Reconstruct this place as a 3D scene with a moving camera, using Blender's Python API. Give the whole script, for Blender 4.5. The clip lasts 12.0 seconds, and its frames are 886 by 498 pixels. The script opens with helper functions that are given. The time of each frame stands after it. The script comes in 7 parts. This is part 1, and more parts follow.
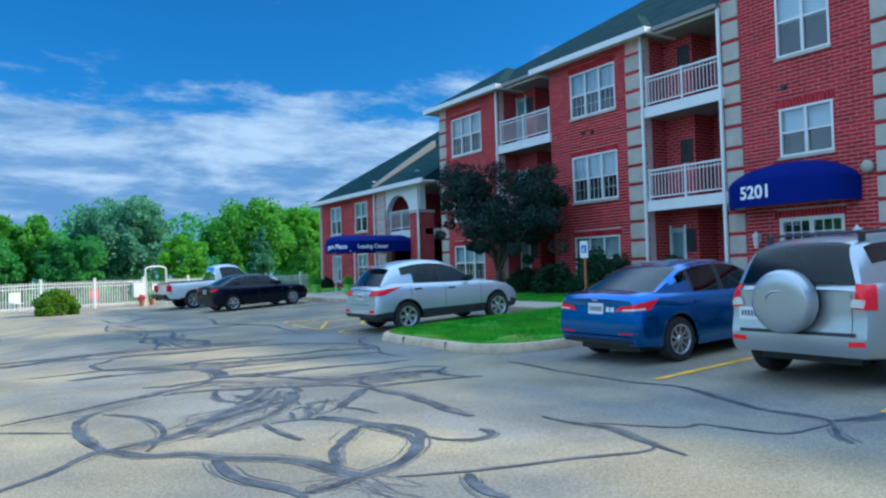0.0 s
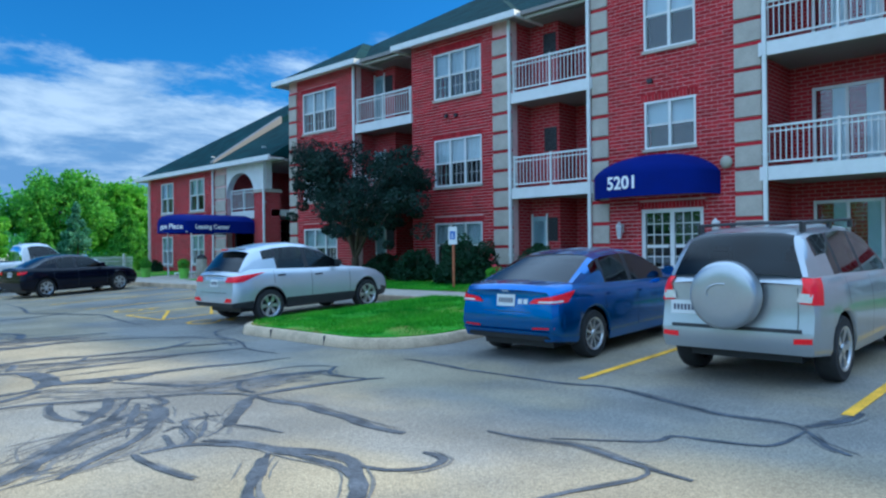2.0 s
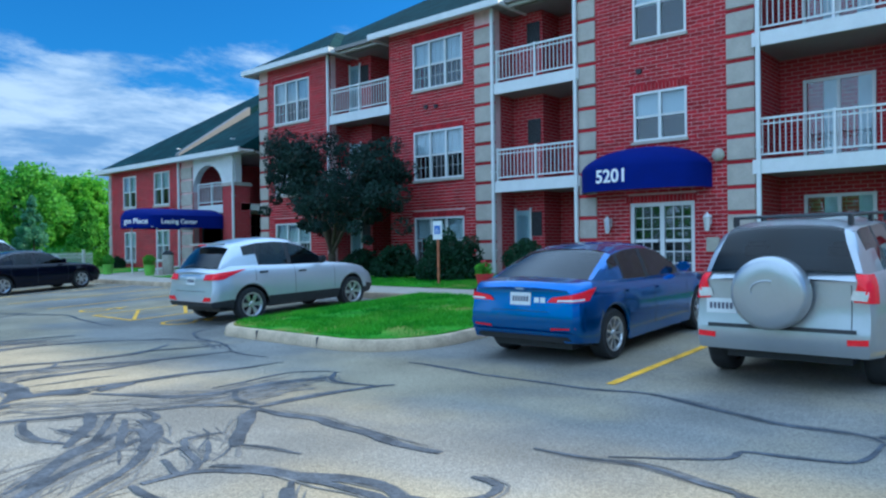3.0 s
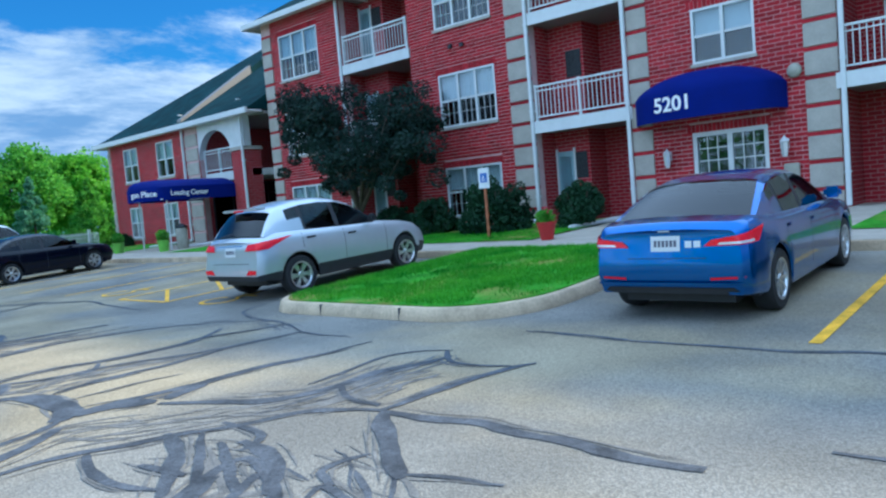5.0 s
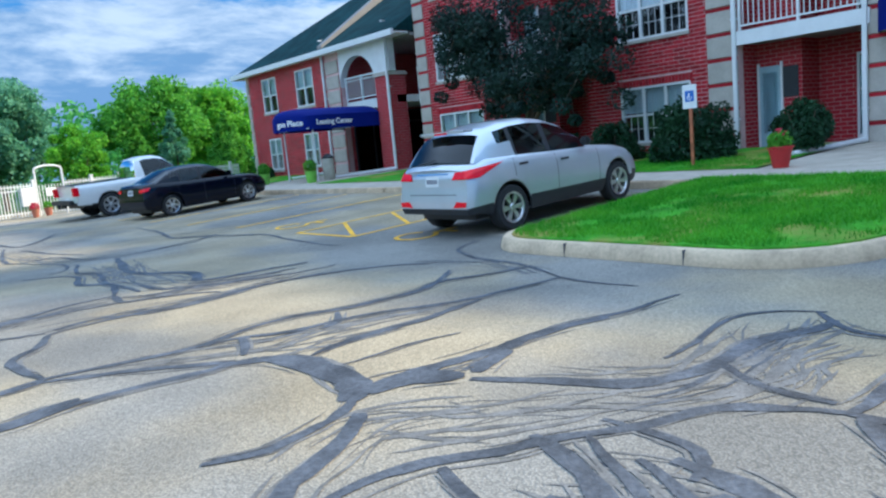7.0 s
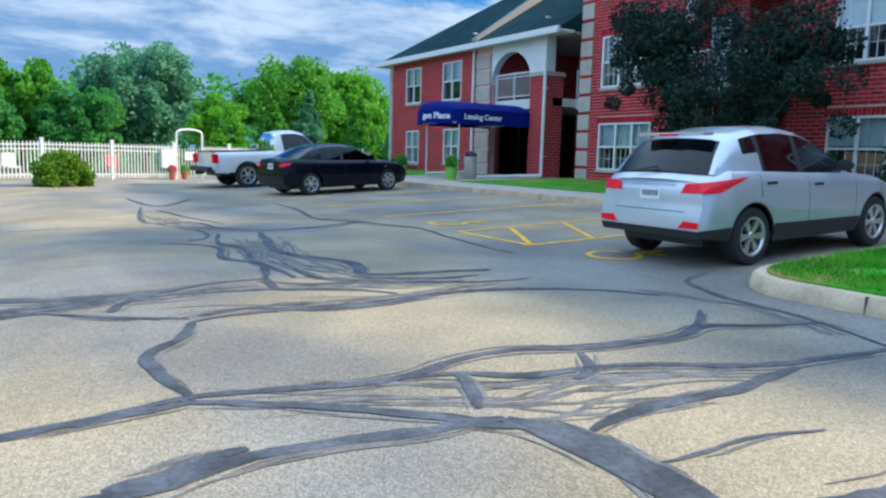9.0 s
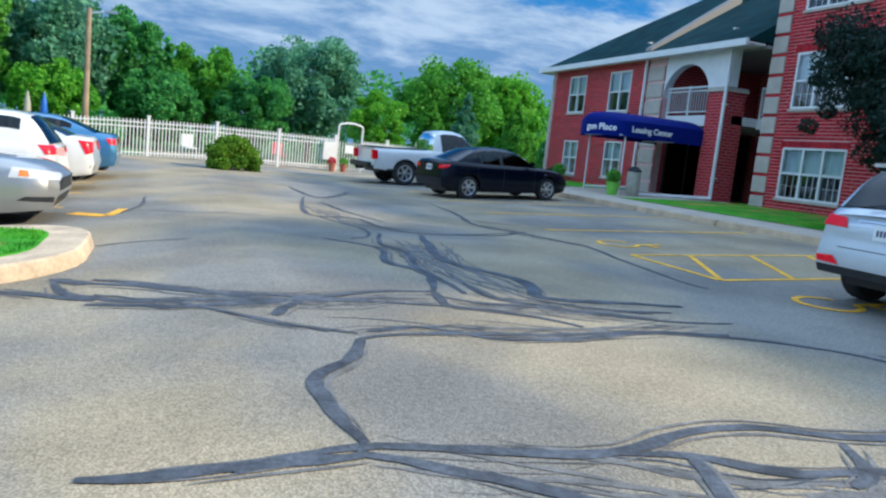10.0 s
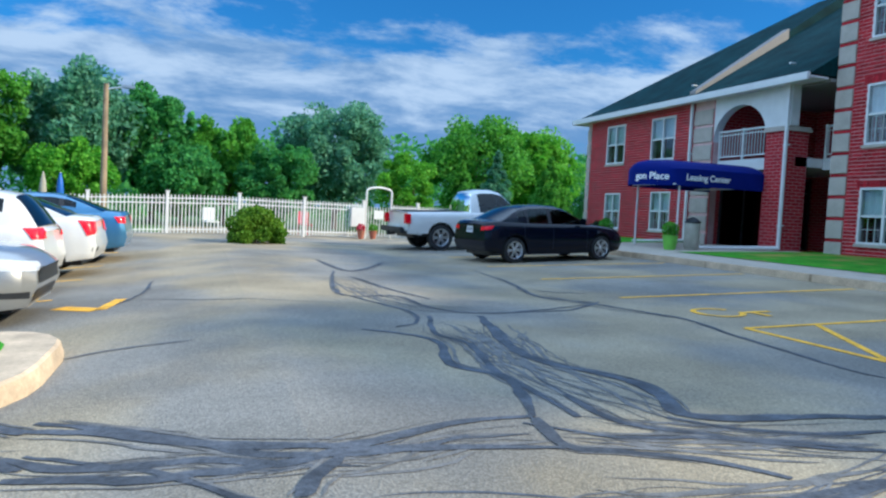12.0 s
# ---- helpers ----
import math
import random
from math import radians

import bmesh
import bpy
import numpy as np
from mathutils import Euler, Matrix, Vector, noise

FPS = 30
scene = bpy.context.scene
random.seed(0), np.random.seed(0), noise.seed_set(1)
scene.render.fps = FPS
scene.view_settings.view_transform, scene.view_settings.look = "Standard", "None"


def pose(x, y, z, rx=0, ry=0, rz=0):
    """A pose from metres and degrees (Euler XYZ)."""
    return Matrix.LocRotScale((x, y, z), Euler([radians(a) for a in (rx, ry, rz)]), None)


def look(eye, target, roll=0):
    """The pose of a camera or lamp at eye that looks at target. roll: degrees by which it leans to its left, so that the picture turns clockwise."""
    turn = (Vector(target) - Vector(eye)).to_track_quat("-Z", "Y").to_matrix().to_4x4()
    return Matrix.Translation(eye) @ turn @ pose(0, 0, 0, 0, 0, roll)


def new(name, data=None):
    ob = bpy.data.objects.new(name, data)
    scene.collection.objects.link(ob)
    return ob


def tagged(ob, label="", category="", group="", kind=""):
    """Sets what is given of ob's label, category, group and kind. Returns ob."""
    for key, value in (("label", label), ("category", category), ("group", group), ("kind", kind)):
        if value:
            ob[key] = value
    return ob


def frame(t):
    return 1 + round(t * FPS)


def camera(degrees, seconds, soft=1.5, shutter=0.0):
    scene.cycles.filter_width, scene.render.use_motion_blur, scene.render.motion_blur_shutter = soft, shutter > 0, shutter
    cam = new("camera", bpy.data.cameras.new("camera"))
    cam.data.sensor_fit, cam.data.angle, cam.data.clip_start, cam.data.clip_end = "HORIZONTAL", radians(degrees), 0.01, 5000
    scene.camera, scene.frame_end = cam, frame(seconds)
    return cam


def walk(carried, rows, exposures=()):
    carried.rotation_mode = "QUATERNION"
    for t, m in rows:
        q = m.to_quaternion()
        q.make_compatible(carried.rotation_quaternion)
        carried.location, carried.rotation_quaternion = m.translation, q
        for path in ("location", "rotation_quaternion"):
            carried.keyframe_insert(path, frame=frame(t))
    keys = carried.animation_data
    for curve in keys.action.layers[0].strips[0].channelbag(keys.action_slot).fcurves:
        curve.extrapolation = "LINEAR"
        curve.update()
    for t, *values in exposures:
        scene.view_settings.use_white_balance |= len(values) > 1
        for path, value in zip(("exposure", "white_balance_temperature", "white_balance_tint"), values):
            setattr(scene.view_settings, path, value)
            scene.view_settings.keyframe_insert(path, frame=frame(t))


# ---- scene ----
cam = camera(62.6, 12.0, soft=2.3)
PATH = [
    (0, (0.093, -2.771, 1.47), (1.168, -1.085, 1.523), -1.7),
    (0.5, (0.084, -2.344, 1.497), (1.269, -0.735, 1.572), -1.4),
    (1, (0.131, -1.983, 1.468), (1.424, -0.459, 1.534), -1.3),
    (1.5, (0.181, -1.555, 1.456), (1.56, -0.107, 1.499), -1.1),
    (2, (0.195, -1.157, 1.477), (1.626, 0.239, 1.482), -0.6),
    (2.5, (0.297, -0.719, 1.487), (1.772, 0.632, 1.481), -0.2),
    (3, (0.32, -0.254, 1.479), (1.82, 1.068, 1.47), -0.7),
    (3.2, (0.292, -0.065, 1.462), (1.798, 1.251, 1.452), -0.8),
    (4.8, (0.716, 1.564, 1.434), (2.224, 2.872, 1.311), -4.8),
    (5, (0.762, 1.775, 1.438), (2.258, 3.096, 1.306), -4.9),
    (5.5, (0.754, 2.36, 1.438), (2.17, 3.762, 1.268), -4.6),
    (6, (0.796, 2.911, 1.426), (2.13, 4.386, 1.215), -4.7),
    (6.2, (0.746, 3.177, 1.402), (2.057, 4.671, 1.18), -4.1),
    (6.5, (0.785, 3.595, 1.44), (2.063, 5.112, 1.181), -5.3),
    (6.7, (0.737, 3.847, 1.439), (2.007, 5.365, 1.156), -5.7),
    (8.3, (0.938, 5.69, 1.262), (2.132, 7.276, 1.016), -0.9),
    (8.5, (0.972, 5.889, 1.256), (2.131, 7.501, 1.01), -0.2),
    (9, (0.944, 6.436, 1.221), (1.991, 8.121, 0.969), 1.6),
    (9.5, (0.931, 6.865, 1.196), (1.839, 8.618, 0.878), 3.7),
    (10, (0.929, 7.318, 1.215), (1.641, 9.169, 0.955), 6.0),
    (10.2, (0.901, 7.556, 1.176), (1.426, 9.477, 0.992), 7.0),
    (10.5, (0.947, 7.867, 1.251), (1.42, 9.808, 1.154), 8.8),
    (11, (1.036, 8.382, 1.252), (1.677, 10.276, 1.24), 11.8),
    (11.5, (1.104, 8.9, 1.217), (1.547, 10.849, 1.135), 7.3),
    (12, (1.232, 9.331, 1.194), (1.866, 11.225, 1.093), 3.0),
]
walk(cam, [(t, look(e, a, r)) for t, e, a, r in PATH], [(0, 0.77, 5300, 6), (3.2, 0.93, 5300, 6), (6.0, 1.04, 5600, 9), (9.0, 0.96, 5850, 12), (10.5, 0.66, 5600, 10), (12, 0.72, 5550, 10)])

# ---- world and sun ----
SUN_DIR = Vector((0.80, -0.42, 0.53)).normalized()
world = bpy.data.worlds.new("world")
scene.world = world
world.use_nodes = True
wn, wl = world.node_tree.nodes, world.node_tree.links
wn.clear()
w_out = wn.new("ShaderNodeOutputWorld")
w_bg = wn.new("ShaderNodeBackground")
w_sky = wn.new("ShaderNodeTexSky")
w_sky.sky_type = "NISHITA"
w_sky.sun_disc = False
w_sky.sun_elevation = math.asin(SUN_DIR.z)
w_sky.sun_rotation = math.atan2(SUN_DIR.x, SUN_DIR.y)
w_bg.inputs["Strength"].default_value = 0.07
w_tc = wn.new("ShaderNodeTexCoord")
w_sep = wn.new("ShaderNodeSeparateXYZ")
wl.new(w_tc.outputs["Generated"], w_sep.inputs[0])


def w_math(op, a, b=0.0, c=0.0):
    n = wn.new("ShaderNodeMath")
    n.operation = op
    for k, v in enumerate((a, b, c)):
        if isinstance(v, (int, float)):
            n.inputs[k].default_value = v
        else:
            wl.new(v, n.inputs[k])
    return n.outputs[0]


# clouds lie in a flat layer: project the direction on a plane overhead
w_up = w_math("MAXIMUM", w_sep.outputs[2], 0.02)
w_den = w_math("ADD", w_up, 0.20)
w_px = w_math("DIVIDE", w_sep.outputs[0], w_den)
w_py = w_math("DIVIDE", w_sep.outputs[1], w_den)
w_comb = wn.new("ShaderNodeCombineXYZ")
wl.new(w_px, w_comb.inputs[0])
wl.new(w_py, w_comb.inputs[1])


def w_noise(scale, detail, off, sx, sy, dist=0.0):
    m = wn.new("ShaderNodeMapping")
    m.inputs["Location"].default_value = off
    m.inputs["Scale"].default_value = (sx, sy, 1)
    wl.new(w_comb.outputs[0], m.inputs["Vector"])
    n = wn.new("ShaderNodeTexNoise")
    n.inputs["Scale"].default_value = scale
    n.inputs["Detail"].default_value = detail
    n.inputs["Roughness"].default_value = 0.62
    n.inputs["Distortion"].default_value = dist
    wl.new(m.outputs[0], n.inputs["Vector"])
    return n.outputs["Fac"]


def w_ramp(v, a, b):
    n = wn.new("ShaderNodeMapRange")
    n.interpolation_type = "SMOOTHSTEP"
    n.inputs["From Min"].default_value = a
    n.inputs["From Max"].default_value = b
    wl.new(v, n.inputs["Value"])
    return n.outputs[0]


c_big = w_noise(2.6, 7, (3.1, 1.7, 0), 0.8, 1.0, 0.15)
c_low = w_ramp(w_sep.outputs[2], 0.32, 0.13)
c_sum = w_math("ADD", c_big, w_math("MULTIPLY", c_low, 0.42))
c_cov = w_ramp(c_sum, 0.63, 0.83)
# bright cloud added overhead and to the west, out of view, to fill the shade
c_over = w_math("MAXIMUM", w_ramp(w_sep.outputs[2], 0.40, 0.66), w_ramp(w_sep.outputs[0], -0.50, -0.85))
c_cov = w_math("MAXIMUM", c_cov, w_math("MULTIPLY", c_over, 0.92))
c_lit = w_ramp(w_math("ADD", w_noise(3.2, 7, (0.4, 5.2, 0), 0.8, 1.0, 0.2), w_math("MULTIPLY", w_ramp(w_sep.outputs[2], 0.07, 0.17), 0.20)), 0.50, 0.84)
w_cl = wn.new("ShaderNodeMixRGB")
w_cl.inputs[1].default_value = (1.5, 2.8, 4.6, 1)
w_cl.inputs[2].default_value = (4.7, 5.7, 6.7, 1)
wl.new(c_lit, w_cl.inputs[0])
w_cl2 = wn.new("ShaderNodeMixRGB")
w_cl2.inputs[2].default_value = (9.0, 12.0, 15.5, 1)
wl.new(c_over, w_cl2.inputs[0])
wl.new(w_cl.outputs[0], w_cl2.inputs[1])
w_tint = wn.new("ShaderNodeMixRGB")
w_tint.blend_type = "MULTIPLY"
w_tint.inputs[0].default_value = 1.0
w_tint.inputs[2].default_value = (0.20, 0.67, 1.10, 1)
wl.new(w_sky.outputs[0], w_tint.inputs[1])
w_mix = wn.new("ShaderNodeMixRGB")
wl.new(c_cov, w_mix.inputs[0])
wl.new(w_tint.outputs[0], w_mix.inputs[1])
wl.new(w_cl2.outputs[0], w_mix.inputs[2])
wl.new(w_mix.outputs[0], w_bg.inputs["Color"])
wl.new(w_bg.outputs[0], w_out.inputs[0])

sun = new("sun", bpy.data.lights.new("sun", "SUN"))
sun.data.energy = 3.7
sun.data.angle = radians(3.0)
sun.data.color = (1.0, 0.82, 0.54)
sun.matrix_world = look((SUN_DIR * 60)[:], (0, 0, 0))


# ---- materials ----
def mat(name, base, rough=0.6, metal=0.0, var=0.15, scale=6.0, bump=0.0, bscale=40.0, coat=0.0, spec=0.5, island=0.0, objrand=0.0):
    """A procedural surface: base colour varied by two scales of noise, with fine relief."""
    m = bpy.data.materials.new(name)
    m.use_nodes = True
    nt = m.node_tree
    b = nt.nodes["Principled BSDF"]
    b.inputs["Roughness"].default_value = rough
    b.inputs["Metallic"].default_value = metal
    b.inputs["Coat Weight"].default_value = coat
    b.inputs["Coat Roughness"].default_value = 0.05
    b.inputs["Specular IOR Level"].default_value = spec
    geo = nt.nodes.new("ShaderNodeNewGeometry")
    fac = None
    for sc, amt in ((scale, var), (scale * 9, var * 0.6)):
        n = nt.nodes.new("ShaderNodeTexNoise")
        n.inputs["Scale"].default_value = sc
        n.inputs["Detail"].default_value = 5
        nt.links.new(geo.outputs["Position"], n.inputs["Vector"])
        r = nt.nodes.new("ShaderNodeMapRange")
        r.inputs["From Min"].default_value, r.inputs["From Max"].default_value = 0.3, 0.7
        r.inputs["To Min"].default_value, r.inputs["To Max"].default_value = 1 - amt, 1 + amt
        nt.links.new(n.outputs["Fac"], r.inputs["Value"])
        fac = r.outputs[0] if fac is None else mul(nt, fac, r.outputs[0])
    if island or objrand:
        src = geo.outputs["Random Per Island"] if island else nt.nodes.new("ShaderNodeObjectInfo").outputs["Random"]
        r = nt.nodes.new("ShaderNodeMapRange")
        a = island or objrand
        r.inputs["To Min"].default_value, r.inputs["To Max"].default_value = 1 - a, 1 + a
        nt.links.new(src, r.inputs["Value"])
        fac = mul(nt, fac, r.outputs[0])
    c = nt.nodes.new("ShaderNodeMixRGB")
    c.blend_type = "MULTIPLY"
    c.inputs[0].default_value = 1
    c.inputs[1].default_value = (*base, 1)
    nt.links.new(fac, c.inputs[2])
    nt.links.new(c.outputs[0], b.inputs["Base Color"])
    if bump:
        n = nt.nodes.new("ShaderNodeTexNoise")
        n.inputs["Scale"].default_value = bscale
        n.inputs["Detail"].default_value = 4
        nt.links.new(geo.outputs["Position"], n.inputs["Vector"])
        bp = nt.nodes.new("ShaderNodeBump")
        bp.inputs["Strength"].default_value = bump
        bp.inputs["Distance"].default_value = 0.02
        nt.links.new(n.outputs["Fac"], bp.inputs["Height"])
        nt.links.new(bp.outputs[0], b.inputs["Normal"])
    return m


def mul(nt, a, b):
    n = nt.nodes.new("ShaderNodeMath")
    n.operation = "MULTIPLY"
    nt.links.new(a, n.inputs[0])
    nt.links.new(b, n.inputs[1])
    return n.outputs[0]


def glass_mat(name, tint, rough=0.0, ior=1.5):
    m = bpy.data.materials.new(name)
    m.use_nodes = True
    b = m.node_tree.nodes["Principled BSDF"]
    b.inputs["Base Color"].default_value = (*tint, 1)
    b.inputs["Roughness"].default_value = rough
    b.inputs["Transmission Weight"].default_value = 1.0
    b.inputs["IOR"].default_value = ior
    return m


def leaf_mat(name, col, col2, trans=0.35):
    m = bpy.data.materials.new(name)
    m.use_nodes = True
    nt = m.node_tree
    b = nt.nodes["Principled BSDF"]
    b.inputs["Roughness"].default_value = 0.55
    b.inputs["Specular IOR Level"].default_value = 0.2
    geo = nt.nodes.new("ShaderNodeNewGeometry")
    mx = nt.nodes.new("ShaderNodeMixRGB")
    mx.inputs[1].default_value = (*col, 1)
    mx.inputs[2].default_value = (*col2, 1)
    nz = nt.nodes.new("ShaderNodeTexNoise")
    nz.inputs["Scale"].default_value = 1.3
    nz.inputs["Detail"].default_value = 3
    nt.links.new(geo.outputs["Position"], nz.inputs["Vector"])
    ad = nt.nodes.new("ShaderNodeMath")
    ad.operation = "MULTIPLY_ADD"
    ad.use_clamp = True
    nt.links.new(nz.outputs["Fac"], ad.inputs[0])
    ad.inputs[1].default_value = 2.2
    sb = nt.nodes.new("ShaderNodeMath")
    sb.operation = "MULTIPLY_ADD"
    nt.links.new(geo.outputs["Random Per Island"], sb.inputs[0])
    sb.inputs[1].default_value = 0.7
    sb.inputs[2].default_value = -0.95
    nt.links.new(sb.outputs[0], ad.inputs[2])
    nt.links.new(ad.outputs[0], mx.inputs[0])
    nt.links.new(mx.outputs[0], b.inputs["Base Color"])
    t = nt.nodes.new("ShaderNodeBsdfTranslucent")
    nt.links.new(mx.outputs[0], t.inputs["Color"])
    ms = nt.nodes.new("ShaderNodeMixShader")
    ms.inputs[0].default_value = trans
    nt.links.new(b.outputs[0], ms.inputs[1])
    nt.links.new(t.outputs[0], ms.inputs[2])
    nt.links.new(ms.outputs[0], nt.nodes["Material Output"].inputs["Surface"])
    return m


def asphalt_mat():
    """Worn sealed asphalt: grey coat, with random tan patches in the warm tone of sunlit ground."""
    m = bpy.data.materials.new("asphalt")
    m.use_nodes = True
    nt = m.node_tree
    b = nt.nodes["Principled BSDF"]
    b.inputs["Roughness"].default_value = 0.85
    b.inputs["Specular IOR Level"].default_value = 0.2
    geo = nt.nodes.new("ShaderNodeNewGeometry")

    def noise_n(scale, detail=4, stretch=(1, 1, 1)):
        mp = nt.nodes.new("ShaderNodeMapping")
        mp.inputs["Scale"].default_value = stretch
        nt.links.new(geo.outputs["Position"], mp.inputs["Vector"])
        n = nt.nodes.new("ShaderNodeTexNoise")
        n.inputs["Scale"].default_value = scale
        n.inputs["Detail"].default_value = detail
        nt.links.new(mp.outputs[0], n.inputs["Vector"])
        return n.outputs["Fac"]

    def rng(v, a, b_, c=0.0, d=1.0):
        n = nt.nodes.new("ShaderNodeMapRange")
        n.interpolation_type = "SMOOTHSTEP"
        for k, x in zip(("From Min", "From Max", "To Min", "To Max"), (a, b_, c, d)):
            n.inputs[k].default_value = x
        nt.links.new(v, n.inputs["Value"])
        return n.outputs[0]

    # noise mask of the tan patches: sunlit warmth put into the colour
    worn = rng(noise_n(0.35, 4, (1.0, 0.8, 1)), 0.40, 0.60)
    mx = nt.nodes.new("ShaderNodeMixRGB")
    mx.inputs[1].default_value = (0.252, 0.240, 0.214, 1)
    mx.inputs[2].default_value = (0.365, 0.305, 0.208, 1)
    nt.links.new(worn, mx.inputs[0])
    vo = nt.nodes.new("ShaderNodeTexVoronoi")
    vo.inputs["Scale"].default_value = 75
    nt.links.new(geo.outputs["Position"], vo.inputs["Vector"])
    grain = rng(vo.outputs["Distance"], 0.1, 0.75, 1.15, 0.74)
    stain = rng(noise_n(0.6, 6), 0.3, 0.7, 0.76, 1.14)
    fine = rng(noise_n(28, 3), 0.3, 0.7, 0.88, 1.12)
    f = mul(nt, mul(nt, grain, stain), fine)
    c = nt.nodes.new("ShaderNodeMixRGB")
    c.blend_type = "MULTIPLY"
    c.inputs[0].default_value = 1
    nt.links.new(mx.outputs[0], c.inputs[1])
    nt.links.new(f, c.inputs[2])
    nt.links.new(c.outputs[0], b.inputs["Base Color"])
    bp = nt.nodes.new("ShaderNodeBump")
    bp.inputs["Strength"].default_value = 0.35
    bp.inputs["Distance"].default_value = 0.012
    nt.links.new(vo.outputs["Distance"], bp.inputs["Height"])
    bp.invert = True
    nt.links.new(bp.outputs[0], b.inputs["Normal"])
    return m


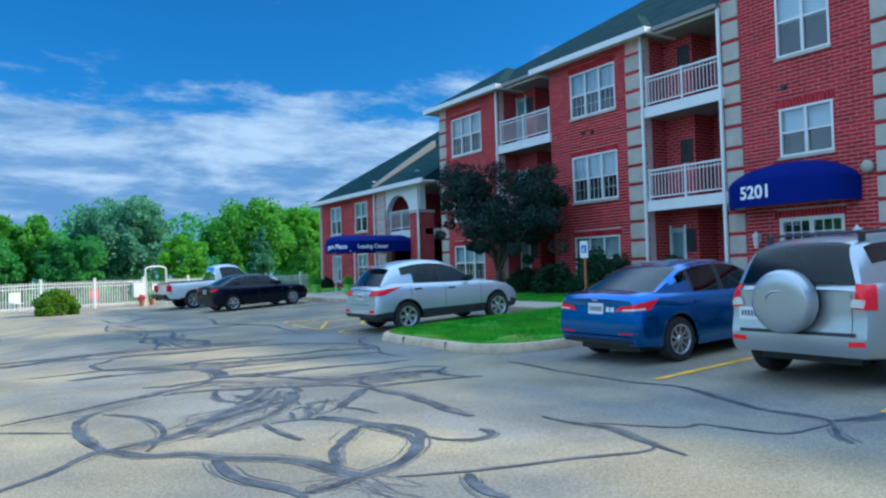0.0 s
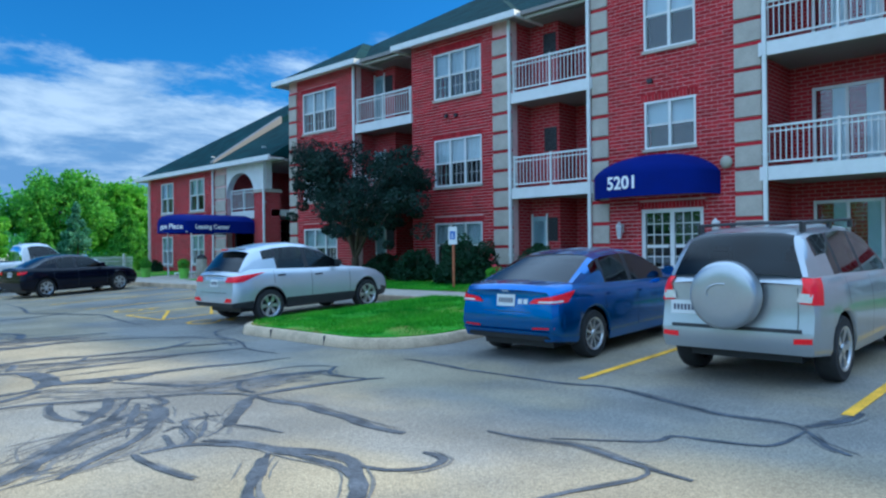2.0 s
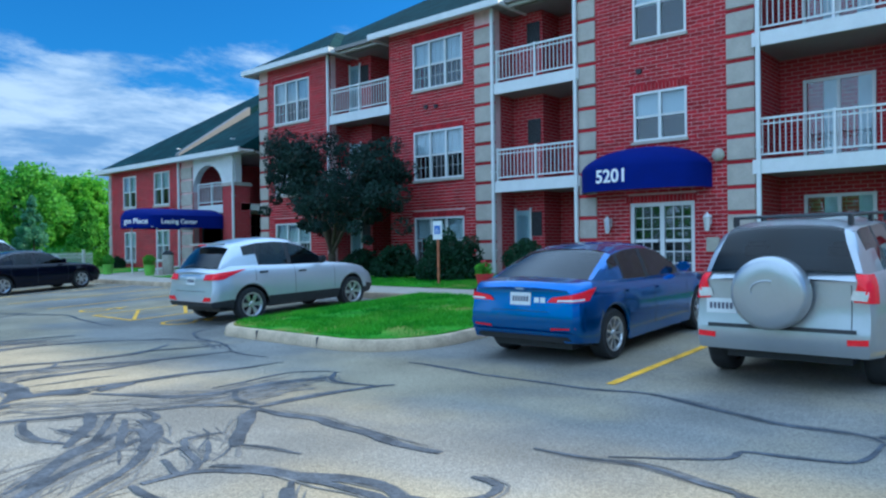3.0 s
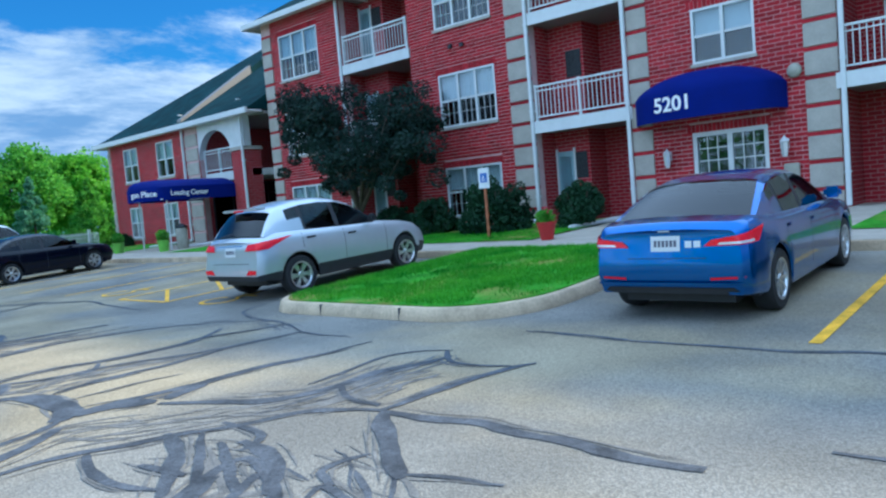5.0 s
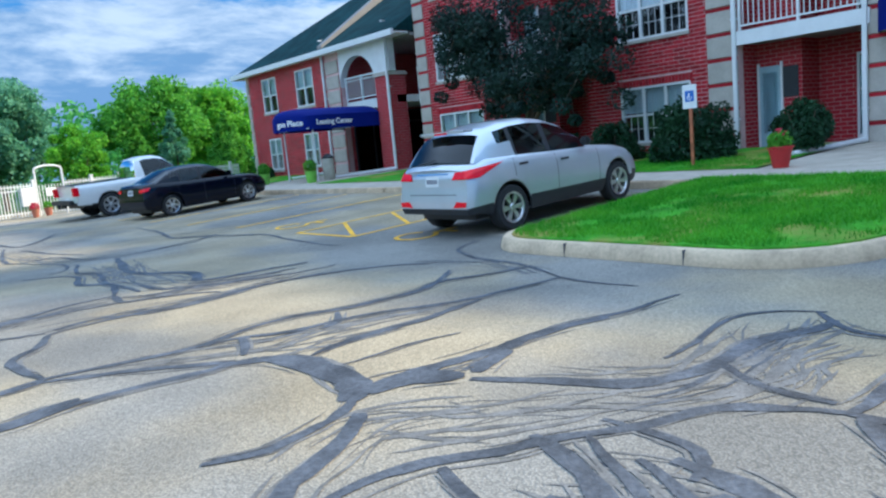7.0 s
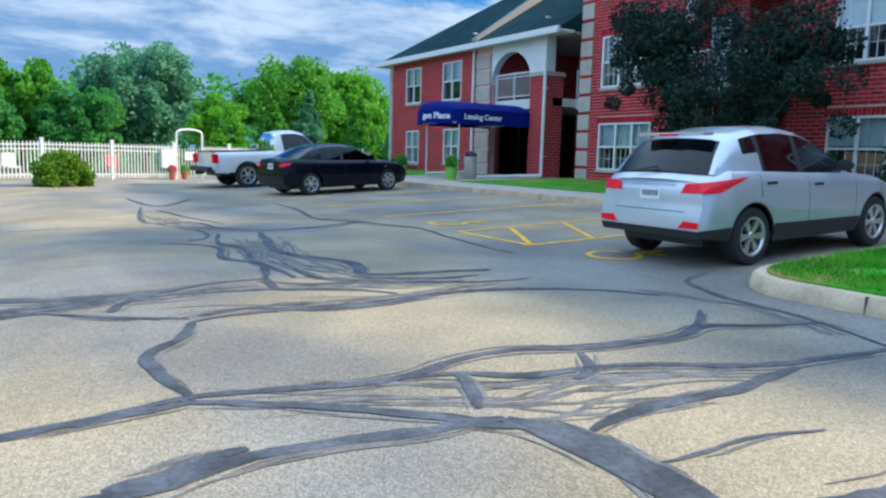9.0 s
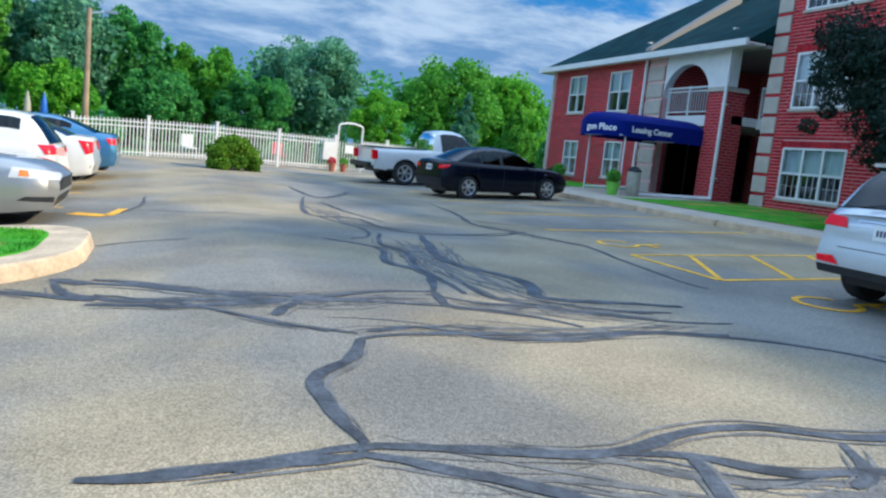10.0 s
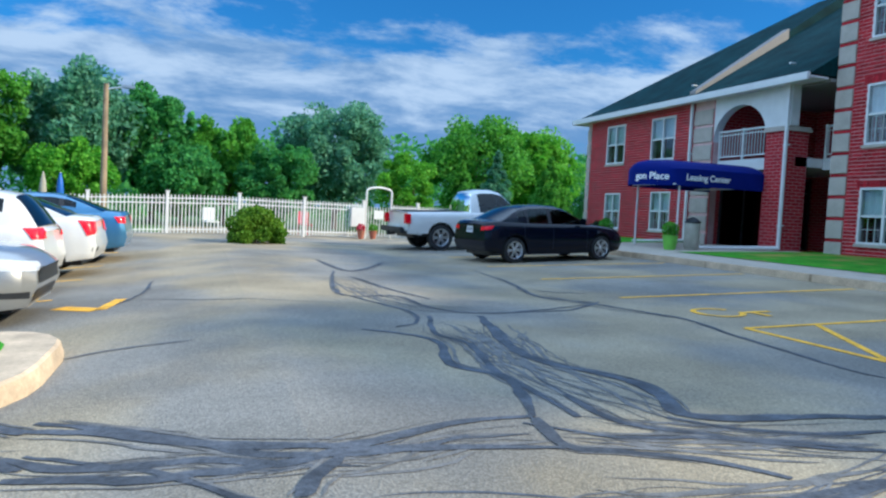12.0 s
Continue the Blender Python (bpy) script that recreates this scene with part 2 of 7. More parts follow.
M = {
    "asphalt": asphalt_mat(),
    "tar": mat("tar", (0.072, 0.080, 0.095), 0.7, var=0.5, scale=3, bump=0.3, bscale=60, spec=0.25),
    "tar_thin": mat("brushed_tar", (0.148, 0.146, 0.142), 0.8, var=0.35, scale=6, bump=0.2, bscale=60, spec=0.2),
    "concrete": mat("concrete", (0.42, 0.37, 0.30), 0.85, var=0.14, scale=2.5, bump=0.2, bscale=70),
    "kerb": mat("kerb_concrete", (0.52, 0.40, 0.27), 0.85, var=0.22, scale=3, bump=0.25, bscale=60),
    "dirt": mat("tan_dirt", (0.30, 0.245, 0.165), 0.9, var=0.25, scale=1.5, bump=0.3, bscale=40),
    "lawn": mat("lawn", (0.06, 0.27, 0.02), 0.9, var=0.35, scale=2.0, bump=0.6, bscale=50, spec=0.1),
    "field": mat("field", (0.07, 0.16, 0.03), 0.9, var=0.3, scale=0.7),
    "blade": leaf_mat("grass_blade", (0.02, 0.22, 0.010), (0.15, 0.47, 0.030), 0.4),
    "yellow": mat("yellow_paint", (0.80, 0.42, 0.018), 0.7, var=0.28, scale=5),
    "mortar": mat("mortar", (0.64, 0.43, 0.41), 0.9, var=0.12, scale=4, bump=0.2, spec=0.15),
    "brick": mat("brick", (0.37, 0.022, 0.032), 0.8, var=0.12, scale=1.2, bump=0.25, bscale=90, island=0.28, spec=0.15),
    "brick_piece": mat("brick_piece", (0.37, 0.022, 0.032), 0.8, var=0.12, scale=1.2, bump=0.25, bscale=90, objrand=0.28, spec=0.15),
    "stone": mat("cast_stone", (0.42, 0.38, 0.33), 0.85, var=0.10, scale=3, bump=0.2, bscale=80),
    "white": mat("white_paint", (0.66, 0.67, 0.67), 0.45, var=0.05, scale=3),
    "siding": mat("beige_siding", (0.36, 0.34, 0.28), 0.75, var=0.12),
    "shingle": mat("green_shingle", (0.007, 0.036, 0.040), 0.9, var=0.30, scale=1.4, bump=0.5, bscale=18, spec=0.1),
    "soffit": mat("soffit", (0.22, 0.21, 0.20), 0.6, var=0.05),
    "canvas": mat("navy_canvas", (0.002, 0.010, 0.15), 0.85, var=0.10, scale=2, bump=0.1, bscale=30, spec=0.15),
    "letter": mat("white_letter", (0.85, 0.85, 0.85), 0.6, var=0.03),
    "glass": glass_mat("window_glass", (0.82, 0.92, 0.95)),
    "blind": mat("window_blind", (0.55, 0.62, 0.66), 0.8, var=0.08, scale=4),
    # near-black colour that stands for the shade of unlit rooms
    "room": mat("room_shade", (0.05, 0.05, 0.055), 0.9, var=0.2),
    "grille": mat("dark_metal", (0.03, 0.035, 0.04), 0.5, 0.4, var=0.15),
    "door": mat("door_paint", (0.30, 0.45, 0.50), 0.5, var=0.05),
    "bark": mat("bark", (0.09, 0.065, 0.045), 0.9, var=0.3, scale=5, bump=0.8, bscale=25),
    "terracotta": mat("red_pot", (0.45, 0.02, 0.02), 0.45, var=0.15, scale=5),
    "greenpot": mat("green_pot", (0.18, 0.50, 0.06), 0.5, var=0.15, scale=5),
    "petal": mat("petal", (0.55, 0.02, 0.06), 0.6, var=0.3, scale=30),
    "rust": mat("rusty_post", (0.40, 0.13, 0.06), 0.6, 0.2, var=0.3, scale=10),
    "wood": mat("pole_wood", (0.30, 0.22, 0.14), 0.85, var=0.25, scale=3, bump=0.4),
    "signblue": mat("sign_blue", (0.02, 0.12, 0.45), 0.4, var=0.05),
    "tyre": mat("tyre_rubber", (0.018, 0.019, 0.021), 0.75, var=0.2, scale=12, bump=0.2),
    "alloy": mat("alloy", (0.62, 0.64, 0.66), 0.28, 0.85, var=0.08, scale=10),
    "blackplastic": mat("black_plastic", (0.022, 0.024, 0.028), 0.5, var=0.15, scale=10, bump=0.1),
    "carglass": glass_mat("car_glass", (0.012, 0.022, 0.028), ior=1.45),
    "interior": mat("car_interior", (0.035, 0.035, 0.04), 0.8, var=0.2),
    "chrome": mat("chrome", (0.75, 0.76, 0.78), 0.12, 1.0, var=0.03),
    "lamp_red": mat("tail_lamp_red", (0.85, 0.004, 0.018), 0.25, var=0.10, scale=14, coat=0.25, spec=0.3),
    "lamp_clear": mat("lamp_clear", (0.70, 0.70, 0.68), 0.12, 0.2, var=0.08, scale=20, coat=1.0),
    "amber": mat("amber_lens", (0.75, 0.22, 0.03), 0.15, var=0.05, coat=1.0),
    "plate": mat("licence_plate", (0.70, 0.72, 0.72), 0.5, var=0.05),
    "plate_ink": mat("plate_ink", (0.10, 0.10, 0.14), 0.5, var=0.05),
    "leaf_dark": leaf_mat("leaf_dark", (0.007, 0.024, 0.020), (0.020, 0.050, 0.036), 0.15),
    "leaf_plum": leaf_mat("leaf_plum", (0.045, 0.012, 0.016), (0.022, 0.035, 0.025), 0.2),
    "leaf_shrub": leaf_mat("leaf_shrub", (0.008, 0.036, 0.018), (0.022, 0.070, 0.028), 0.15),
    "leaf_lime": leaf_mat("leaf_lime", (0.08, 0.32, 0.025), (0.20, 0.50, 0.04), 0.45),
    "leaf_olive": leaf_mat("leaf_olive", (0.08, 0.20, 0.015), (0.17, 0.32, 0.025), 0.4),
    "leaf_mid": leaf_mat("leaf_mid", (0.06, 0.25, 0.035), (0.17, 0.46, 0.045), 0.5),
    "leaf_deep": leaf_mat("leaf_deep", (0.04, 0.21, 0.055), (0.12, 0.40, 0.09), 0.5),
    "leaf_blue": leaf_mat("leaf_blue", (0.06, 0.22, 0.11), (0.20, 0.44, 0.28), 0.45),
}


def paint(name, base, metal=0.5, rough=0.32):
    return mat(name, base, rough, metal, var=0.03, scale=3, coat=0.9)


# dry yellow and worn spots in the turf
l_nt = M["lawn"].node_tree
l_b = l_nt.nodes["Principled BSDF"]
l_src = l_b.inputs["Base Color"].links[0].from_socket
l_geo = l_nt.nodes.new("ShaderNodeNewGeometry")
l_n = l_nt.nodes.new("ShaderNodeTexNoise")
l_n.inputs["Scale"].default_value = 0.9
l_n.inputs["Detail"].default_value = 6
l_nt.links.new(l_geo.outputs["Position"], l_n.inputs["Vector"])
l_r = l_nt.nodes.new("ShaderNodeMapRange")
l_r.inputs["From Min"].default_value, l_r.inputs["From Max"].default_value = 0.50, 0.66
l_nt.links.new(l_n.outputs["Fac"], l_r.inputs["Value"])
l_m = l_nt.nodes.new("ShaderNodeMixRGB")
l_m.inputs[2].default_value = (0.30, 0.25, 0.07, 1)
l_nt.links.new(l_r.outputs[0], l_m.inputs[0])
l_nt.links.new(l_src, l_m.inputs[1])
l_nt.links.new(l_m.outputs[0], l_b.inputs["Base Color"])


# ---- building blocks ----
def bx(bm, x0, x1, y0, y1, z0, z1):
    v = [bm.verts.new((x, y, z)) for x in (x0, x1) for y in (y0, y1) for z in (z0, z1)]
    for f in ((0, 1, 3, 2), (4, 6, 7, 5), (0, 4, 5, 1), (2, 3, 7, 6), (0, 2, 6, 4), (1, 5, 7, 3)):
        bm.faces.new([v[k] for k in f])
    return bm


def cyl(bm, p, q, r0, r1=None, n=10):
    r1 = r0 if r1 is None else r1
    p, q = Vector(p), Vector(q)
    d = (q - p).normalized()
    u = d.orthogonal().normalized()
    w = d.cross(u)
    rings = []
    for c, r in ((p, r0), (q, r1)):
        rings.append([bm.verts.new(c + r * (math.cos(a) * u + math.sin(a) * w)) for a in (2 * math.pi * k / n for k in range(n))])
    for k in range(n):
        bm.faces.new((rings[0][k], rings[0][(k + 1) % n], rings[1][(k + 1) % n], rings[1][k]))
    bm.faces.new(rings[0][::-1])
    bm.faces.new(rings[1])
    return bm


def lathe(bm, prof, c=(0, 0, 0), axis="z", n=20, caps=True):
    """Turn a profile of (radius, height) round an axis."""
    rings = []
    for r, h in prof:
        ring = []
        for k in range(n):
            a = 2 * math.pi * k / n
            p = (r * math.cos(a), r * math.sin(a), h) if axis == "z" else (r * math.cos(a), h, r * math.sin(a))
            ring.append(bm.verts.new(Vector(c) + Vector(p)))
        rings.append(ring)
    for a, b in zip(rings, rings[1:]):
        for k in range(n):
            bm.faces.new((a[k], a[(k + 1) % n], b[(k + 1) % n], b[k]))
    if caps:
        bm.faces.new(rings[0][::-1])
        bm.faces.new(rings[-1])
    return bm


def finish(bm, name, material, smooth=0.0, bevel=0.0):
    bmesh.ops.recalc_face_normals(bm, faces=bm.faces)
    if bevel:
        bmesh.ops.bevel(bm, geom=bm.edges[:], offset=bevel, segments=2, affect="EDGES", clamp_overlap=True)
    me = bpy.data.meshes.new(name)
    bm.to_mesh(me)
    bm.free()
    me.materials.append(material)
    if smooth:
        me.polygons.foreach_set("use_smooth", [True] * len(me.polygons))
        me.set_sharp_from_angle(angle=radians(smooth))
    return me


def part(name, bm, material, parent=None, label="", smooth=0.0, bevel=0.0):
    ob = new(name, finish(bm, name, material, smooth, bevel))
    if parent:
        ob.parent = parent
    return tagged(ob, label)


def share(name, me, parent, m):
    ob = new(name, me)
    ob.parent = parent
    ob.matrix_basis = m
    return ob


def thing(name, m, label, category, group=""):
    ob = new(name)
    ob.matrix_basis = m
    ob.empty_display_size = 0.2
    return tagged(ob, label, category, group)


def structure(name, bm, material, label="", smooth=0.0, bevel=0.0):
    ob = part(name, bm, material, None, label, smooth, bevel)
    return tagged(ob, kind="structure")


# ---- ground ----
def ease(a, b, v):
    t = min(max((v - a) / (b - a), 0), 1)
    return t * t * (3 - 2 * t)


def rise(x, y=0.0):
    """The lot climbs gently from its middle towards the building and falls away under the western row."""
    if x < 1.8:
        return -min(0.105 * (1.8 - x), 0.5) * ease(9, 13, y) * (1 - ease(25, 33, y))
    if x < 6.5:
        return 0.0
    return min(0.045 * (x - 6.5), 0.27)


KERB_X = 12.1


def sheet(xs, ys, zf):
    bm = bmesh.new()
    g = [[bm.verts.new((x, y, zf(x, y))) for y in ys] for x in xs]
    for a, b in zip(g, g[1:]):
        for k in range(len(ys) - 1):
            bm.faces.new((a[k], b[k], b[k + 1], a[k + 1]))
    return bm


WX = [-9.5, -6, -2.96] + [-2.7 + 0.3 * k for k in range(15)] + [1.8]
WY = [-40, -20, -10, 0, 5] + [9 + 0.25 * k for k in range(97)] + [36.2]
structure("ground", sheet([-900, -60, -20, -9.5, -6, -2.96, 0, 1.8, 6.5, 12.5, 60, 900], [-900, -60, -10, 5] + [9 + k for k in range(25)] + [36, 60, 900], lambda x, y: -0.08 + min(0.0, rise(x, y))), M["field"], "grassy ground round the lot")
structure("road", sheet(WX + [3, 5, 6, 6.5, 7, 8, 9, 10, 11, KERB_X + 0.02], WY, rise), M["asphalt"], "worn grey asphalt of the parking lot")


def walk_z(x):
    return rise(KERB_X) + 0.14 + 0.03 * (x - KERB_X)


def prism(bm, pts, z0f, z1f):
    """A closed solid over a plan outline, between two height functions."""
    lo = [bm.verts.new((x, y, z0f(x))) for x, y in pts]
    hi = [bm.verts.new((x, y, z1f(x))) for x, y in pts]
    n = len(pts)
    bm.faces.new(lo[::-1])
    bm.faces.new(hi)
    for k in range(n):
        bm.faces.new((lo[k], lo[(k + 1) % n], hi[(k + 1) % n], hi[k]))
    return bm


def rounded(x0, x1, y0, y1, radii, n=7):
    """A rectangle's outline, anticlockwise from its south-west corner, with a radius for each corner."""
    out = []
    for (cx, cy, sx, sy), r, a0 in zip(((x0, y0, 1, 1), (x1, y0, -1, 1), (x1, y1, -1, -1), (x0, y1, 1, -1)), radii, (180, 270, 0, 90)):
        for k in range(n if r else 1):
            a = radians(a0 + 90 * k / (n - 1)) if r else 0
            out.append((cx + sx * r + r * math.cos(a), cy + sy * r + r * math.sin(a)) if r else (cx, cy))
    return out


def inset(pts, d):
    """Move an anticlockwise outline inwards by d."""
    out, n = [], len(pts)
    for k in range(n):
        a, b, c = Vector(pts[k - 1]), Vector(pts[k]), Vector(pts[(k + 1) % n])
        e, f = (b - a).normalized(), (c - b).normalized()
        t = (e + f).normalized()
        nrm = Vector((-t.y, t.x))
        out.append(tuple(b + nrm * d / max(0.5, nrm.dot(Vector((-e.y, e.x))))))
    return out


def kerb_ring(name, outline, width, base, label):
    """A kerb cast round an island, in lengths with open joints."""
    top = 0.15
    bm = bmesh.new()
    inner = inset(outline, width)
    n = len(outline)
    batter = inset(outline, 0.03)
    rows = [[(x, y, base(x) - 0.05) for x, y in outline], [(x, y, base(x) + 0.03) for x, y in outline], [(x, y, base(x) + top - 0.02) for x, y in batter],
            [(x, y, base(x) + top) for x, y in inset(outline, 0.055)], [(x, y, base(x) + top) for x, y in inner], [(x, y, base(x)) for x, y in inner]]
    vs = [[bm.verts.new(p) for p in r] for r in rows]
    for a, b in zip(vs, vs[1:]):
        for k in range(n):
            bm.faces.new((a[k], a[(k + 1) % n], b[(k + 1) % n], b[k]))
    return structure(name, bm, M["kerb"], label, smooth=35)


def blades(name, outline_test, x0, x1, y0, y1, zf, count, hgt, label):
    rng = np.random.default_rng(5)
    pts = np.column_stack((rng.uniform(x0, x1, count), rng.uniform(y0, y1, count)))
    # thin and bare spots in the turf
    bare = np.array([noise.noise((x * 0.9 + 4, y * 0.9, 2)) + 0.5 * noise.noise((x * 2.7, y * 2.7, 7)) for x, y in pts])
    keep = np.array([outline_test(x, y) for x, y in pts]) & (rng.uniform(0, 1, count) > np.clip((bare - 0.12) * 3.2, 0, 0.93))
    pts = pts[keep]
    n = len(pts)
    z = np.array([zf(x) for x in pts[:, 0]])
    a = rng.uniform(0, 2 * np.pi, n)
    h = hgt * rng.uniform(0.5, 1.3, n)
    lean = rng.normal(0, 0.45, (n, 2)) * h[:, None]
    w = 0.006
    v = np.empty((n, 3, 3))
    v[:, 0] = np.column_stack((pts[:, 0] - w * np.cos(a), pts[:, 1] - w * np.sin(a), z))
    v[:, 1] = np.column_stack((pts[:, 0] + w * np.cos(a), pts[:, 1] + w * np.sin(a), z))
    v[:, 2] = np.column_stack((pts[:, 0] + lean[:, 0], pts[:, 1] + lean[:, 1], z + h))
    me = bpy.data.meshes.new(name)
    me.from_pydata(v.reshape(-1, 3).tolist(), [], np.arange(3 * n).reshape(-1, 3).tolist())
    me.materials.append(M["blade"])
    return tagged(new(name, me), label, "grass", kind="stuff")


def in_poly(pts):
    def test(x, y):
        c = False
        for (xa, ya), (xb, yb) in zip(pts, pts[1:] + pts[:1]):
            if (ya > y) != (yb > y) and x < (xb - xa) * (y - ya) / (yb - ya) + xa:
                c = not c
        return c
    return test


# near island, between the blue sedan and the silver hatchback
ISLE = rounded(7.0, KERB_X + 0.3, 6.45, 11.05, (1.3, 0, 0, 0.75))
kerb_ring("kerb_island", ISLE, 0.16, rise, "grey cast concrete kerb round the lawn")
bm = bmesh.new()
for y in (8.1, 9.6):
    bx(bm, 6.996, 7.162, y - 0.003, y + 0.003, rise(7.0) - 0.02, rise(7.0) + 0.1515)
for x in (9.1, 10.9):
    bx(bm, x - 0.003, x + 0.003, 6.446, 6.612, rise(x) - 0.02, rise(x) + 0.1515)
structure("kerb_joints", bm, M["tar"], "dark open joints across the kerb")
isle_in = inset(ISLE, 0.15)
mound = lambda x: rise(x) + 0.17
structure("lawn_island", prism(bmesh.new(), isle_in, lambda x: rise(x) - 0.04, mound), M["lawn"], "mown green lawn inside the kerb")
blades("grass", in_poly(inset(ISLE, 0.18)), 7, 12.3, 6.5, 11.1, mound, 42000, 0.055, "short bright green mown grass")
# island beside the silver car across the lane
ISLE2 = rounded(-6.0, 0.22, 13.9, 16.9, (0.3, 1.1, 1.1, 0.3))
low = lambda x: rise(x, 15.0)
kerb_ring("kerb_island_west", ISLE2, 0.44, low, "wide tan concrete kerb round the lawn")
structure("lawn_west", prism(bmesh.new(), inset(ISLE2, 0.43), lambda x: low(x) - 0.04, lambda x: low(x) + 0.16), M["lawn"], "mown green lawn inside the kerb")
blades("grass", in_poly(inset(ISLE2, 0.46)), -3, 0.2, 13.9, 16.9, lambda x: low(x) + 0.16, 22000, 0.038, "short green mown grass")

# kerb along the building, sidewalk, lawn strips and entrance walk
for k, (ya, yb) in enumerate(((-40, 6.45), (11.06, 36.0))):
    bm = bmesh.new()
    y = ya
    while y < yb - 0.01:
        e = min(y + 3.0, yb)
        bx(bm, KERB_X, KERB_X + 0.16, y + 0.006, e - 0.006, rise(KERB_X) - 0.1, walk_z(KERB_X))
        y = e
    structure("kerb_%s" % ("south", "north")[k], bm, M["kerb"], "grey concrete kerb along the sidewalk", bevel=0.02)
bm = bmesh.new()
y = -40.0
while y < 36:
    prism(bm, [(KERB_X + 0.165, y + 0.006), (13.6, y + 0.006), (13.6, y + 1.494), (KERB_X + 0.165, y + 1.494)], lambda x: 0.1, walk_z)
    y += 1.5
structure("pavement", bm, M["concrete"], "pale concrete sidewalk in slabs")
bm = bmesh.new()
for ya, yb in ((4.6, 10.7), (26.2, 31.2)):
    y = ya
    while y < yb - 0.1:
        prism(bm, [(13.606, y + 0.005), (18.2, y + 0.005), (18.2, min(y + 1.5, yb) - 0.005), (13.606, min(y + 1.5, yb) - 0.005)], lambda x: 0.1, walk_z)
        y += 1.5
structure("pavement_entrance", bm, M["concrete"], "pale concrete walk to the entrance doors")
for nm, ya, yb in (("south", -40, 4.6), ("middle", 10.7, 26.2), ("north", 31.2, 39.5)):
    structure("lawn_" + nm, sheet([13.602, 15, 16.5, 18.4], [ya, (ya + yb) / 2, yb], lambda x, y: walk_z(x) + 0.012), M["lawn"], "mown lawn strip along the building")
blades("grass", lambda x, y: True, 13.62, 16.0, 10.8, 20.0, lambda x: walk_z(x) + 0.01, 26000, 0.05, "short green mown grass")


# painted stall lines
def stripe(bm, a, b, w=0.10, lift=0.006):
    a, b = Vector((*a, 0)), Vector((*b, 0))
    d = (b - a).normalized()
    n = Vector((-d.y, d.x, 0)) * w / 2
    steps = max(1, int((b - a).length / 0.7))
    for k in range(steps):
        p, q = a.lerp(b, k / steps), a.lerp(b, (k + 1) / steps)
        vs = []
        for c in (p - n, q - n, q + n, p + n):
            vs.append(bm.verts.new((c.x, c.y, rise(c.x, c.y) + lift)))
        bm.faces.new(vs)


bm = bmesh.new()
for yy in (-4.7, -2.0, 0.74, 3.43):
    stripe(bm, (7.08, yy), (11.9, yy))
for yy in (18.9, 21.6, 24.3, 27.0):
    stripe(bm, (7.3, yy), (11.9, yy))
# hatched access aisle beside the reserved stall
stripe(bm, (7.25, 14.3), (11.9, 14.3), 0.09)
stripe(bm, (7.25, 16.15), (11.9, 16.15), 0.09)
stripe(bm, (7.25, 14.3), (7.25, 16.15), 0.09)
for k in range(4):
    stripe(bm, (7.3 + 1.15 * k, 14.35), (7.3 + 1.15 * k + 0.95, 16.1), 0.08)
stripe(bm, (-0.38, 19.2), (0.12, 18.72), 0.24)
stripe(bm, (0.14, 18.72), (0.29, 19.6), 0.15)
for yy in (20.1, 22.75, 25.4, 28.1):
    stripe(bm, (-0.6, yy), (-5.0, yy))
structure("parking_lines", bm, M["yellow"], "worn yellow painted stall lines")
# reserved stall marks: a ring with an arm each
for cx, cy in ((7.55, 13.0), (7.75, 17.25)):
    bm = bmesh.new()
    for k in range(14):
        a0, a1 = 2 * math.pi * k / 16 + 0.5, 2 * math.pi * (k + 1) / 16 + 0.5
        stripe(bm, (cx + 0.30 * math.cos(a0), cy + 0.34 * math.sin(a0)), (cx + 0.30 * math.cos(a1), cy + 0.34 * math.sin(a1)), 0.08, 0.008)
    stripe(bm, (cx + 0.28, cy - 0.1), (cx + 0.75, cy - 0.1), 0.09, 0.009)
    stripe(bm, (cx + 0.45, cy - 0.1), (cx + 0.45, cy - 0.45), 0.09, 0.010)
    structure("stall_mark", bm, M["yellow"], "worn yellow painted wheelchair mark")

# tar poured over the cracks in the asphalt
TAR, SMEAR = bmesh.new(), bmesh.new()
tar_rng = random.Random(11)


def curve_through(pts, step=0.10):
    """A smooth line through a few nodes, in short steps."""
    line, n = [], len(pts)
    for k in range(n - 1):
        p0, p1, p2, p3 = (Vector(pts[min(max(j, 0), n - 1)]) for j in (k - 1, k, k + 1, k + 2))
        seg = max(3, int((p2 - p1).length / step))
        for s in range(seg):
            t = s / seg
            line.append(0.5 * (2 * p1 + (p2 - p0) * t + (2 * p0 - 5 * p1 + 4 * p2 - p3) * t * t + (3 * p1 - p0 - 3 * p2 + p3) * t ** 3))
    return line + [Vector(pts[-1])]


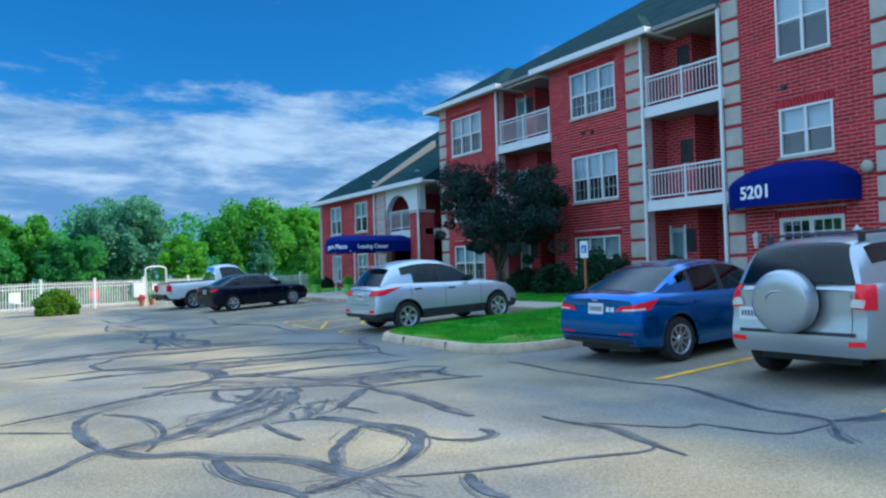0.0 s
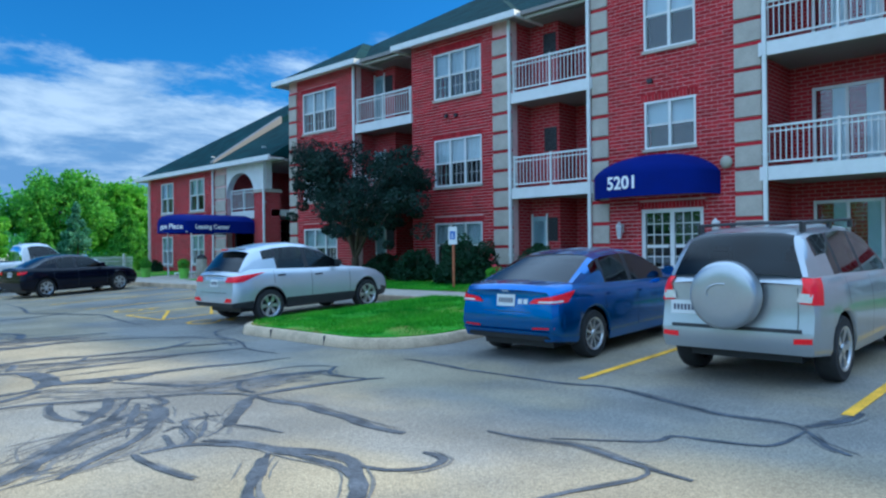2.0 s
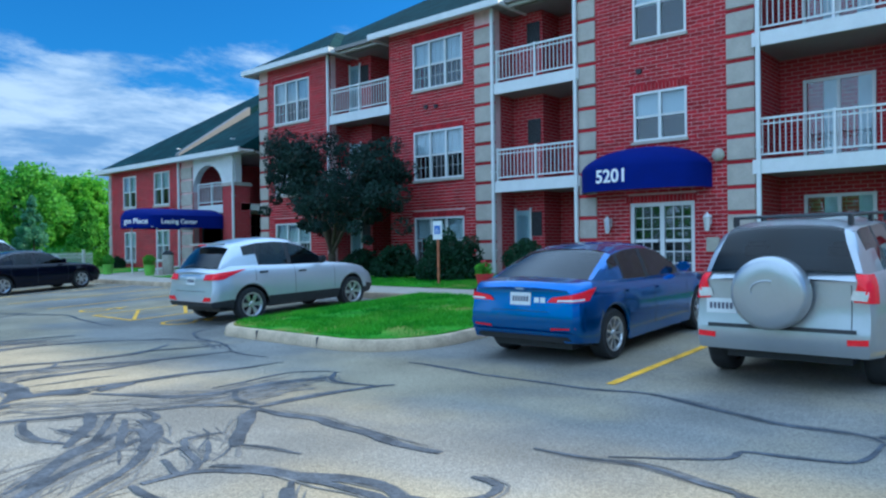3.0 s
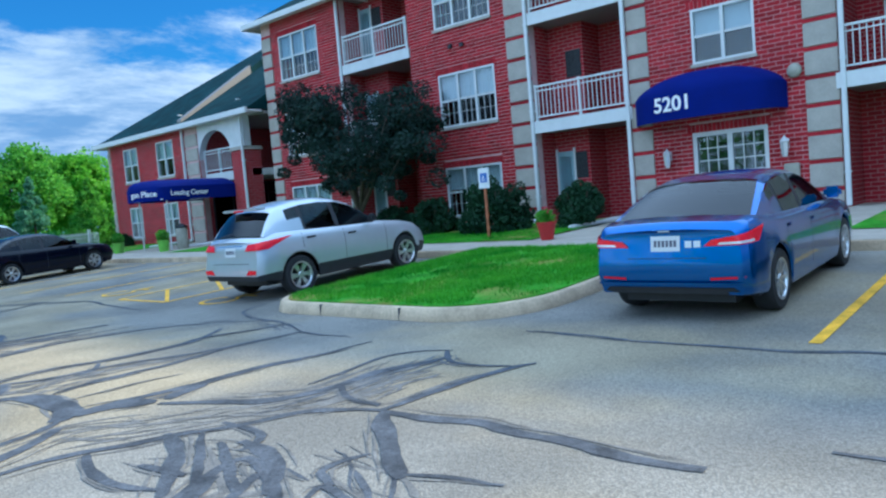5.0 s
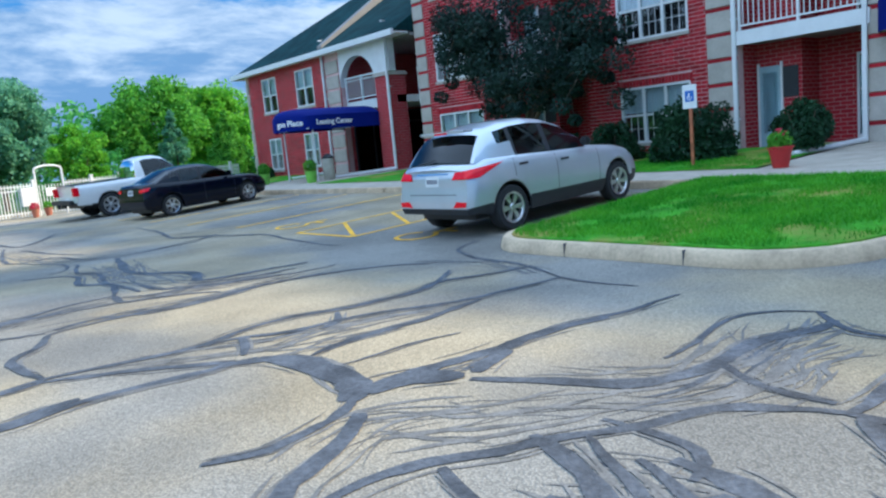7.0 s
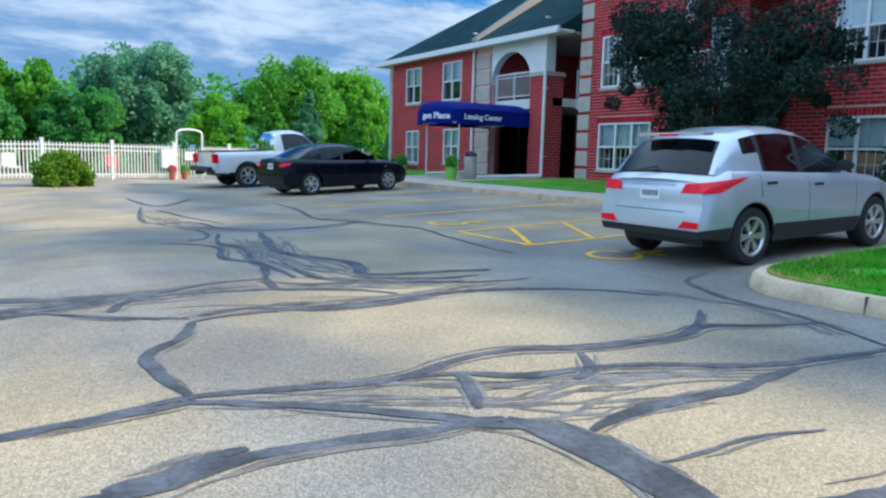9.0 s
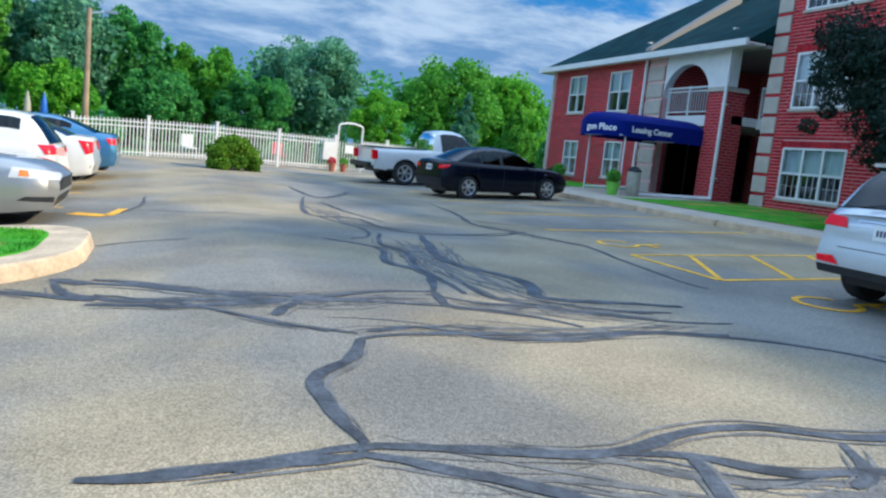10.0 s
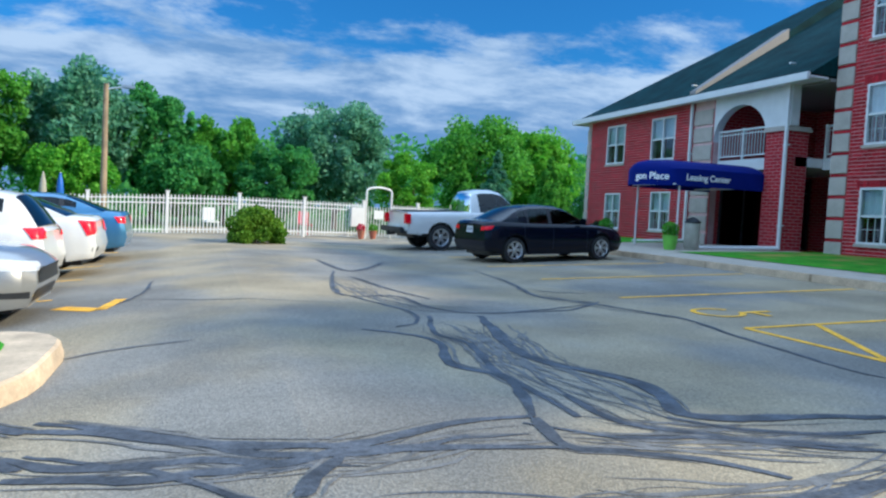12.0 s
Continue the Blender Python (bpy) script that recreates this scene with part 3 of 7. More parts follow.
def ribbon(bm, line, wd, off, wob, ph, lift, taper):
    """A flat strip of uneven width along a line, set aside from it by off(f)."""
    prev = None
    for k, p in enumerate(line):
        d = line[min(k + 1, len(line) - 1)] - line[max(k - 1, 0)]
        if d.length < 1e-6:
            continue
        d.normalize()
        nrm = Vector((-d.y, d.x))
        f = k / max(1, len(line) - 1)
        w_ = wob * noise.noise((p.x * 2.3, p.y * 2.3, ph)) + 0.012 * noise.noise((p.x * 11, p.y * 11, ph))
        c = p + nrm * (w_ + off(f))
        ww = wd * (0.8 + 0.6 * abs(noise.noise((p.x * 3.1 + 9, p.y * 3.1, ph))) + 0.25 * noise.noise((p.x * 17, p.y * 17, ph))) * (1 - taper + taper * min(1, 5 * f, 5 * (1 - f)))
        pair = [bm.verts.new((q.x, q.y, rise(q.x, q.y) + lift)) for q in (c - nrm * ww / 2, c + nrm * ww / 2)]
        if prev:
            bm.faces.new((prev[0], pair[0], pair[1], prev[1]))
        prev = pair


def tar(*pts, w=0.09):
    """A poured seam through a few nodes, with thin brushed strands along its edges."""
    line = curve_through(pts)
    ribbon(TAR, line, w, lambda f: 0.0, 0.03, tar_rng.uniform(0, 50), 0.0056 + 0.0010 * tar_rng.random(), 0.45)
    for k in range(3 if w > 0.055 else 1):
        a = tar_rng.randint(0, len(line) // 3)
        cutl = line[a:a + max(6, int(len(line) * tar_rng.uniform(0.35, 0.8)))]
        if len(cutl) < 5:
            continue
        o = tar_rng.choice((-1, 1)) * w * tar_rng.uniform(0.55, 1.1)
        ribbon(SMEAR, cutl, tar_rng.uniform(0.012, 0.028), lambda f: o, 0.03, tar_rng.uniform(0, 50), 0.0040 + 0.001 * tar_rng.random(), 0.9)


def smear(*pts, wide=0.4, count=10):
    """A band of thin strands where the tar was brushed out."""
    line = curve_through(pts)
    for k in range(count):
        a = tar_rng.randint(0, int(len(line) * 0.5))
        cutl = line[a:a + max(8, int(len(line) * tar_rng.uniform(0.3, 0.9)))]
        if len(cutl) < 6:
            continue
        o0, o1 = (tar_rng.uniform(-0.5, 0.5) * wide for _ in range(2))
        bm_ = TAR if tar_rng.random() < 0.12 else SMEAR
        ribbon(bm_, cutl, tar_rng.choice((0.010, 0.015, 0.022, 0.032, 0.048)), lambda f: o0 + (o1 - o0) * f, 0.10, tar_rng.uniform(0, 50), 0.0026 + 0.0013 * tar_rng.random(), 1.0)


tar((0.03, 14.11), (0.35, 13.80), w=.08)
tar((-0.33, 13.80), (-0.00, 13.52), (0.43, 13.18), w=.09)
tar((0.09, 14.01), (0.19, 13.52), (0.47, 13.18), w=.07)
tar((2.21, 11.85), (2.53, 11.98), (2.85, 11.85), (3.13, 11.66), (3.74, 11.73), (4.51, 11.93), (5.21, 11.85), w=.07)
smear((1.82, 11.96), (2.56, 12.07), (3.27, 11.94), (4.09, 11.96), (5.19, 12.18), wide=.5, count=18)
tar((3.04, 13.11), (3.47, 12.78), (3.89, 12.69), (4.49, 12.51), (5.02, 12.26), (5.61, 12.26), w=.06)
smear((1.41, 12.70), (1.93, 12.59), (2.61, 12.88), (3.10, 12.89), wide=.4, count=14)
smear((-0.23, 13.71), (0.33, 13.35), wide=.35, count=10)
tar((1.21, 9.88), (1.44, 10.00), (1.69, 10.05), (2.04, 9.99), (2.42, 9.90), (2.80, 9.86), (3.28, 10.03), (3.75, 10.06), (4.27, 9.88), (4.99, 9.85), (5.49, 9.96), (5.92, 9.78), (6.51, 9.64), w=.09)
tar((1.68, 9.99), (2.06, 9.77), (2.35, 9.53), (2.70, 9.24), (2.86, 9.04), (3.08, 8.90), w=.10)
tar((2.94, 9.06), (3.05, 8.86), (3.09, 8.54), (3.06, 8.14), (2.99, 7.87), (2.86, 7.71), w=.24)
tar((1.15, 9.10), (1.38, 9.07), (1.61, 9.15), (1.90, 9.21), (2.21, 9.18), (2.51, 9.11), (2.77, 9.11), (2.96, 9.09), w=.10)
tar((1.73, 10.08), (1.68, 10.44), (1.68, 10.90), (1.93, 11.21), (2.10, 11.66), w=.09)
tar((2.10, 11.66), (2.35, 11.77), (2.99, 11.82), (3.60, 11.81), (4.36, 11.94), (5.06, 11.81), (5.80, 11.46), (6.14, 11.00), w=.07)
tar((1.41, 12.42), (1.75, 11.99), (2.13, 11.81), w=.06)
tar((3.15, 9.79), (3.08, 9.54), (2.94, 9.24), w=.07)
tar((4.10, 9.80), (3.88, 9.49), (3.69, 9.39), w=.07)
tar((2.75, 9.85), (3.15, 9.79), (3.51, 9.57), (4.11, 9.50), (4.53, 9.29), (4.93, 9.09), (5.45, 9.00), (5.95, 8.96), (6.15, 8.94), w=.08)
tar((3.22, 8.78), (3.57, 8.88), (3.99, 8.86), (4.50, 8.87), (5.08, 8.97), w=.10)
tar((6.15, 8.94), (6.47, 9.67), (6.56, 10.10), (6.65, 10.78), (6.96, 11.37), (7.52, 11.55), w=.05)
tar((6.15, 8.94), (6.08, 8.43), (6.12, 8.01), w=.04)
tar((5.96, 10.38), (5.33, 9.94), (4.96, 9.82), w=.06)
tar((2.97, 7.82), (3.28, 7.82), (3.60, 7.78), (4.00, 7.73), (4.41, 7.72), (4.76, 7.67), (5.10, 7.57), w=.15)
tar((4.07, 7.64), (3.82, 7.54), (3.64, 7.46), w=.12)
tar((2.97, 7.82), (3.32, 7.71), (3.56, 7.50), w=.20)
tar((3.23, 8.37), (3.55, 8.35), (3.90, 8.36), (4.22, 8.28), w=.035)
smear((1.69, 10.05), (2.09, 9.87), (2.52, 9.71), (2.87, 9.55), (3.21, 9.37), (3.74, 9.35), (4.31, 9.18), (4.87, 9.04), wide=.5, count=20)
smear((2.92, 9.26), (3.22, 9.04), (3.65, 8.97), (4.13, 8.90), wide=.40, count=10)
smear((3.11, 8.99), (3.04, 8.43), (2.96, 7.96), (2.93, 7.66), wide=.45, count=12)
smear((3.08, 7.83), (3.50, 7.70), (3.84, 7.53), wide=.35, count=9)
smear((6.03, 11.29), (6.38, 10.62), (6.45, 10.02), (6.25, 9.25), wide=.40, count=12)
tar((1.70, 6.73), (1.89, 6.82), (2.10, 7.02), (2.48, 7.23), (2.78, 7.50), w=.13)
tar((1.91, 7.57), (2.21, 7.47), (2.61, 7.56), (2.88, 7.73), w=.08)
tar((1.98, 6.74), (2.31, 6.78), (2.62, 6.71), (2.91, 6.53), (3.14, 6.45), (3.54, 6.21), (3.91, 6.05), (4.13, 5.74), (4.20, 5.54), w=.10)
tar((3.54, 7.42), (3.75, 7.03), (3.97, 6.63), (4.25, 6.43), (4.54, 6.37), (5.02, 6.39), (5.53, 6.20), (5.76, 6.20), w=.12)
tar((3.63, 7.58), (4.18, 7.66), (4.71, 7.72), (5.27, 7.57), (5.70, 7.54), (6.00, 7.51), w=.06)
tar((4.20, 5.54), (4.44, 5.50), (4.83, 5.50), (5.30, 5.43), (5.61, 5.38), (5.79, 5.28), w=.09)
tar((5.61, 5.38), (5.55, 5.81), (5.59, 6.07), (5.93, 6.38), w=.07)
tar((4.20, 5.54), (4.18, 5.11), (4.29, 4.73), (4.25, 4.42), (4.25, 4.09), (4.21, 3.78), (4.18, 3.51), (4.20, 3.20), w=.13)
tar((4.17, 5.47), (3.80, 5.06), (3.57, 4.79), (3.34, 4.50), w=.14)
tar((3.30, 5.89), (3.27, 5.58), (3.15, 5.30), (3.01, 5.12), (2.86, 4.96), w=.12)
tar((3.15, 6.54), (2.90, 6.00), (2.65, 5.66), (2.52, 5.47), w=.10)
tar((2.62, 6.63), (2.50, 6.17), (2.49, 5.84), (2.57, 5.59), w=.07)
tar((3.27, 6.33), (2.99, 5.86), (2.61, 5.33), w=.06)
tar((3.22, 6.01), (2.95, 5.48), (2.77, 5.10), w=.07)
tar((3.54, 4.92), (3.35, 4.99), (3.19, 4.96), (3.10, 4.75), w=.06)
tar((3.40, 4.51), (3.51, 4.24), (3.54, 3.96), w=.05)
tar((3.50, 6.40), (3.44, 5.85), (3.18, 5.73), w=.07)
tar((4.60, 6.43), (4.33, 5.98), (4.29, 5.62), w=.07)
tar((5.95, 6.33), (5.82, 6.62), (5.49, 6.81), (4.87, 6.70), (4.47, 6.68), w=.05)
tar((6.89, 6.14), (6.87, 5.49), (6.83, 4.95), w=.05)
smear((3.57, 7.06), (3.88, 6.64), (4.29, 6.35), (5.08, 6.26), (5.76, 6.20), wide=.9, count=30)
smear((3.03, 6.33), (3.10, 5.85), (2.96, 5.45), (2.77, 5.10), wide=.8, count=24)
smear((2.18, 7.15), (2.72, 7.26), (3.17, 6.85), (3.66, 6.62), wide=.7, count=22)
smear((3.95, 6.10), (4.31, 6.01), (4.79, 6.07), (5.25, 5.92), wide=.6, count=18)
tar((4.69, 2.75), (4.73, 2.36), (4.81, 1.94), (4.70, 1.49), (4.63, 1.20), (4.59, 0.94), w=.06)
tar((4.84, 2.23), (5.07, 1.90), (5.32, 1.58), (5.54, 1.56), (5.59, 1.28), (5.71, 0.93), (5.97, 0.86), (6.38, 0.85), w=.05)
tar((6.42, 0.86), (6.53, 1.06), (6.53, 1.64), (6.70, 2.21), (6.90, 2.90), (6.79, 3.50), (6.79, 4.24), (6.79, 5.09), w=.06)
tar((6.52, 0.89), (6.89, 0.70), (7.22, 0.65), w=.08)
tar((6.39, 0.84), (6.03, 0.58), (5.86, 0.38), w=.06)
tar((3.93, 2.69), (3.87, 2.45), (3.62, 2.40), (3.44, 2.56), (3.39, 2.78), w=.08)
tar((2.97, 4.21), (3.15, 3.90), (3.21, 3.43), (3.27, 2.91), (3.15, 2.55), w=.09)
tar((3.03, 3.44), (2.70, 3.05), w=.12)
tar((1.75, 4.29), (2.25, 5.02), (2.70, 5.45), (3.12, 5.56), (2.91, 5.00), (2.61, 4.62), (2.18, 4.30), (1.84, 4.00), w=.09)
tar((2.71, 6.09), (2.78, 5.65), w=.07)
tar((2.88, 4.73), (3.09, 4.79), (2.96, 4.33), (2.75, 4.20), (2.82, 4.61), w=.06)
tar((1.86, 4.67), (2.37, 5.12), (2.85, 5.48), w=.07)
tar((2.41, 4.23), (2.40, 3.72), (2.45, 3.33), w=.06)
smear((1.82, 4.54), (2.28, 4.99), (2.73, 5.20), (3.06, 5.11), wide=.9, count=26)
smear((3.47, 5.23), (3.13, 4.26), wide=.5, count=12)
tar((0.20, 3.23), (0.50, 3.52), (0.95, 4.06), (1.20, 3.67), (1.52, 3.48), (1.75, 3.17), (2.16, 2.74), (2.31, 2.21), (2.44, 2.02), (2.88, 2.22), (3.25, 2.62), (3.42, 3.05), (3.23, 3.59), (2.92, 4.12), (2.49, 4.21), w=.12)
tar((0.95, 4.06), (0.87, 4.94), (0.98, 5.68), (1.21, 6.06), w=.10)
tar((1.19, 5.88), (1.51, 5.41), (1.55, 4.53), (1.27, 3.80), w=.06)
tar((0.26, 5.95), (1.08, 6.39), (1.84, 6.92), w=.06)
tar((0.25, 5.53), (0.88, 5.00), w=.04)
tar((0.95, 4.06), (1.54, 4.24), (2.22, 4.80), (3.00, 5.28), w=.10)
tar((2.31, 2.21), (2.52, 2.78), (2.89, 3.25), (3.13, 3.51), w=.08)
tar((1.66, 3.14), (1.64, 2.48), (1.82, 2.07), (1.87, 1.77), w=.11)
tar((2.44, 2.02), (2.16, 1.89), (1.92, 1.89), w=.08)
tar((2.57, 1.82), (2.94, 1.66), (3.79, 1.42), (4.43, 1.22), (4.63, 1.28), w=.05)
tar((3.02, 1.56), (2.88, 1.17), (2.91, 0.96), w=.10)
smear((1.05, 4.11), (1.73, 4.38), (2.60, 5.06), wide=.7, count=22)
smear((1.86, 1.96), (2.28, 1.96), (2.41, 1.54), (2.51, 1.27), wide=.5, count=12)
smear((1.52, 4.12), (2.15, 4.18), (2.82, 4.47), wide=.4, count=10)
smear((0.25, 5.62), (1.04, 6.01), (2.28, 7.08), wide=.35, count=8)
tar((0.21, 13.92), (0.67, 13.66), (0.92, 13.47), (1.12, 13.28), (1.45, 13.07), (1.82, 12.90), (2.05, 12.90), (2.31, 13.00), (2.70, 13.18), (3.15, 13.23), w=.10)
tar((0.33, 13.39), (0.57, 13.16), (0.88, 13.01), (1.26, 12.95), (1.63, 12.70), (1.91, 12.80), (2.20, 12.79), (2.64, 12.76), (3.07, 12.65), w=.09)
tar((0.40, 13.05), (0.77, 12.92), (1.04, 12.79), (1.26, 12.76), (1.43, 12.71), (1.79, 12.74), w=.10)
tar((3.15, 13.23), (3.36, 13.86), (3.37, 14.29), (3.15, 14.70), (3.33, 15.52), (3.24, 15.95), (2.78, 16.34), w=.09)
tar((3.17, 13.20), (3.09, 12.69), (3.35, 12.56), (3.72, 12.36), (3.96, 12.04), w=.09)
tar((4.38, 17.23), (3.98, 15.49), (3.96, 14.74), (4.19, 14.31), (4.35, 13.92), (4.26, 13.45), (4.15, 13.13), (4.44, 13.00), (5.07, 12.96), (5.56, 12.89), w=.15)
tar((3.61, 13.68), (3.64, 13.02), (4.02, 12.74), (4.38, 12.48), (4.87, 12.30), w=.07)
tar((4.00, 13.09), (4.28, 12.81), (4.73, 12.63), (5.23, 12.61), w=.06)
tar((3.75, 17.21), (3.46, 16.10), (3.60, 15.51), (3.41, 14.38), (3.45, 13.70), (3.42, 13.17), w=.08)
tar((3.60, 22.71), (3.08, 19.24), (3.82, 19.01), (3.97, 17.91), (4.47, 17.45), (5.35, 17.73), (6.43, 18.33), w=.06)
tar((3.72, 21.70), (3.91, 20.04), (4.23, 18.74), w=.06)
tar((6.67, 23.43), (6.50, 21.29), (6.08, 19.24), (6.51, 18.63), (6.76, 17.72), (6.98, 16.93), (6.79, 15.79), (6.70, 14.89), (6.63, 14.17), (6.68, 13.84), w=.06)
tar((6.39, 20.00), (7.08, 19.49), w=.05)
tar((4.54, 17.46), (5.77, 17.75), (6.75, 18.57), w=.05)
tar((3.69, 25.42), (3.93, 22.80), (5.16, 25.16), w=.10)
tar((3.17, 18.94), (3.60, 17.65), (3.49, 16.80), (3.15, 16.44), w=.05)
tar((0.08, 15.77), (0.56, 16.06), (1.20, 16.12), w=.03)
tar((0.28, 19.07), (0.50, 20.05), (0.55, 21.61), w=.05)
tar((0.54, 19.42), (1.57, 18.69), (2.90, 18.25), w=.02)
tar((1.90, 12.72), (1.75, 12.46), (1.68, 12.29), w=.09)
smear((4.15, 16.81), (3.77, 14.76), (3.77, 13.82), (3.85, 13.23), (3.96, 12.86), wide=.9, count=34)
smear((3.29, 13.07), (3.68, 12.79), (4.12, 12.62), (4.96, 12.39), wide=.7, count=24)
smear((0.62, 13.13), (1.13, 12.97), (1.64, 12.81), (2.21, 12.83), wide=.6, count=20)
smear((3.71, 22.74), (3.55, 19.98), (3.74, 18.15), (4.56, 17.70), wide=.8, count=14)
smear((6.05, 19.58), (6.60, 18.31), (6.91, 16.95), wide=.5, count=8)
tar((1.72, 9.99), (1.29, 9.94), (0.91, 9.91), (0.68, 9.92), w=0.09)
tar((1.80, 9.28), (1.58, 9.24), (1.41, 9.17), (1.24, 9.13), w=0.1)
tar((0.38, 14.00), (1.03, 13.44), (1.62, 12.85), (2.12, 12.75), (2.64, 12.93), w=0.08)
tar((0.43, 13.38), (0.90, 13.02), (1.27, 12.61), (1.61, 12.15), (1.94, 11.84), w=0.05)
tagged(part("brushed_tar", SMEAR, M["tar_thin"], None, "thin grey streaks of tar brushed beside the seams"), category="tar", kind="stuff")
tagged(part("tar_seams", TAR, M["tar"], None, "dark tar poured along the cracks in the asphalt"), category="tar", kind="stuff")

# ---- apartment building ----
F = 18.25            # plane of the brick front
F2, F3, EAVE = 3.42, 6.42, 8.85   # upper floors and eaves
COURSE, BLEN = 0.1016, 0.305
PIECES = []


def cut(y0, y1, holes):
    spans = [(y0, y1)]
    for a, b in holes:
        nxt = []
        for p, q in spans:
            if b <= p or a >= q:
                nxt.append((p, q))
            else:
                if a > p:
                    nxt.append((p, a))
                if b < q:
                    nxt.append((b, q))
        spans = nxt
    return spans


BV, BF = [], []


def brick_front(x, y0, y1, z0, z1, holes, keep_parts=None):
    """Bricks laid in running bond on a front that faces -x; holes are (y0, y1, z0, z1)."""
    row = 0
    z = z0
    while z + 0.05 < z1:
        h = min(COURSE - 0.017, z1 - z)
        zc = z + h / 2
        off = (row % 2) * BLEN / 2
        for p, q in cut(y0, y1, [(a, b) for a, b, c, d in holes if c < zc < d]):
            k = math.floor((p - off) / BLEN)
            while off + k * BLEN < q:
                a, b = max(p, off + k * BLEN), min(q, off + (k + 1) * BLEN - 0.016)
                k += 1
                if b - a < 0.03:
                    continue
                if keep_parts and keep_parts[0] < (a + b) / 2 < keep_parts[1] and keep_parts[2] < zc < keep_parts[3] and abs(b - a - (BLEN - 0.016)) < 0.002:
                    PIECES.append((x, a, z))
                    continue
                n = len(BV)
                xf = x - 0.010 + 0.003 * math.sin(37.0 * a + 91.0 * z)
                BV.extend(((xf, a, z), (xf, b, z), (xf, b, z + h), (xf, a, z + h), (x + 0.01, a, z), (x + 0.01, b, z), (x + 0.01, b, z + h), (x + 0.01, a, z + h)))
                BF.extend(((n, n + 3, n + 2, n + 1), (n, n + 1, n + 5, n + 4), (n + 3, n + 7, n + 6, n + 2), (n, n + 4, n + 7, n + 3), (n + 1, n + 2, n + 6, n + 5)))
        z += COURSE
        row += 1


def solid_wall(bm, x0, x1, y0, y1, z0, z1, holes):
    """A wall with thickness and openings that go through it."""
    ys = sorted({y0, y1, *(min(max(v, y0), y1) for h in holes for v in h[:2])})
    for a, b in zip(ys, ys[1:]):
        if b - a < 1e-4:
            continue
        zs = [(z0, z1)]
        zs = cut(z0, z1, [(h[2], h[3]) for h in holes if h[0] < (a + b) / 2 < h[1]])
        for c, d in zs:
            bx(bm, x0, x1, a, b, c, d)


WIN_N = [0]


def window(x, y0, y1, z0, z1, lights=3, grid=True, blind=0.5, blind_col="blind"):
    """A white double-hung window in an opening of a front that faces -x."""
    WIN_N[0] += 1
    w = new("window_%d" % WIN_N[0])
    tagged(w, "white framed window of %d sashes with dividing bars" % lights, "window", kind="structure")
    fw = 0.06
    bm = bmesh.new()
    bx(bm, x - 0.02, x + 0.09, y0, y0 + fw, z0, z1)
    bx(bm, x - 0.02, x + 0.09, y1 - fw, y1, z0, z1)
    bx(bm, x - 0.02, x + 0.09, y0 + fw, y1 - fw, z0, z0 + fw)
    bx(bm, x - 0.02, x + 0.09, y0 + fw, y1 - fw, z1 - fw, z1)
    part("window_frame", bm, M["white"], w)
    bm = bmesh.new()
    bx(bm, x - 0.075, x - 0.022, y0 - 0.04, y1 + 0.04, z0 - 0.08, z0 - 0.004)
    part("window_sill", bm, M["stone"], w)
    lw = (y1 - y0 - 2 * fw) / lights
    zm = z0 + 0.5 * (z1 - z0)
    for k in range(lights):
        a, b = y0 + fw + k * lw, y0 + fw + (k + 1) * lw
        bm = bmesh.new()
        if k:
            bx(bm, x - 0.015, x + 0.08, a - 0.04, a + 0.04, z0 + fw, z1 - fw)
        m0, m1 = a + (0.04 if k else 0), b - (0.04 if k < lights - 1 else 0)
        bx(bm, x + 0.002, x + 0.06, m0, m1, zm - 0.03, zm + 0.03)
        part("sash", bm, M["white"], w)
        for lo, hi, xo in ((z0 + fw, zm - 0.03, 0.05), (zm + 0.03, z1 - fw, 0.02)):
            bm = bmesh.new()
            bx(bm, x + xo, x + xo + 0.006, m0, m1, lo, hi)
            part("pane", bm, M["glass"], w).visible_shadow = False
        if grid:
            bm = bmesh.new()
            for j in (1, 2):
                yy = m0 + (m1 - m0) * j / 3
                bx(bm, x + 0.030, x + 0.046, yy - 0.006, yy + 0.006, z0 + fw, z1 - fw)
            for lo, hi in ((z0 + fw, zm - 0.03), (zm + 0.03, z1 - fw)):
                zz = (lo + hi) / 2
                bx(bm, x + 0.031, x + 0.045, m0, m1, zz - 0.006, zz + 0.006)
            part("dividing_bars", bm, M["white"], w)
    # half-lowered blind; its pale blue also stands for sky reflected in the upper sash
    if blind:
        bm = bmesh.new()
        zb = z1 - blind * (z1 - z0)
        zz = z1 - 0.03
        while zz > zb:
            bx(bm, x + 0.135, x + 0.150, y0 + 0.03, y1 - 0.03, zz - 0.05, zz)
            zz -= 0.056
        part("blind", bm, M[blind_col], w, "pale slatted blind half lowered")
    # dark sheet behind the panes, painted as the shade of the room
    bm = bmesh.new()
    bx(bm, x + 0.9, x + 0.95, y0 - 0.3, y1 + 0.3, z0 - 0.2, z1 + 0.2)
    part("room_shade_sheet", bm, M["room"], w)
    return w


GL = 0.55           # level of the ground floor
w2, w3, wg = (14.62, 16.80, 3.68, 5.31), (14.62, 16.80, 6.70, 8.29), (14.62, 16.80, 0.90, 2.43)
b3 = [(22.40, 24.66, 6.47, 8.15), (22.40, 24.66, 3.60, 5.25), (22.40, 24.66, 0.92, 2.45)]
wm = [(7.27, 8.73, 4.16, 5.45), (7.27, 8.73, 6.82, 8.72)]
door_h = (7.10, 8.86, GL, 2.54)
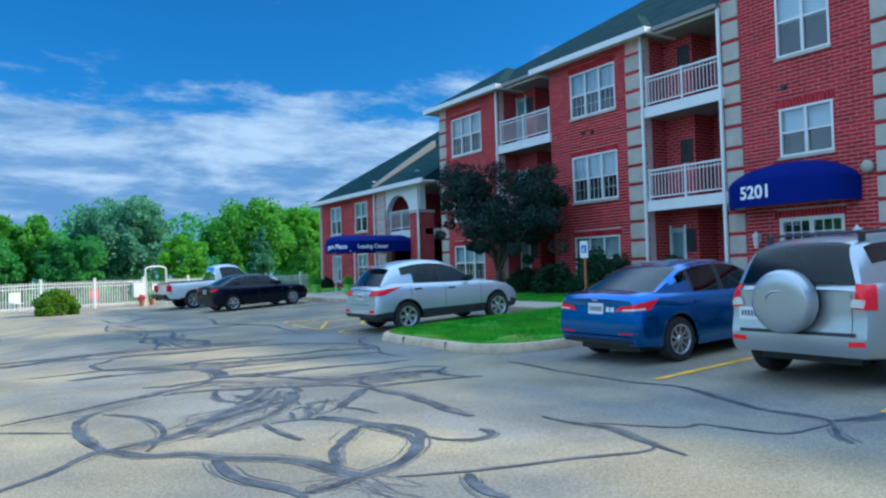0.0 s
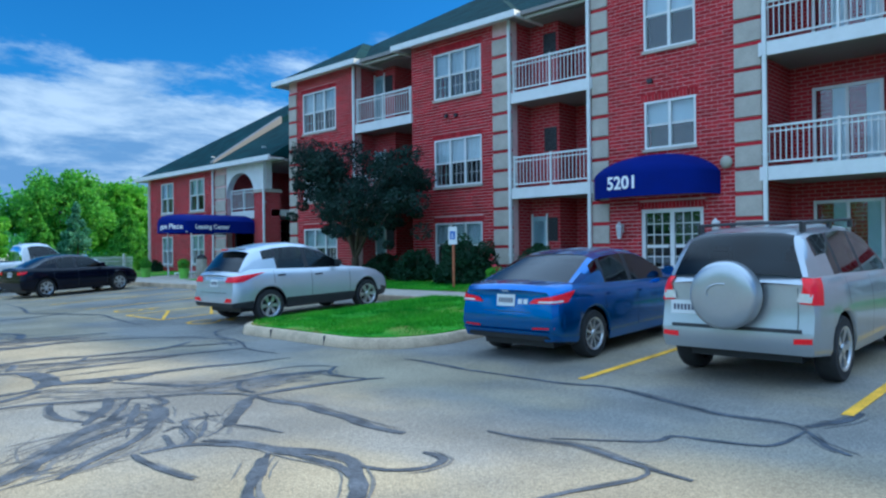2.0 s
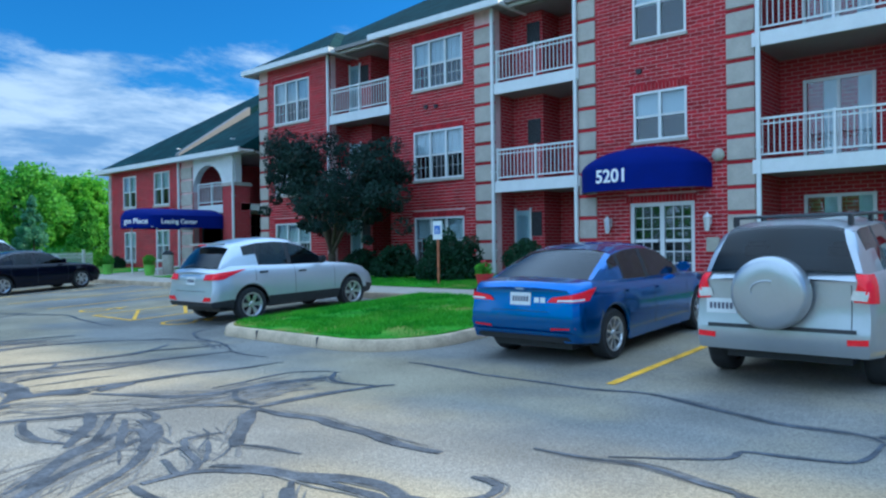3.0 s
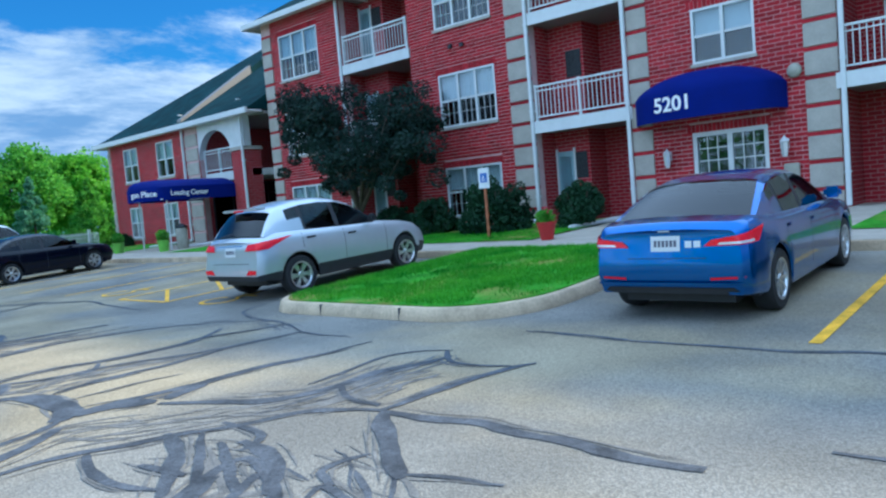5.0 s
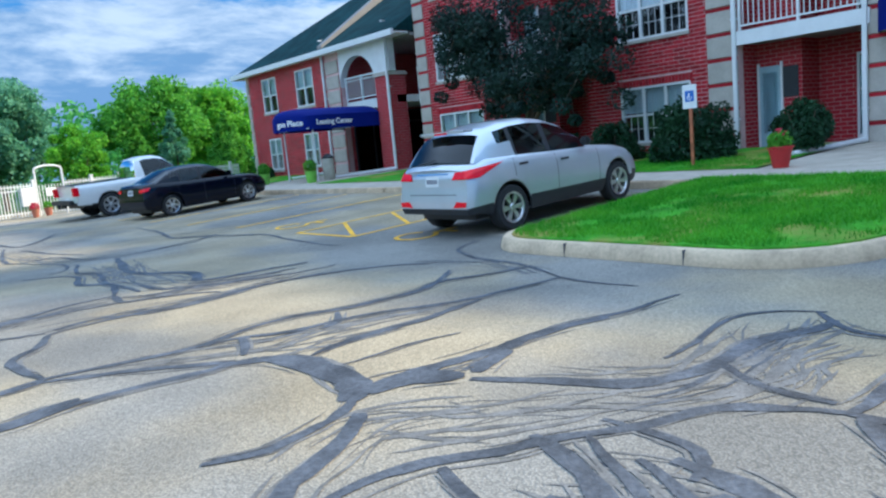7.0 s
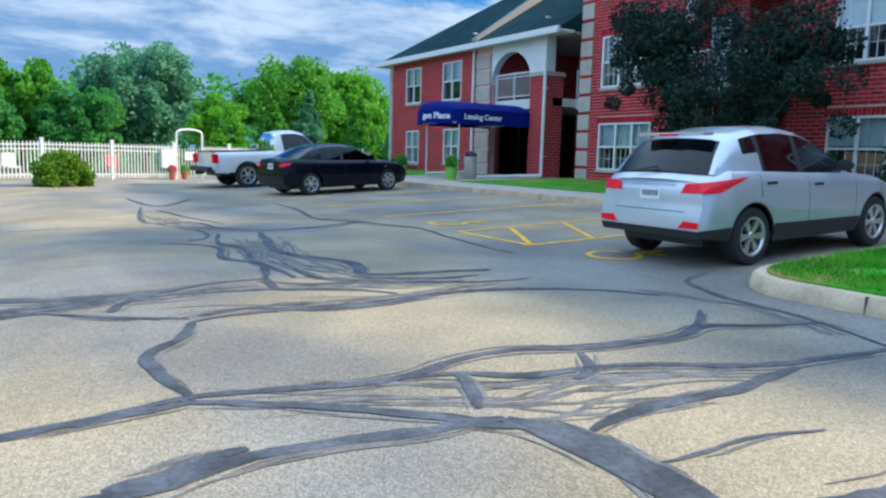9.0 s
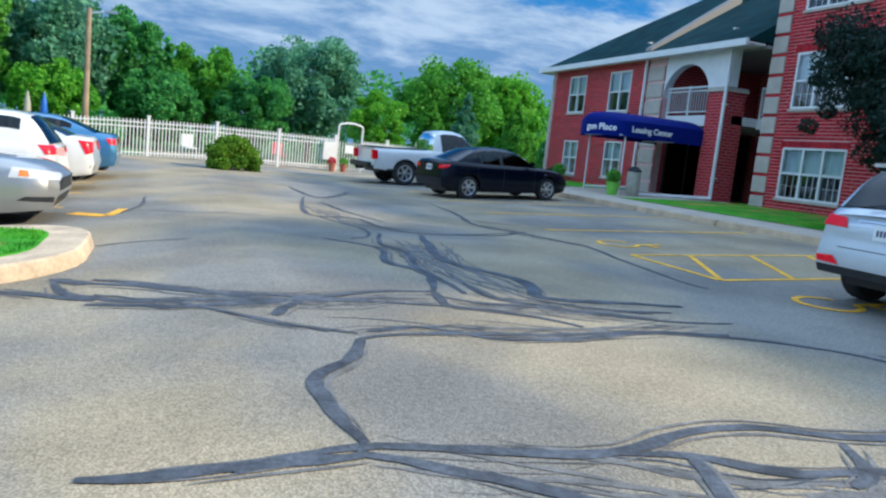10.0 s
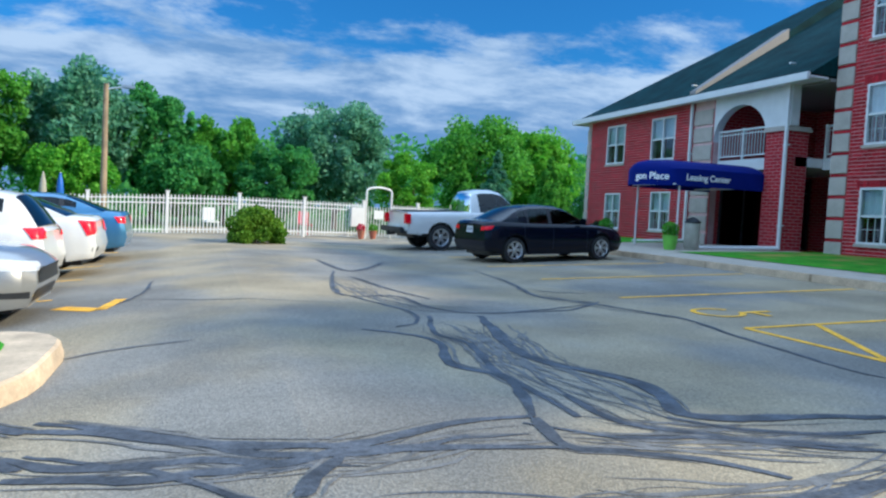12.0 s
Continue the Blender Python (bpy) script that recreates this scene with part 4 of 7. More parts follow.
# the south block is unseen, carried to y -24 so its shadow covers the lot
fronts = [("wall_block_entrance", 5.6, 10.4, 10.2, wm + [door_h]), ("wall_block_middle", 13.33, 17.94, EAVE, [w2, w3, wg]), ("wall_block_end", 21.12, 25.7, EAVE, b3),
          ("wall_block_south", -24.0, 2.2, EAVE, [(-2.2, 0.0, 0.9, 2.57), (-2.2, 0.0, 3.7, 5.4), (-2.2, 0.0, 6.7, 8.36)])]
QUOINS = [(5.60, 6.27), (9.85, 10.40), (13.33, 14.12), (25.12, 25.70), (1.55, 2.2)]
walls = {}
for nm, a, b, zt, holes in fronts:
    bm = bmesh.new()
    solid_wall(bm, F, F + 0.25, a, b, 0.2, zt, holes)
    walls[nm] = structure(nm, bm, M["mortar"], "red brick front wall with pale mortar")
    qh = [(p, q, 0, 20) for p, q in QUOINS if p >= a - 0.01 and q <= b + 0.01]
    lint = [(h[0] - 0.05, h[1] + 0.05, h[3], h[3] + 0.205) for h in holes]
    if zt > 10:
        brick_front(F, a, b, 0.25, zt, [(h[0], h[1], h[2] - 0.08, h[3]) for h in holes] + qh + lint, (6.27, 9.86, 0.5, 4.3))
    elif a > 0:
        brick_front(F, a, b, 0.25, zt - 0.1, [(h[0], h[1], h[2] - 0.08, h[3]) for h in holes] + qh + lint)
    # soldier course over each opening
    for h in holes:
        y = h[0] - 0.05
        while y < h[1] + 0.04:
            n = len(BV)
            z0, z1, yb = h[3] + 0.004, h[3] + 0.20, y + 0.088
            BV.extend(((F - 0.014, y, z0), (F - 0.014, yb, z0), (F - 0.014, yb, z1), (F - 0.014, y, z1), (F, y, z0), (F, yb, z0), (F, yb, z1), (F, y, z1)))
            BF.extend(((n, n + 3, n + 2, n + 1), (n, n + 1, n + 5, n + 4), (n + 3, n + 7, n + 6, n + 2), (n, n + 4, n + 7, n + 3), (n + 1, n + 2, n + 6, n + 5)))
            y += COURSE
for h in (w2, w3, wg):
    window(F, *h, lights=3, blind=0.45)
for h in b3:
    window(F, *h, lights=3, blind=0.5)
for h in wm:
    window(F, *h, lights=2, grid=False, blind=0.5)
for h in fronts[3][4]:
    window(F, *h, lights=3, blind=0.5)

# quoin stones with a brick band between each pair
for p, q in QUOINS:
    own = [v for k, v in walls.items() if any(f[0] == k and f[1] - 0.02 <= p and q <= f[2] + 0.02 for f in fronts)][0]
    zt = 10.05 if 5 < p < 10 else EAVE - 0.1
    bm = bmesh.new()
    bx(bm, -0.045, 0.02, 0, q - p, 0, 0.505)
    me = finish(bm, "quoin_stone", M["stone"], bevel=0.012)
    z = 0.42
    while z + 0.5 < zt:
        share("quoin_stone", me, own, pose(F, p, z))
        n = len(BV)
        xf, z0, z1 = F - 0.012, z + 0.514, z + 0.60
        BV.extend(((xf, p, z0), (xf, q, z0), (xf, q, z1), (xf, p, z1), (F, p, z0), (F, q, z0), (F, q, z1), (F, p, z1)))
        BF.extend(((n, n + 3, n + 2, n + 1), (n, n + 1, n + 5, n + 4), (n + 3, n + 7, n + 6, n + 2), (n, n + 4, n + 7, n + 3), (n + 1, n + 2, n + 6, n + 5)))
        z += 0.61


def brick_tex_mat():
    """Brick too far back to tell apart: courses by texture."""
    m = bpy.data.materials.new("brick_shaded")
    m.use_nodes = True
    nt = m.node_tree
    b = nt.nodes["Principled BSDF"]
    b.inputs["Roughness"].default_value = 0.85
    b.inputs["Specular IOR Level"].default_value = 0.15
    geo = nt.nodes.new("ShaderNodeNewGeometry")
    sep = nt.nodes.new("ShaderNodeSeparateXYZ")
    nt.links.new(geo.outputs["Position"], sep.inputs[0])
    add = nt.nodes.new("ShaderNodeMath")
    nt.links.new(sep.outputs[0], add.inputs[0])
    nt.links.new(sep.outputs[1], add.inputs[1])
    cb = nt.nodes.new("ShaderNodeCombineXYZ")
    nt.links.new(add.outputs[0], cb.inputs[0])
    nt.links.new(sep.outputs[2], cb.inputs[1])
    bt = nt.nodes.new("ShaderNodeTexBrick")
    bt.inputs["Scale"].default_value = 1.0
    bt.inputs["Brick Width"].default_value = BLEN
    bt.inputs["Row Height"].default_value = COURSE
    bt.inputs["Mortar Size"].default_value = 0.009
    bt.inputs["Color1"].default_value = (0.31, 0.018, 0.028, 1)
    bt.inputs["Color2"].default_value = (0.42, 0.028, 0.038, 1)
    bt.inputs["Mortar"].default_value = (0.46, 0.22, 0.21, 1)
    nt.links.new(cb.outputs[0], bt.inputs["Vector"])
    nt.links.new(bt.outputs["Color"], b.inputs["Base Color"])
    bp = nt.nodes.new("ShaderNodeBump")
    bp.inputs["Strength"].default_value = 0.6
    bp.inputs["Distance"].default_value = 0.01
    bp.invert = True
    nt.links.new(bt.outputs["Fac"], bp.inputs["Height"])
    nt.links.new(bp.outputs[0], b.inputs["Normal"])
    return m


M["brick_tex"] = brick_tex_mat()


def railing(y0, y1, z, x, label="white metal balcony railing with slim balusters", along="y", parent=None):
    """Posts, two rails and balusters along y at x."""
    r = thing("balcony_railing", pose(x, y0, z) if along == "y" else pose(x, y0, z, 0, 0, -90), label, "railing", "balcony railings")
    n = y1 - y0
    for nm, a, b, zz, hh, dd in (("top_rail", 0, n, 0.94, 0.05, 0.035), ("bottom_rail", 0, n, 0.10, 0.04, 0.02)):
        part(nm, bx(bmesh.new(), -dd, dd, a, b, zz, zz + hh), M["white"], r)
    part("handrail", bx(bmesh.new(), -0.015, 0.015, 0, n, 0.82, 0.85), M["white"], r)
    posts = max(2, round(n / 1.5) + 1)
    me = finish(bx(bmesh.new(), -0.03, 0.03, -0.03, 0.03, 0, 1.02), "post", M["white"])
    for k in range(posts):
        share("post", me, r, pose(0, 0.04 + (n - 0.08) * k / (posts - 1), 0))
    me = finish(bx(bmesh.new(), -0.010, 0.010, -0.010, 0.010, 0.12, 0.94), "baluster", M["white"])
    cnt = int(n / 0.125)
    for k in range(1, cnt):
        share("baluster", me, r, pose(0, n * k / cnt, 0))
    return r


def balcony_door(y1, fz):
    d = thing("balcony_door", pose(F + 0.90, y1 - 0.34, fz), "pale glazed balcony door with white frame", "door", "balcony doors")
    for a, b_ in ((-0.32, -0.26), (0.26, 0.32)):
        part("jamb", bx(bmesh.new(), 0, 0.045, a, b_, 0, 2.08), M["white"], d)
    part("leaf", bx(bmesh.new(), 0.01, 0.044, -0.26, 0.26, 0, 2.0), M["door"], d)
    part("pane", bx(bmesh.new(), 0.0, 0.008, -0.18, 0.18, 0.35, 1.85), M["glass"], d)


def bay(nm, y0, y1, depth=1.9, floors=(F2, F3), patio=False, top=EAVE):
    """A recessed stack of balconies between two brick blocks."""
    bm = bmesh.new()
    bx(bm, F + depth, F + depth + 0.2, y0, y1, 0.2, top)
    bx(bm, F + 0.251, F + depth, y0 - 0.2, y0 - 0.001, 0.2, top)
    bx(bm, F + 0.251, F + depth, y1 + 0.001, y1 + 0.2, 0.2, top)
    # brick closet that stands out at the back of each balcony
    w = y1 - y0
    if not patio:
        bx(bm, F + 0.95, F + depth - 0.001, y0 + 0.62 * w, y1 - 0.001, 0.2, top)
    structure("wall_" + nm, bm, M["brick_tex"], "shaded red brick walls inside the balcony recess")
    structure("ceiling_" + nm, bx(bmesh.new(), F - 0.25, F + depth, y0, y1, top - 0.12, top), M["soffit"])
    structure("floor_" + nm, bx(bmesh.new(), F + 0.0, F + depth, y0, y1, 0.3, GL), M["concrete"])
    for fz in floors:
        b = thing("balcony", pose(F, y0, fz), "white faced balcony floor in a brick recess", "balcony", "balconies")
        part("slab", bx(bmesh.new(), 0.0, depth, 0.005, y1 - y0 - 0.005, -0.30, -0.02), M["soffit"], b)
        part("fascia", bx(bmesh.new(), -0.09, -0.005, -0.05, y1 - y0 + 0.05, -0.33, 0.0), M["white"], b)
        railing(y0 + 0.03, y1 - 0.03, fz + 0.002, F + 0.0)
    for fz in (GL, *floors):
        if patio:
            d = thing("patio_door", pose(F + depth - 0.06, y0 + 0.60 * w, fz), "white framed sliding patio door at the back of the balcony", "door", "patio doors")
            for a in (-0.80, -0.04, 0.72):
                part("stile", bx(bmesh.new(), 0, 0.055, a, a + 0.08, 0, 2.1), M["white"], d)
            for a in (0.0, 2.02):
                part("frame_rail", bx(bmesh.new(), 0.002, 0.053, -0.72, 0.72, a, a + 0.08), M["white"], d)
            for a in (-0.72, 0.04):
                part("pane", bx(bmesh.new(), 0.025, 0.033, a, a + 0.68, 0.08, 2.02), M["glass"], d)
                part("curtain", bx(bmesh.new(), 0.04, 0.055, a, a + 0.30, 0.08, 2.02), M["blind"], d)
            continue
        c = thing("closet_vent", pose(F + 0.93, y0 + 0.73 * w, fz + 1.2), "dark louvred vent in the brick closet", "vent", "closet vents")
        part("louvre_frame", bx(bmesh.new(), 0, 0.018, -0.24, 0.24, 0, 0.75), M["grille"], c)
        me = finish(bx(bmesh.new(), -0.02, -0.001, -0.22, 0.22, 0, 0.02), "slat", M["grille"])
        for k in range(10):
            share("slat", me, c, pose(0, 0, 0.04 + 0.07 * k))
        if nm == "bay_north" or fz == GL:
            balcony_door(y1, fz)
        d2 = thing("balcony_window", pose(F + depth - 0.05, y0 + 0.17 * w, fz), "white framed glazed door in the balcony recess", "window", "balcony windows")
        part("window_frame", bx(bx(bx(bx(bx(bmesh.new(), 0, 0.045, -0.42, -0.36, 0.05, 2.1), 0, 0.045, 0.36, 0.42, 0.05, 2.1), 0, 0.045, -0.36, 0.36, 2.04, 2.1), 0, 0.045, -0.36, 0.36, 0.05, 0.15), 0, 0.045, -0.36, 0.36, 1.2, 1.25), M["white"], d2)
        part("pane", bx(bmesh.new(), 0.02, 0.03, -0.36, 0.36, 0.15, 2.04), M["glass"], d2)
        # upper floors get the dark sheet that stands for an unlit room
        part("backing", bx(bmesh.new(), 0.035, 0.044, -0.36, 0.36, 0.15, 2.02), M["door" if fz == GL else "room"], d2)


bay("bay_entrance", 10.4, 13.33)
bay("bay_north", 17.94, 21.12)
bay("bay_south", 2.2, 5.6, patio=True)


def downspout(y, z0, z1, x=None, foot=None):
    x = F - 0.11 if x is None else x
    d = thing("downspout", pose(x, y, z0), "white metal downspout on the brick front", "downspout", "downspouts")
    part("pipe", bx(bmesh.new(), -0.04, 0.04, -0.05, 0.05, 0.1, z1 - z0), M["white"], d, bevel=0.01)
    for k in range(3):
        part("bracket", bx(bmesh.new(), -0.046, 0.10, -0.065, 0.065, 0.8 + 2.4 * k, 0.84 + 2.4 * k), M["white"], d)
    if foot:
        bm = bmesh.new()
        cyl(bm, (0, 0, 0.14), (foot[0], foot[1], foot[2] + 0.06), 0.06, n=8)
        part("outlet", bm, M["white"], d)


downspout(13.36, 0.5, 8.75, foot=(-1.3, 1.2, 0.0))
downspout(10.44, 0.5, 8.75, foot=(-2.4, 0.5, -0.02))
downspout(5.50, 0.5, 8.75)
downspout(21.15, 0.5, 8.75)


# ---- roofs ----
def hip(nm, x0, x1, y0, y1, z, pitch=0.62, over=0.45, label="dark green shingled hip roof", hip_ends=(True, True)):
    """A roof with its eave towards -x, ridge running in +x, over a projecting block."""
    bm = bmesh.new()
    xa, ya, yb = x0 - over, y0 - over, y1 + over
    yc, hw = (ya + yb) / 2, (yb - ya) / 2
    zr = z + hw * pitch
    a, b = bm.verts.new((xa, ya, z)), bm.verts.new((xa, yb, z))
    c, d = bm.verts.new((x1, ya, z)), bm.verts.new((x1, yb, z))
    r0, r1 = bm.verts.new((xa + hw, yc, zr)), bm.verts.new((x1, yc, zr))
    for f in ((a, b, r0), (a, r0, r1, c), (b, d, r1, r0), (c, r1, d), (a, c, d, b)):
        bm.faces.new(f)
    ob = structure("roof_" + nm, bm, M["shingle"], label)
    bm = bmesh.new()
    for p, q in (((xa - 0.10, xa + 0.02), (ya - 0.1, yb + 0.1)), ((xa + 0.021, x1), (ya - 0.1, ya + 0.02)), ((xa + 0.021, x1), (yb - 0.02, yb + 0.1))):
        bx(bm, *p, *q, z - 0.20, z + 0.01)
    bx(bm, xa + 0.03, x0 + 0.3, ya + 0.03, yb - 0.03, z - 0.06, z - 0.02)
    structure("trim_eave_" + nm, bm, M["white"], "white gutter and soffit along the eaves", bevel=0.015)
    return ob


def long_roof(nm, x0, x1, y0, y1, z, pitch=0.62, hips=(True, True)):
    bm = bmesh.new()
    xc, hw = (x0 + x1) / 2, (x1 - x0) / 2
    zr = z + hw * pitch
    v = [bm.verts.new(p) for p in ((x0, y0, z), (x1, y0, z), (x1, y1, z), (x0, y1, z))]
    r = [bm.verts.new((xc, y0 + (hw if hips[0] else 0), zr)), bm.verts.new((xc, y1 - (hw if hips[1] else 0), zr))]
    for f in ((v[0], r[0], r[1], v[3]), (v[1], v[2], r[1], r[0]), (v[0], v[1], r[0]), (v[3], r[1], v[2]), (v[0], v[3], v[2], v[1])):
        bm.faces.new(f)
    return structure("roof_" + nm, bm, M["shingle"], "dark green shingled roof")


# main roof runs on over the unseen southern length that shades the lot
long_roof("main", F + 0.05, F + 15.0, -24.5, 25.9, EAVE + 0.02)
hip("middle", F, F + 8, 13.33, 17.94, EAVE)
hip("end", F, F + 8, 21.12, 25.7, EAVE)
bm = bmesh.new()
for y0, y1 in ((10.4, 12.9), (18.4, 20.7), (2.2, 5.6)):
    bx(bm, F - 0.05, F + 0.06, y0, y1, EAVE - 0.18, EAVE + 0.02)
structure("trim_gutter", bm, M["white"], "white gutter over the balcony recesses", bevel=0.015)
# gable over the entrance block
bm = bmesh.new()
for s in (0, 1):
    yy = (5.35, 10.65)[s]
    vs = [bm.verts.new(p) for p in ((F - 0.3, yy, 10.1), (F + 9, yy, 10.1), (F + 9, 8.0, 11.3), (F - 0.3, 8.0, 11.3))]
    lo = [bm.verts.new((p.co.x, p.co.y, p.co.z - 0.18)) for p in vs]
    bm.faces.new(vs)
    bm.faces.new(lo[::-1])
    for k in range(4):
        bm.faces.new((vs[k], lo[k], lo[(k + 1) % 4], vs[(k + 1) % 4]))
structure("roof_entrance", bm, M["shingle"], "dark green shingled gable roof")
bm = bmesh.new()
g = [bm.verts.new(p) for p in ((F + 0.1, 5.6, 10.15), (F + 0.1, 10.4, 10.15), (F + 0.1, 8.0, 11.2))]
bm.faces.new(g)
structure("wall_gable", bm, M["brick_tex"], "red brick gable")
bm = bmesh.new()
bx(bm, F + 0.26, F + 9, 5.6, 5.8, EAVE, 10.15)
bx(bm, F + 0.26, F + 9, 10.2, 10.4, EAVE, 10.15)
structure("wall_gable_sides", bm, M["brick_tex"], "red brick side walls above the eaves")
# closing walls of the long building
bm = bmesh.new()
bx(bm, F + 0.26, F + 14.5, 25.5, 25.7, 0.2, EAVE)
bx(bm, F + 14.3, F + 14.5, -24, 25.49, 0.2, EAVE)
bx(bm, F + 0.26, F + 14.29, -24, -23.8, 0.2, EAVE)
structure("wall_rear", bm, M["brick_tex"], "red brick end and rear walls")
structure("ceiling_inside", bx(bmesh.new(), F + 0.3, F + 14, -23.7, 25.4, EAVE - 0.16, EAVE - 0.13), M["soffit"])

# ---- leasing wing ----
L = 17.73
lw = [(32.35, 33.85, 3.60, 5.20), (35.7, 37.1, 3.60, 5.20), (32.4, 33.65, 0.92, 2.40), (35.8, 37.0, 0.88, 2.36)]
bm = bmesh.new()
solid_wall(bm, L, L + 0.25, 30.2, 38.75, 0.2, 5.6, lw)
walls["wall_leasing"] = structure("wall_leasing", bm, M["mortar"], "red brick front of the leasing wing")
QL = [(30.25, 31.25), (38.45, 38.75)]
brick_front(L, 30.2, 38.75, 0.25, 5.55, [(h[0], h[1], h[2] - 0.08, h[3]) for h in lw] + [(p, q, 0, 20) for p, q in QL])
for h in lw:
    window(L, *h, lights=2, grid=h[3] < 3, blind=0.5)
for p, q in QL:
    bm = bmesh.new()
    bx(bm, -0.045, 0.02, 0, q - p, 0, 0.505)
    me = finish(bm, "quoin_stone", M["stone"], bevel=0.012)
    z = 0.42
    while z + 0.5 < 5.6:
        share("quoin_stone", me, walls["wall_leasing"], pose(L, p, z))
        z += 0.61
# porch with an arch above and a brick column
bm = bmesh.new()
ya, yb, yc, r = 27.75, 30.2, 28.97, 1.22
N = 20
arc = [(yc + r * math.cos(math.pi * k / N), 4.05 + 1.12 * math.sin(math.pi * k / N)) for k in range(N + 1)]
for k in range(N):
    (p0, q0), (p1, q1) = arc[k], arc[k + 1]
    v = []
    for x in (L - 0.02, L + 0.28):
        v.append([bm.verts.new((x, p0, q0)), bm.verts.new((x, p1, q1)), bm.verts.new((x, p1, 5.6)), bm.verts.new((x, p0, 5.6))])
    bm.faces.new(v[0])
    bm.faces.new(v[1][::-1])
    bm.faces.new((v[0][0], v[0][1], v[1][1], v[1][0]))
    bm.faces.new((v[0][2], v[0][3], v[1][3], v[1][2]))
bx(bm, L - 0.02, L + 0.28, 26.75, ya, 4.30, 5.6)
structure("wall_arch", bm, M["white"], "white painted arch over the porch balcony")
bm = bmesh.new()
bx(bm, L - 0.05, L + 0.75, 26.83, 27.7, 0.3, 4.15)
structure("wall_column", bm, M["brick_tex"], "square red brick porch column")
structure("trim_column_cap", bx(bx(bmesh.new(), L - 0.12, L + 0.82, 26.76, 27.77, 4.152, 4.23), L - 0.09, L + 0.79, 26.79, 27.74, 4.231, 4.298), M["stone"], "stone cap of the porch column")
bm = bmesh.new()
bx(bm, L + 4.4, L + 4.6, 25.72, 30.2, 0.2, 5.6)
bx(bm, L + 0.252, L + 4.4, 30.2, 30.4, 0.2, 5.6)
structure("wall_porch", bm, M["brick_tex"], "shaded red brick wall at the back of the porch")
structure("floor_porch", bx(bx(bmesh.new(), L + 0.3, L + 4.4, 26.83, 30.19, 3.12, 3.40), L + 1.45, L + 4.4, 25.72, 26.825, 3.12, 3.40), M["white"], "white faced upper porch floor")
structure("ceiling_porch", bx(bmesh.new(), L + 0.3, L + 4.4, 25.72, 30.19, 5.45, 5.55), M["soffit"])
structure("trim_porch_fascia", bx(bx(bmesh.new(), L + 1.35, L + 1.445, 25.72, 26.82, 3.06, 3.42), L + 0.2, L + 0.295, 27.76, 30.18, 3.06, 3.42), M["white"])
railing(27.8, 30.15, 3.42, L + 0.2, "white metal railing under the porch arch")
railing(25.75, 26.78, 3.42, L + 1.35, "white metal railing beside the brick column")
d = thing("entry_door", pose(L + 4.33, 26.6, 0.55), "dark glazed double entry door in the porch", "door")
part("frame", bx(bx(bmesh.new(), 0, 0.04, -0.75, -0.66, 0, 2.2), 0, 0.04, 0.66, 0.75, 0, 2.2), M["grille"], d)
part("pane", bx(bmesh.new(), 0.01, 0.03, -0.66, 0.66, 0.05, 2.15), M["glass"], d)
# dark glazed screen added along the north side to deepen the shade of the porch
sc = thing("porch_shade_screen", pose(L + 0.4, 30.19, 0.50), "dark framed glazed screen added to deepen the shade inside the porch", "door")
for k in range(5):
    part("mullion", bx(bmesh.new(), 0.95 * k, 0.95 * k + 0.07, -0.07, -0.005, 0, 2.55), M["grille"], sc)
for a in (0.0, 2.0, 2.48):
    part("frame_rail", bx(bmesh.new(), 0.07, 3.80, -0.065, -0.01, a, a + 0.07), M["grille"], sc)
for k in range(4):
    part("pane", bx(bmesh.new(), 0.95 * k + 0.07, 0.95 * k + 0.95, -0.045, -0.038, 0.07, 2.48), M["carglass"], sc, "dark tinted glass")
downspout(26.80, 0.5, 5.5, L - 0.12, foot=(-2.2, 1.2, -0.05))
downspout(31.30, 0.5, 5.5, L - 0.12, foot=(-1.6, 0.8, -0.05))
# wing roof in two parts, the northern one a step higher
bm = bmesh.new()
for y0, y1, up, hipn in ((25.75, 31.1, 0.0, False), (31.1, 39.2, 0.42, True)):
    xa, xb, zz = L - 0.45, L + 13.0, 5.62
    xc = (xa + xb) / 2
    zr = zz + (xc - xa) * 0.62 + up
    v = [bm.verts.new(p) for p in ((xa - 0.0, y0, zz), (xb, y0, zz), (xb, y1, zz), (xa, y1, zz))]
    e = y1 - (xc - xa) if hipn else y1
    e = max(e, y0 + 1.2)
    r0, r1 = bm.verts.new((xc, y0, zr)), bm.verts.new((xc, e, zr))
    bm.faces.new((v[0], r0, r1, v[3]))
    bm.faces.new((v[1], v[2], r1, r0))
    bm.faces.new((v[3], r1, v[2]))
    bm.faces.new((v[0], v[3], v[2], v[1]))
    bm.faces.new((v[0], v[1], r0))
structure("roof_leasing", bm, M["shingle"], "dark green shingled roof of the leasing wing")
# strip along the step, its pale colour standing in for sunlit shingle
bm = bmesh.new()
xa = L - 0.45
xc = L - 0.45 + 4.1
z0 = 5.62
vs = [bm.verts.new(p) for p in ((xa + 0.25, 31.06, z0 + 0.12), (xc, 31.06, z0 + (xc - xa) * 0.62 - 0.30), (xc, 31.06, z0 + (xc - xa) * 0.62 + 0.38), (xa + 0.25, 31.06, z0 + 0.28))]
ws = [bm.verts.new((p.co.x, 31.40, p.co.z)) for p in vs]
bm.faces.new(vs)
bm.faces.new(ws[::-1])
for j in range(4):
    bm.faces.new((vs[j], ws[j], ws[(j + 1) % 4], vs[(j + 1) % 4]))
structure("trim_roof_step", bm, M["soffit"], "pale strip standing in for sunlit shingle where the roof steps")
bm = bmesh.new()
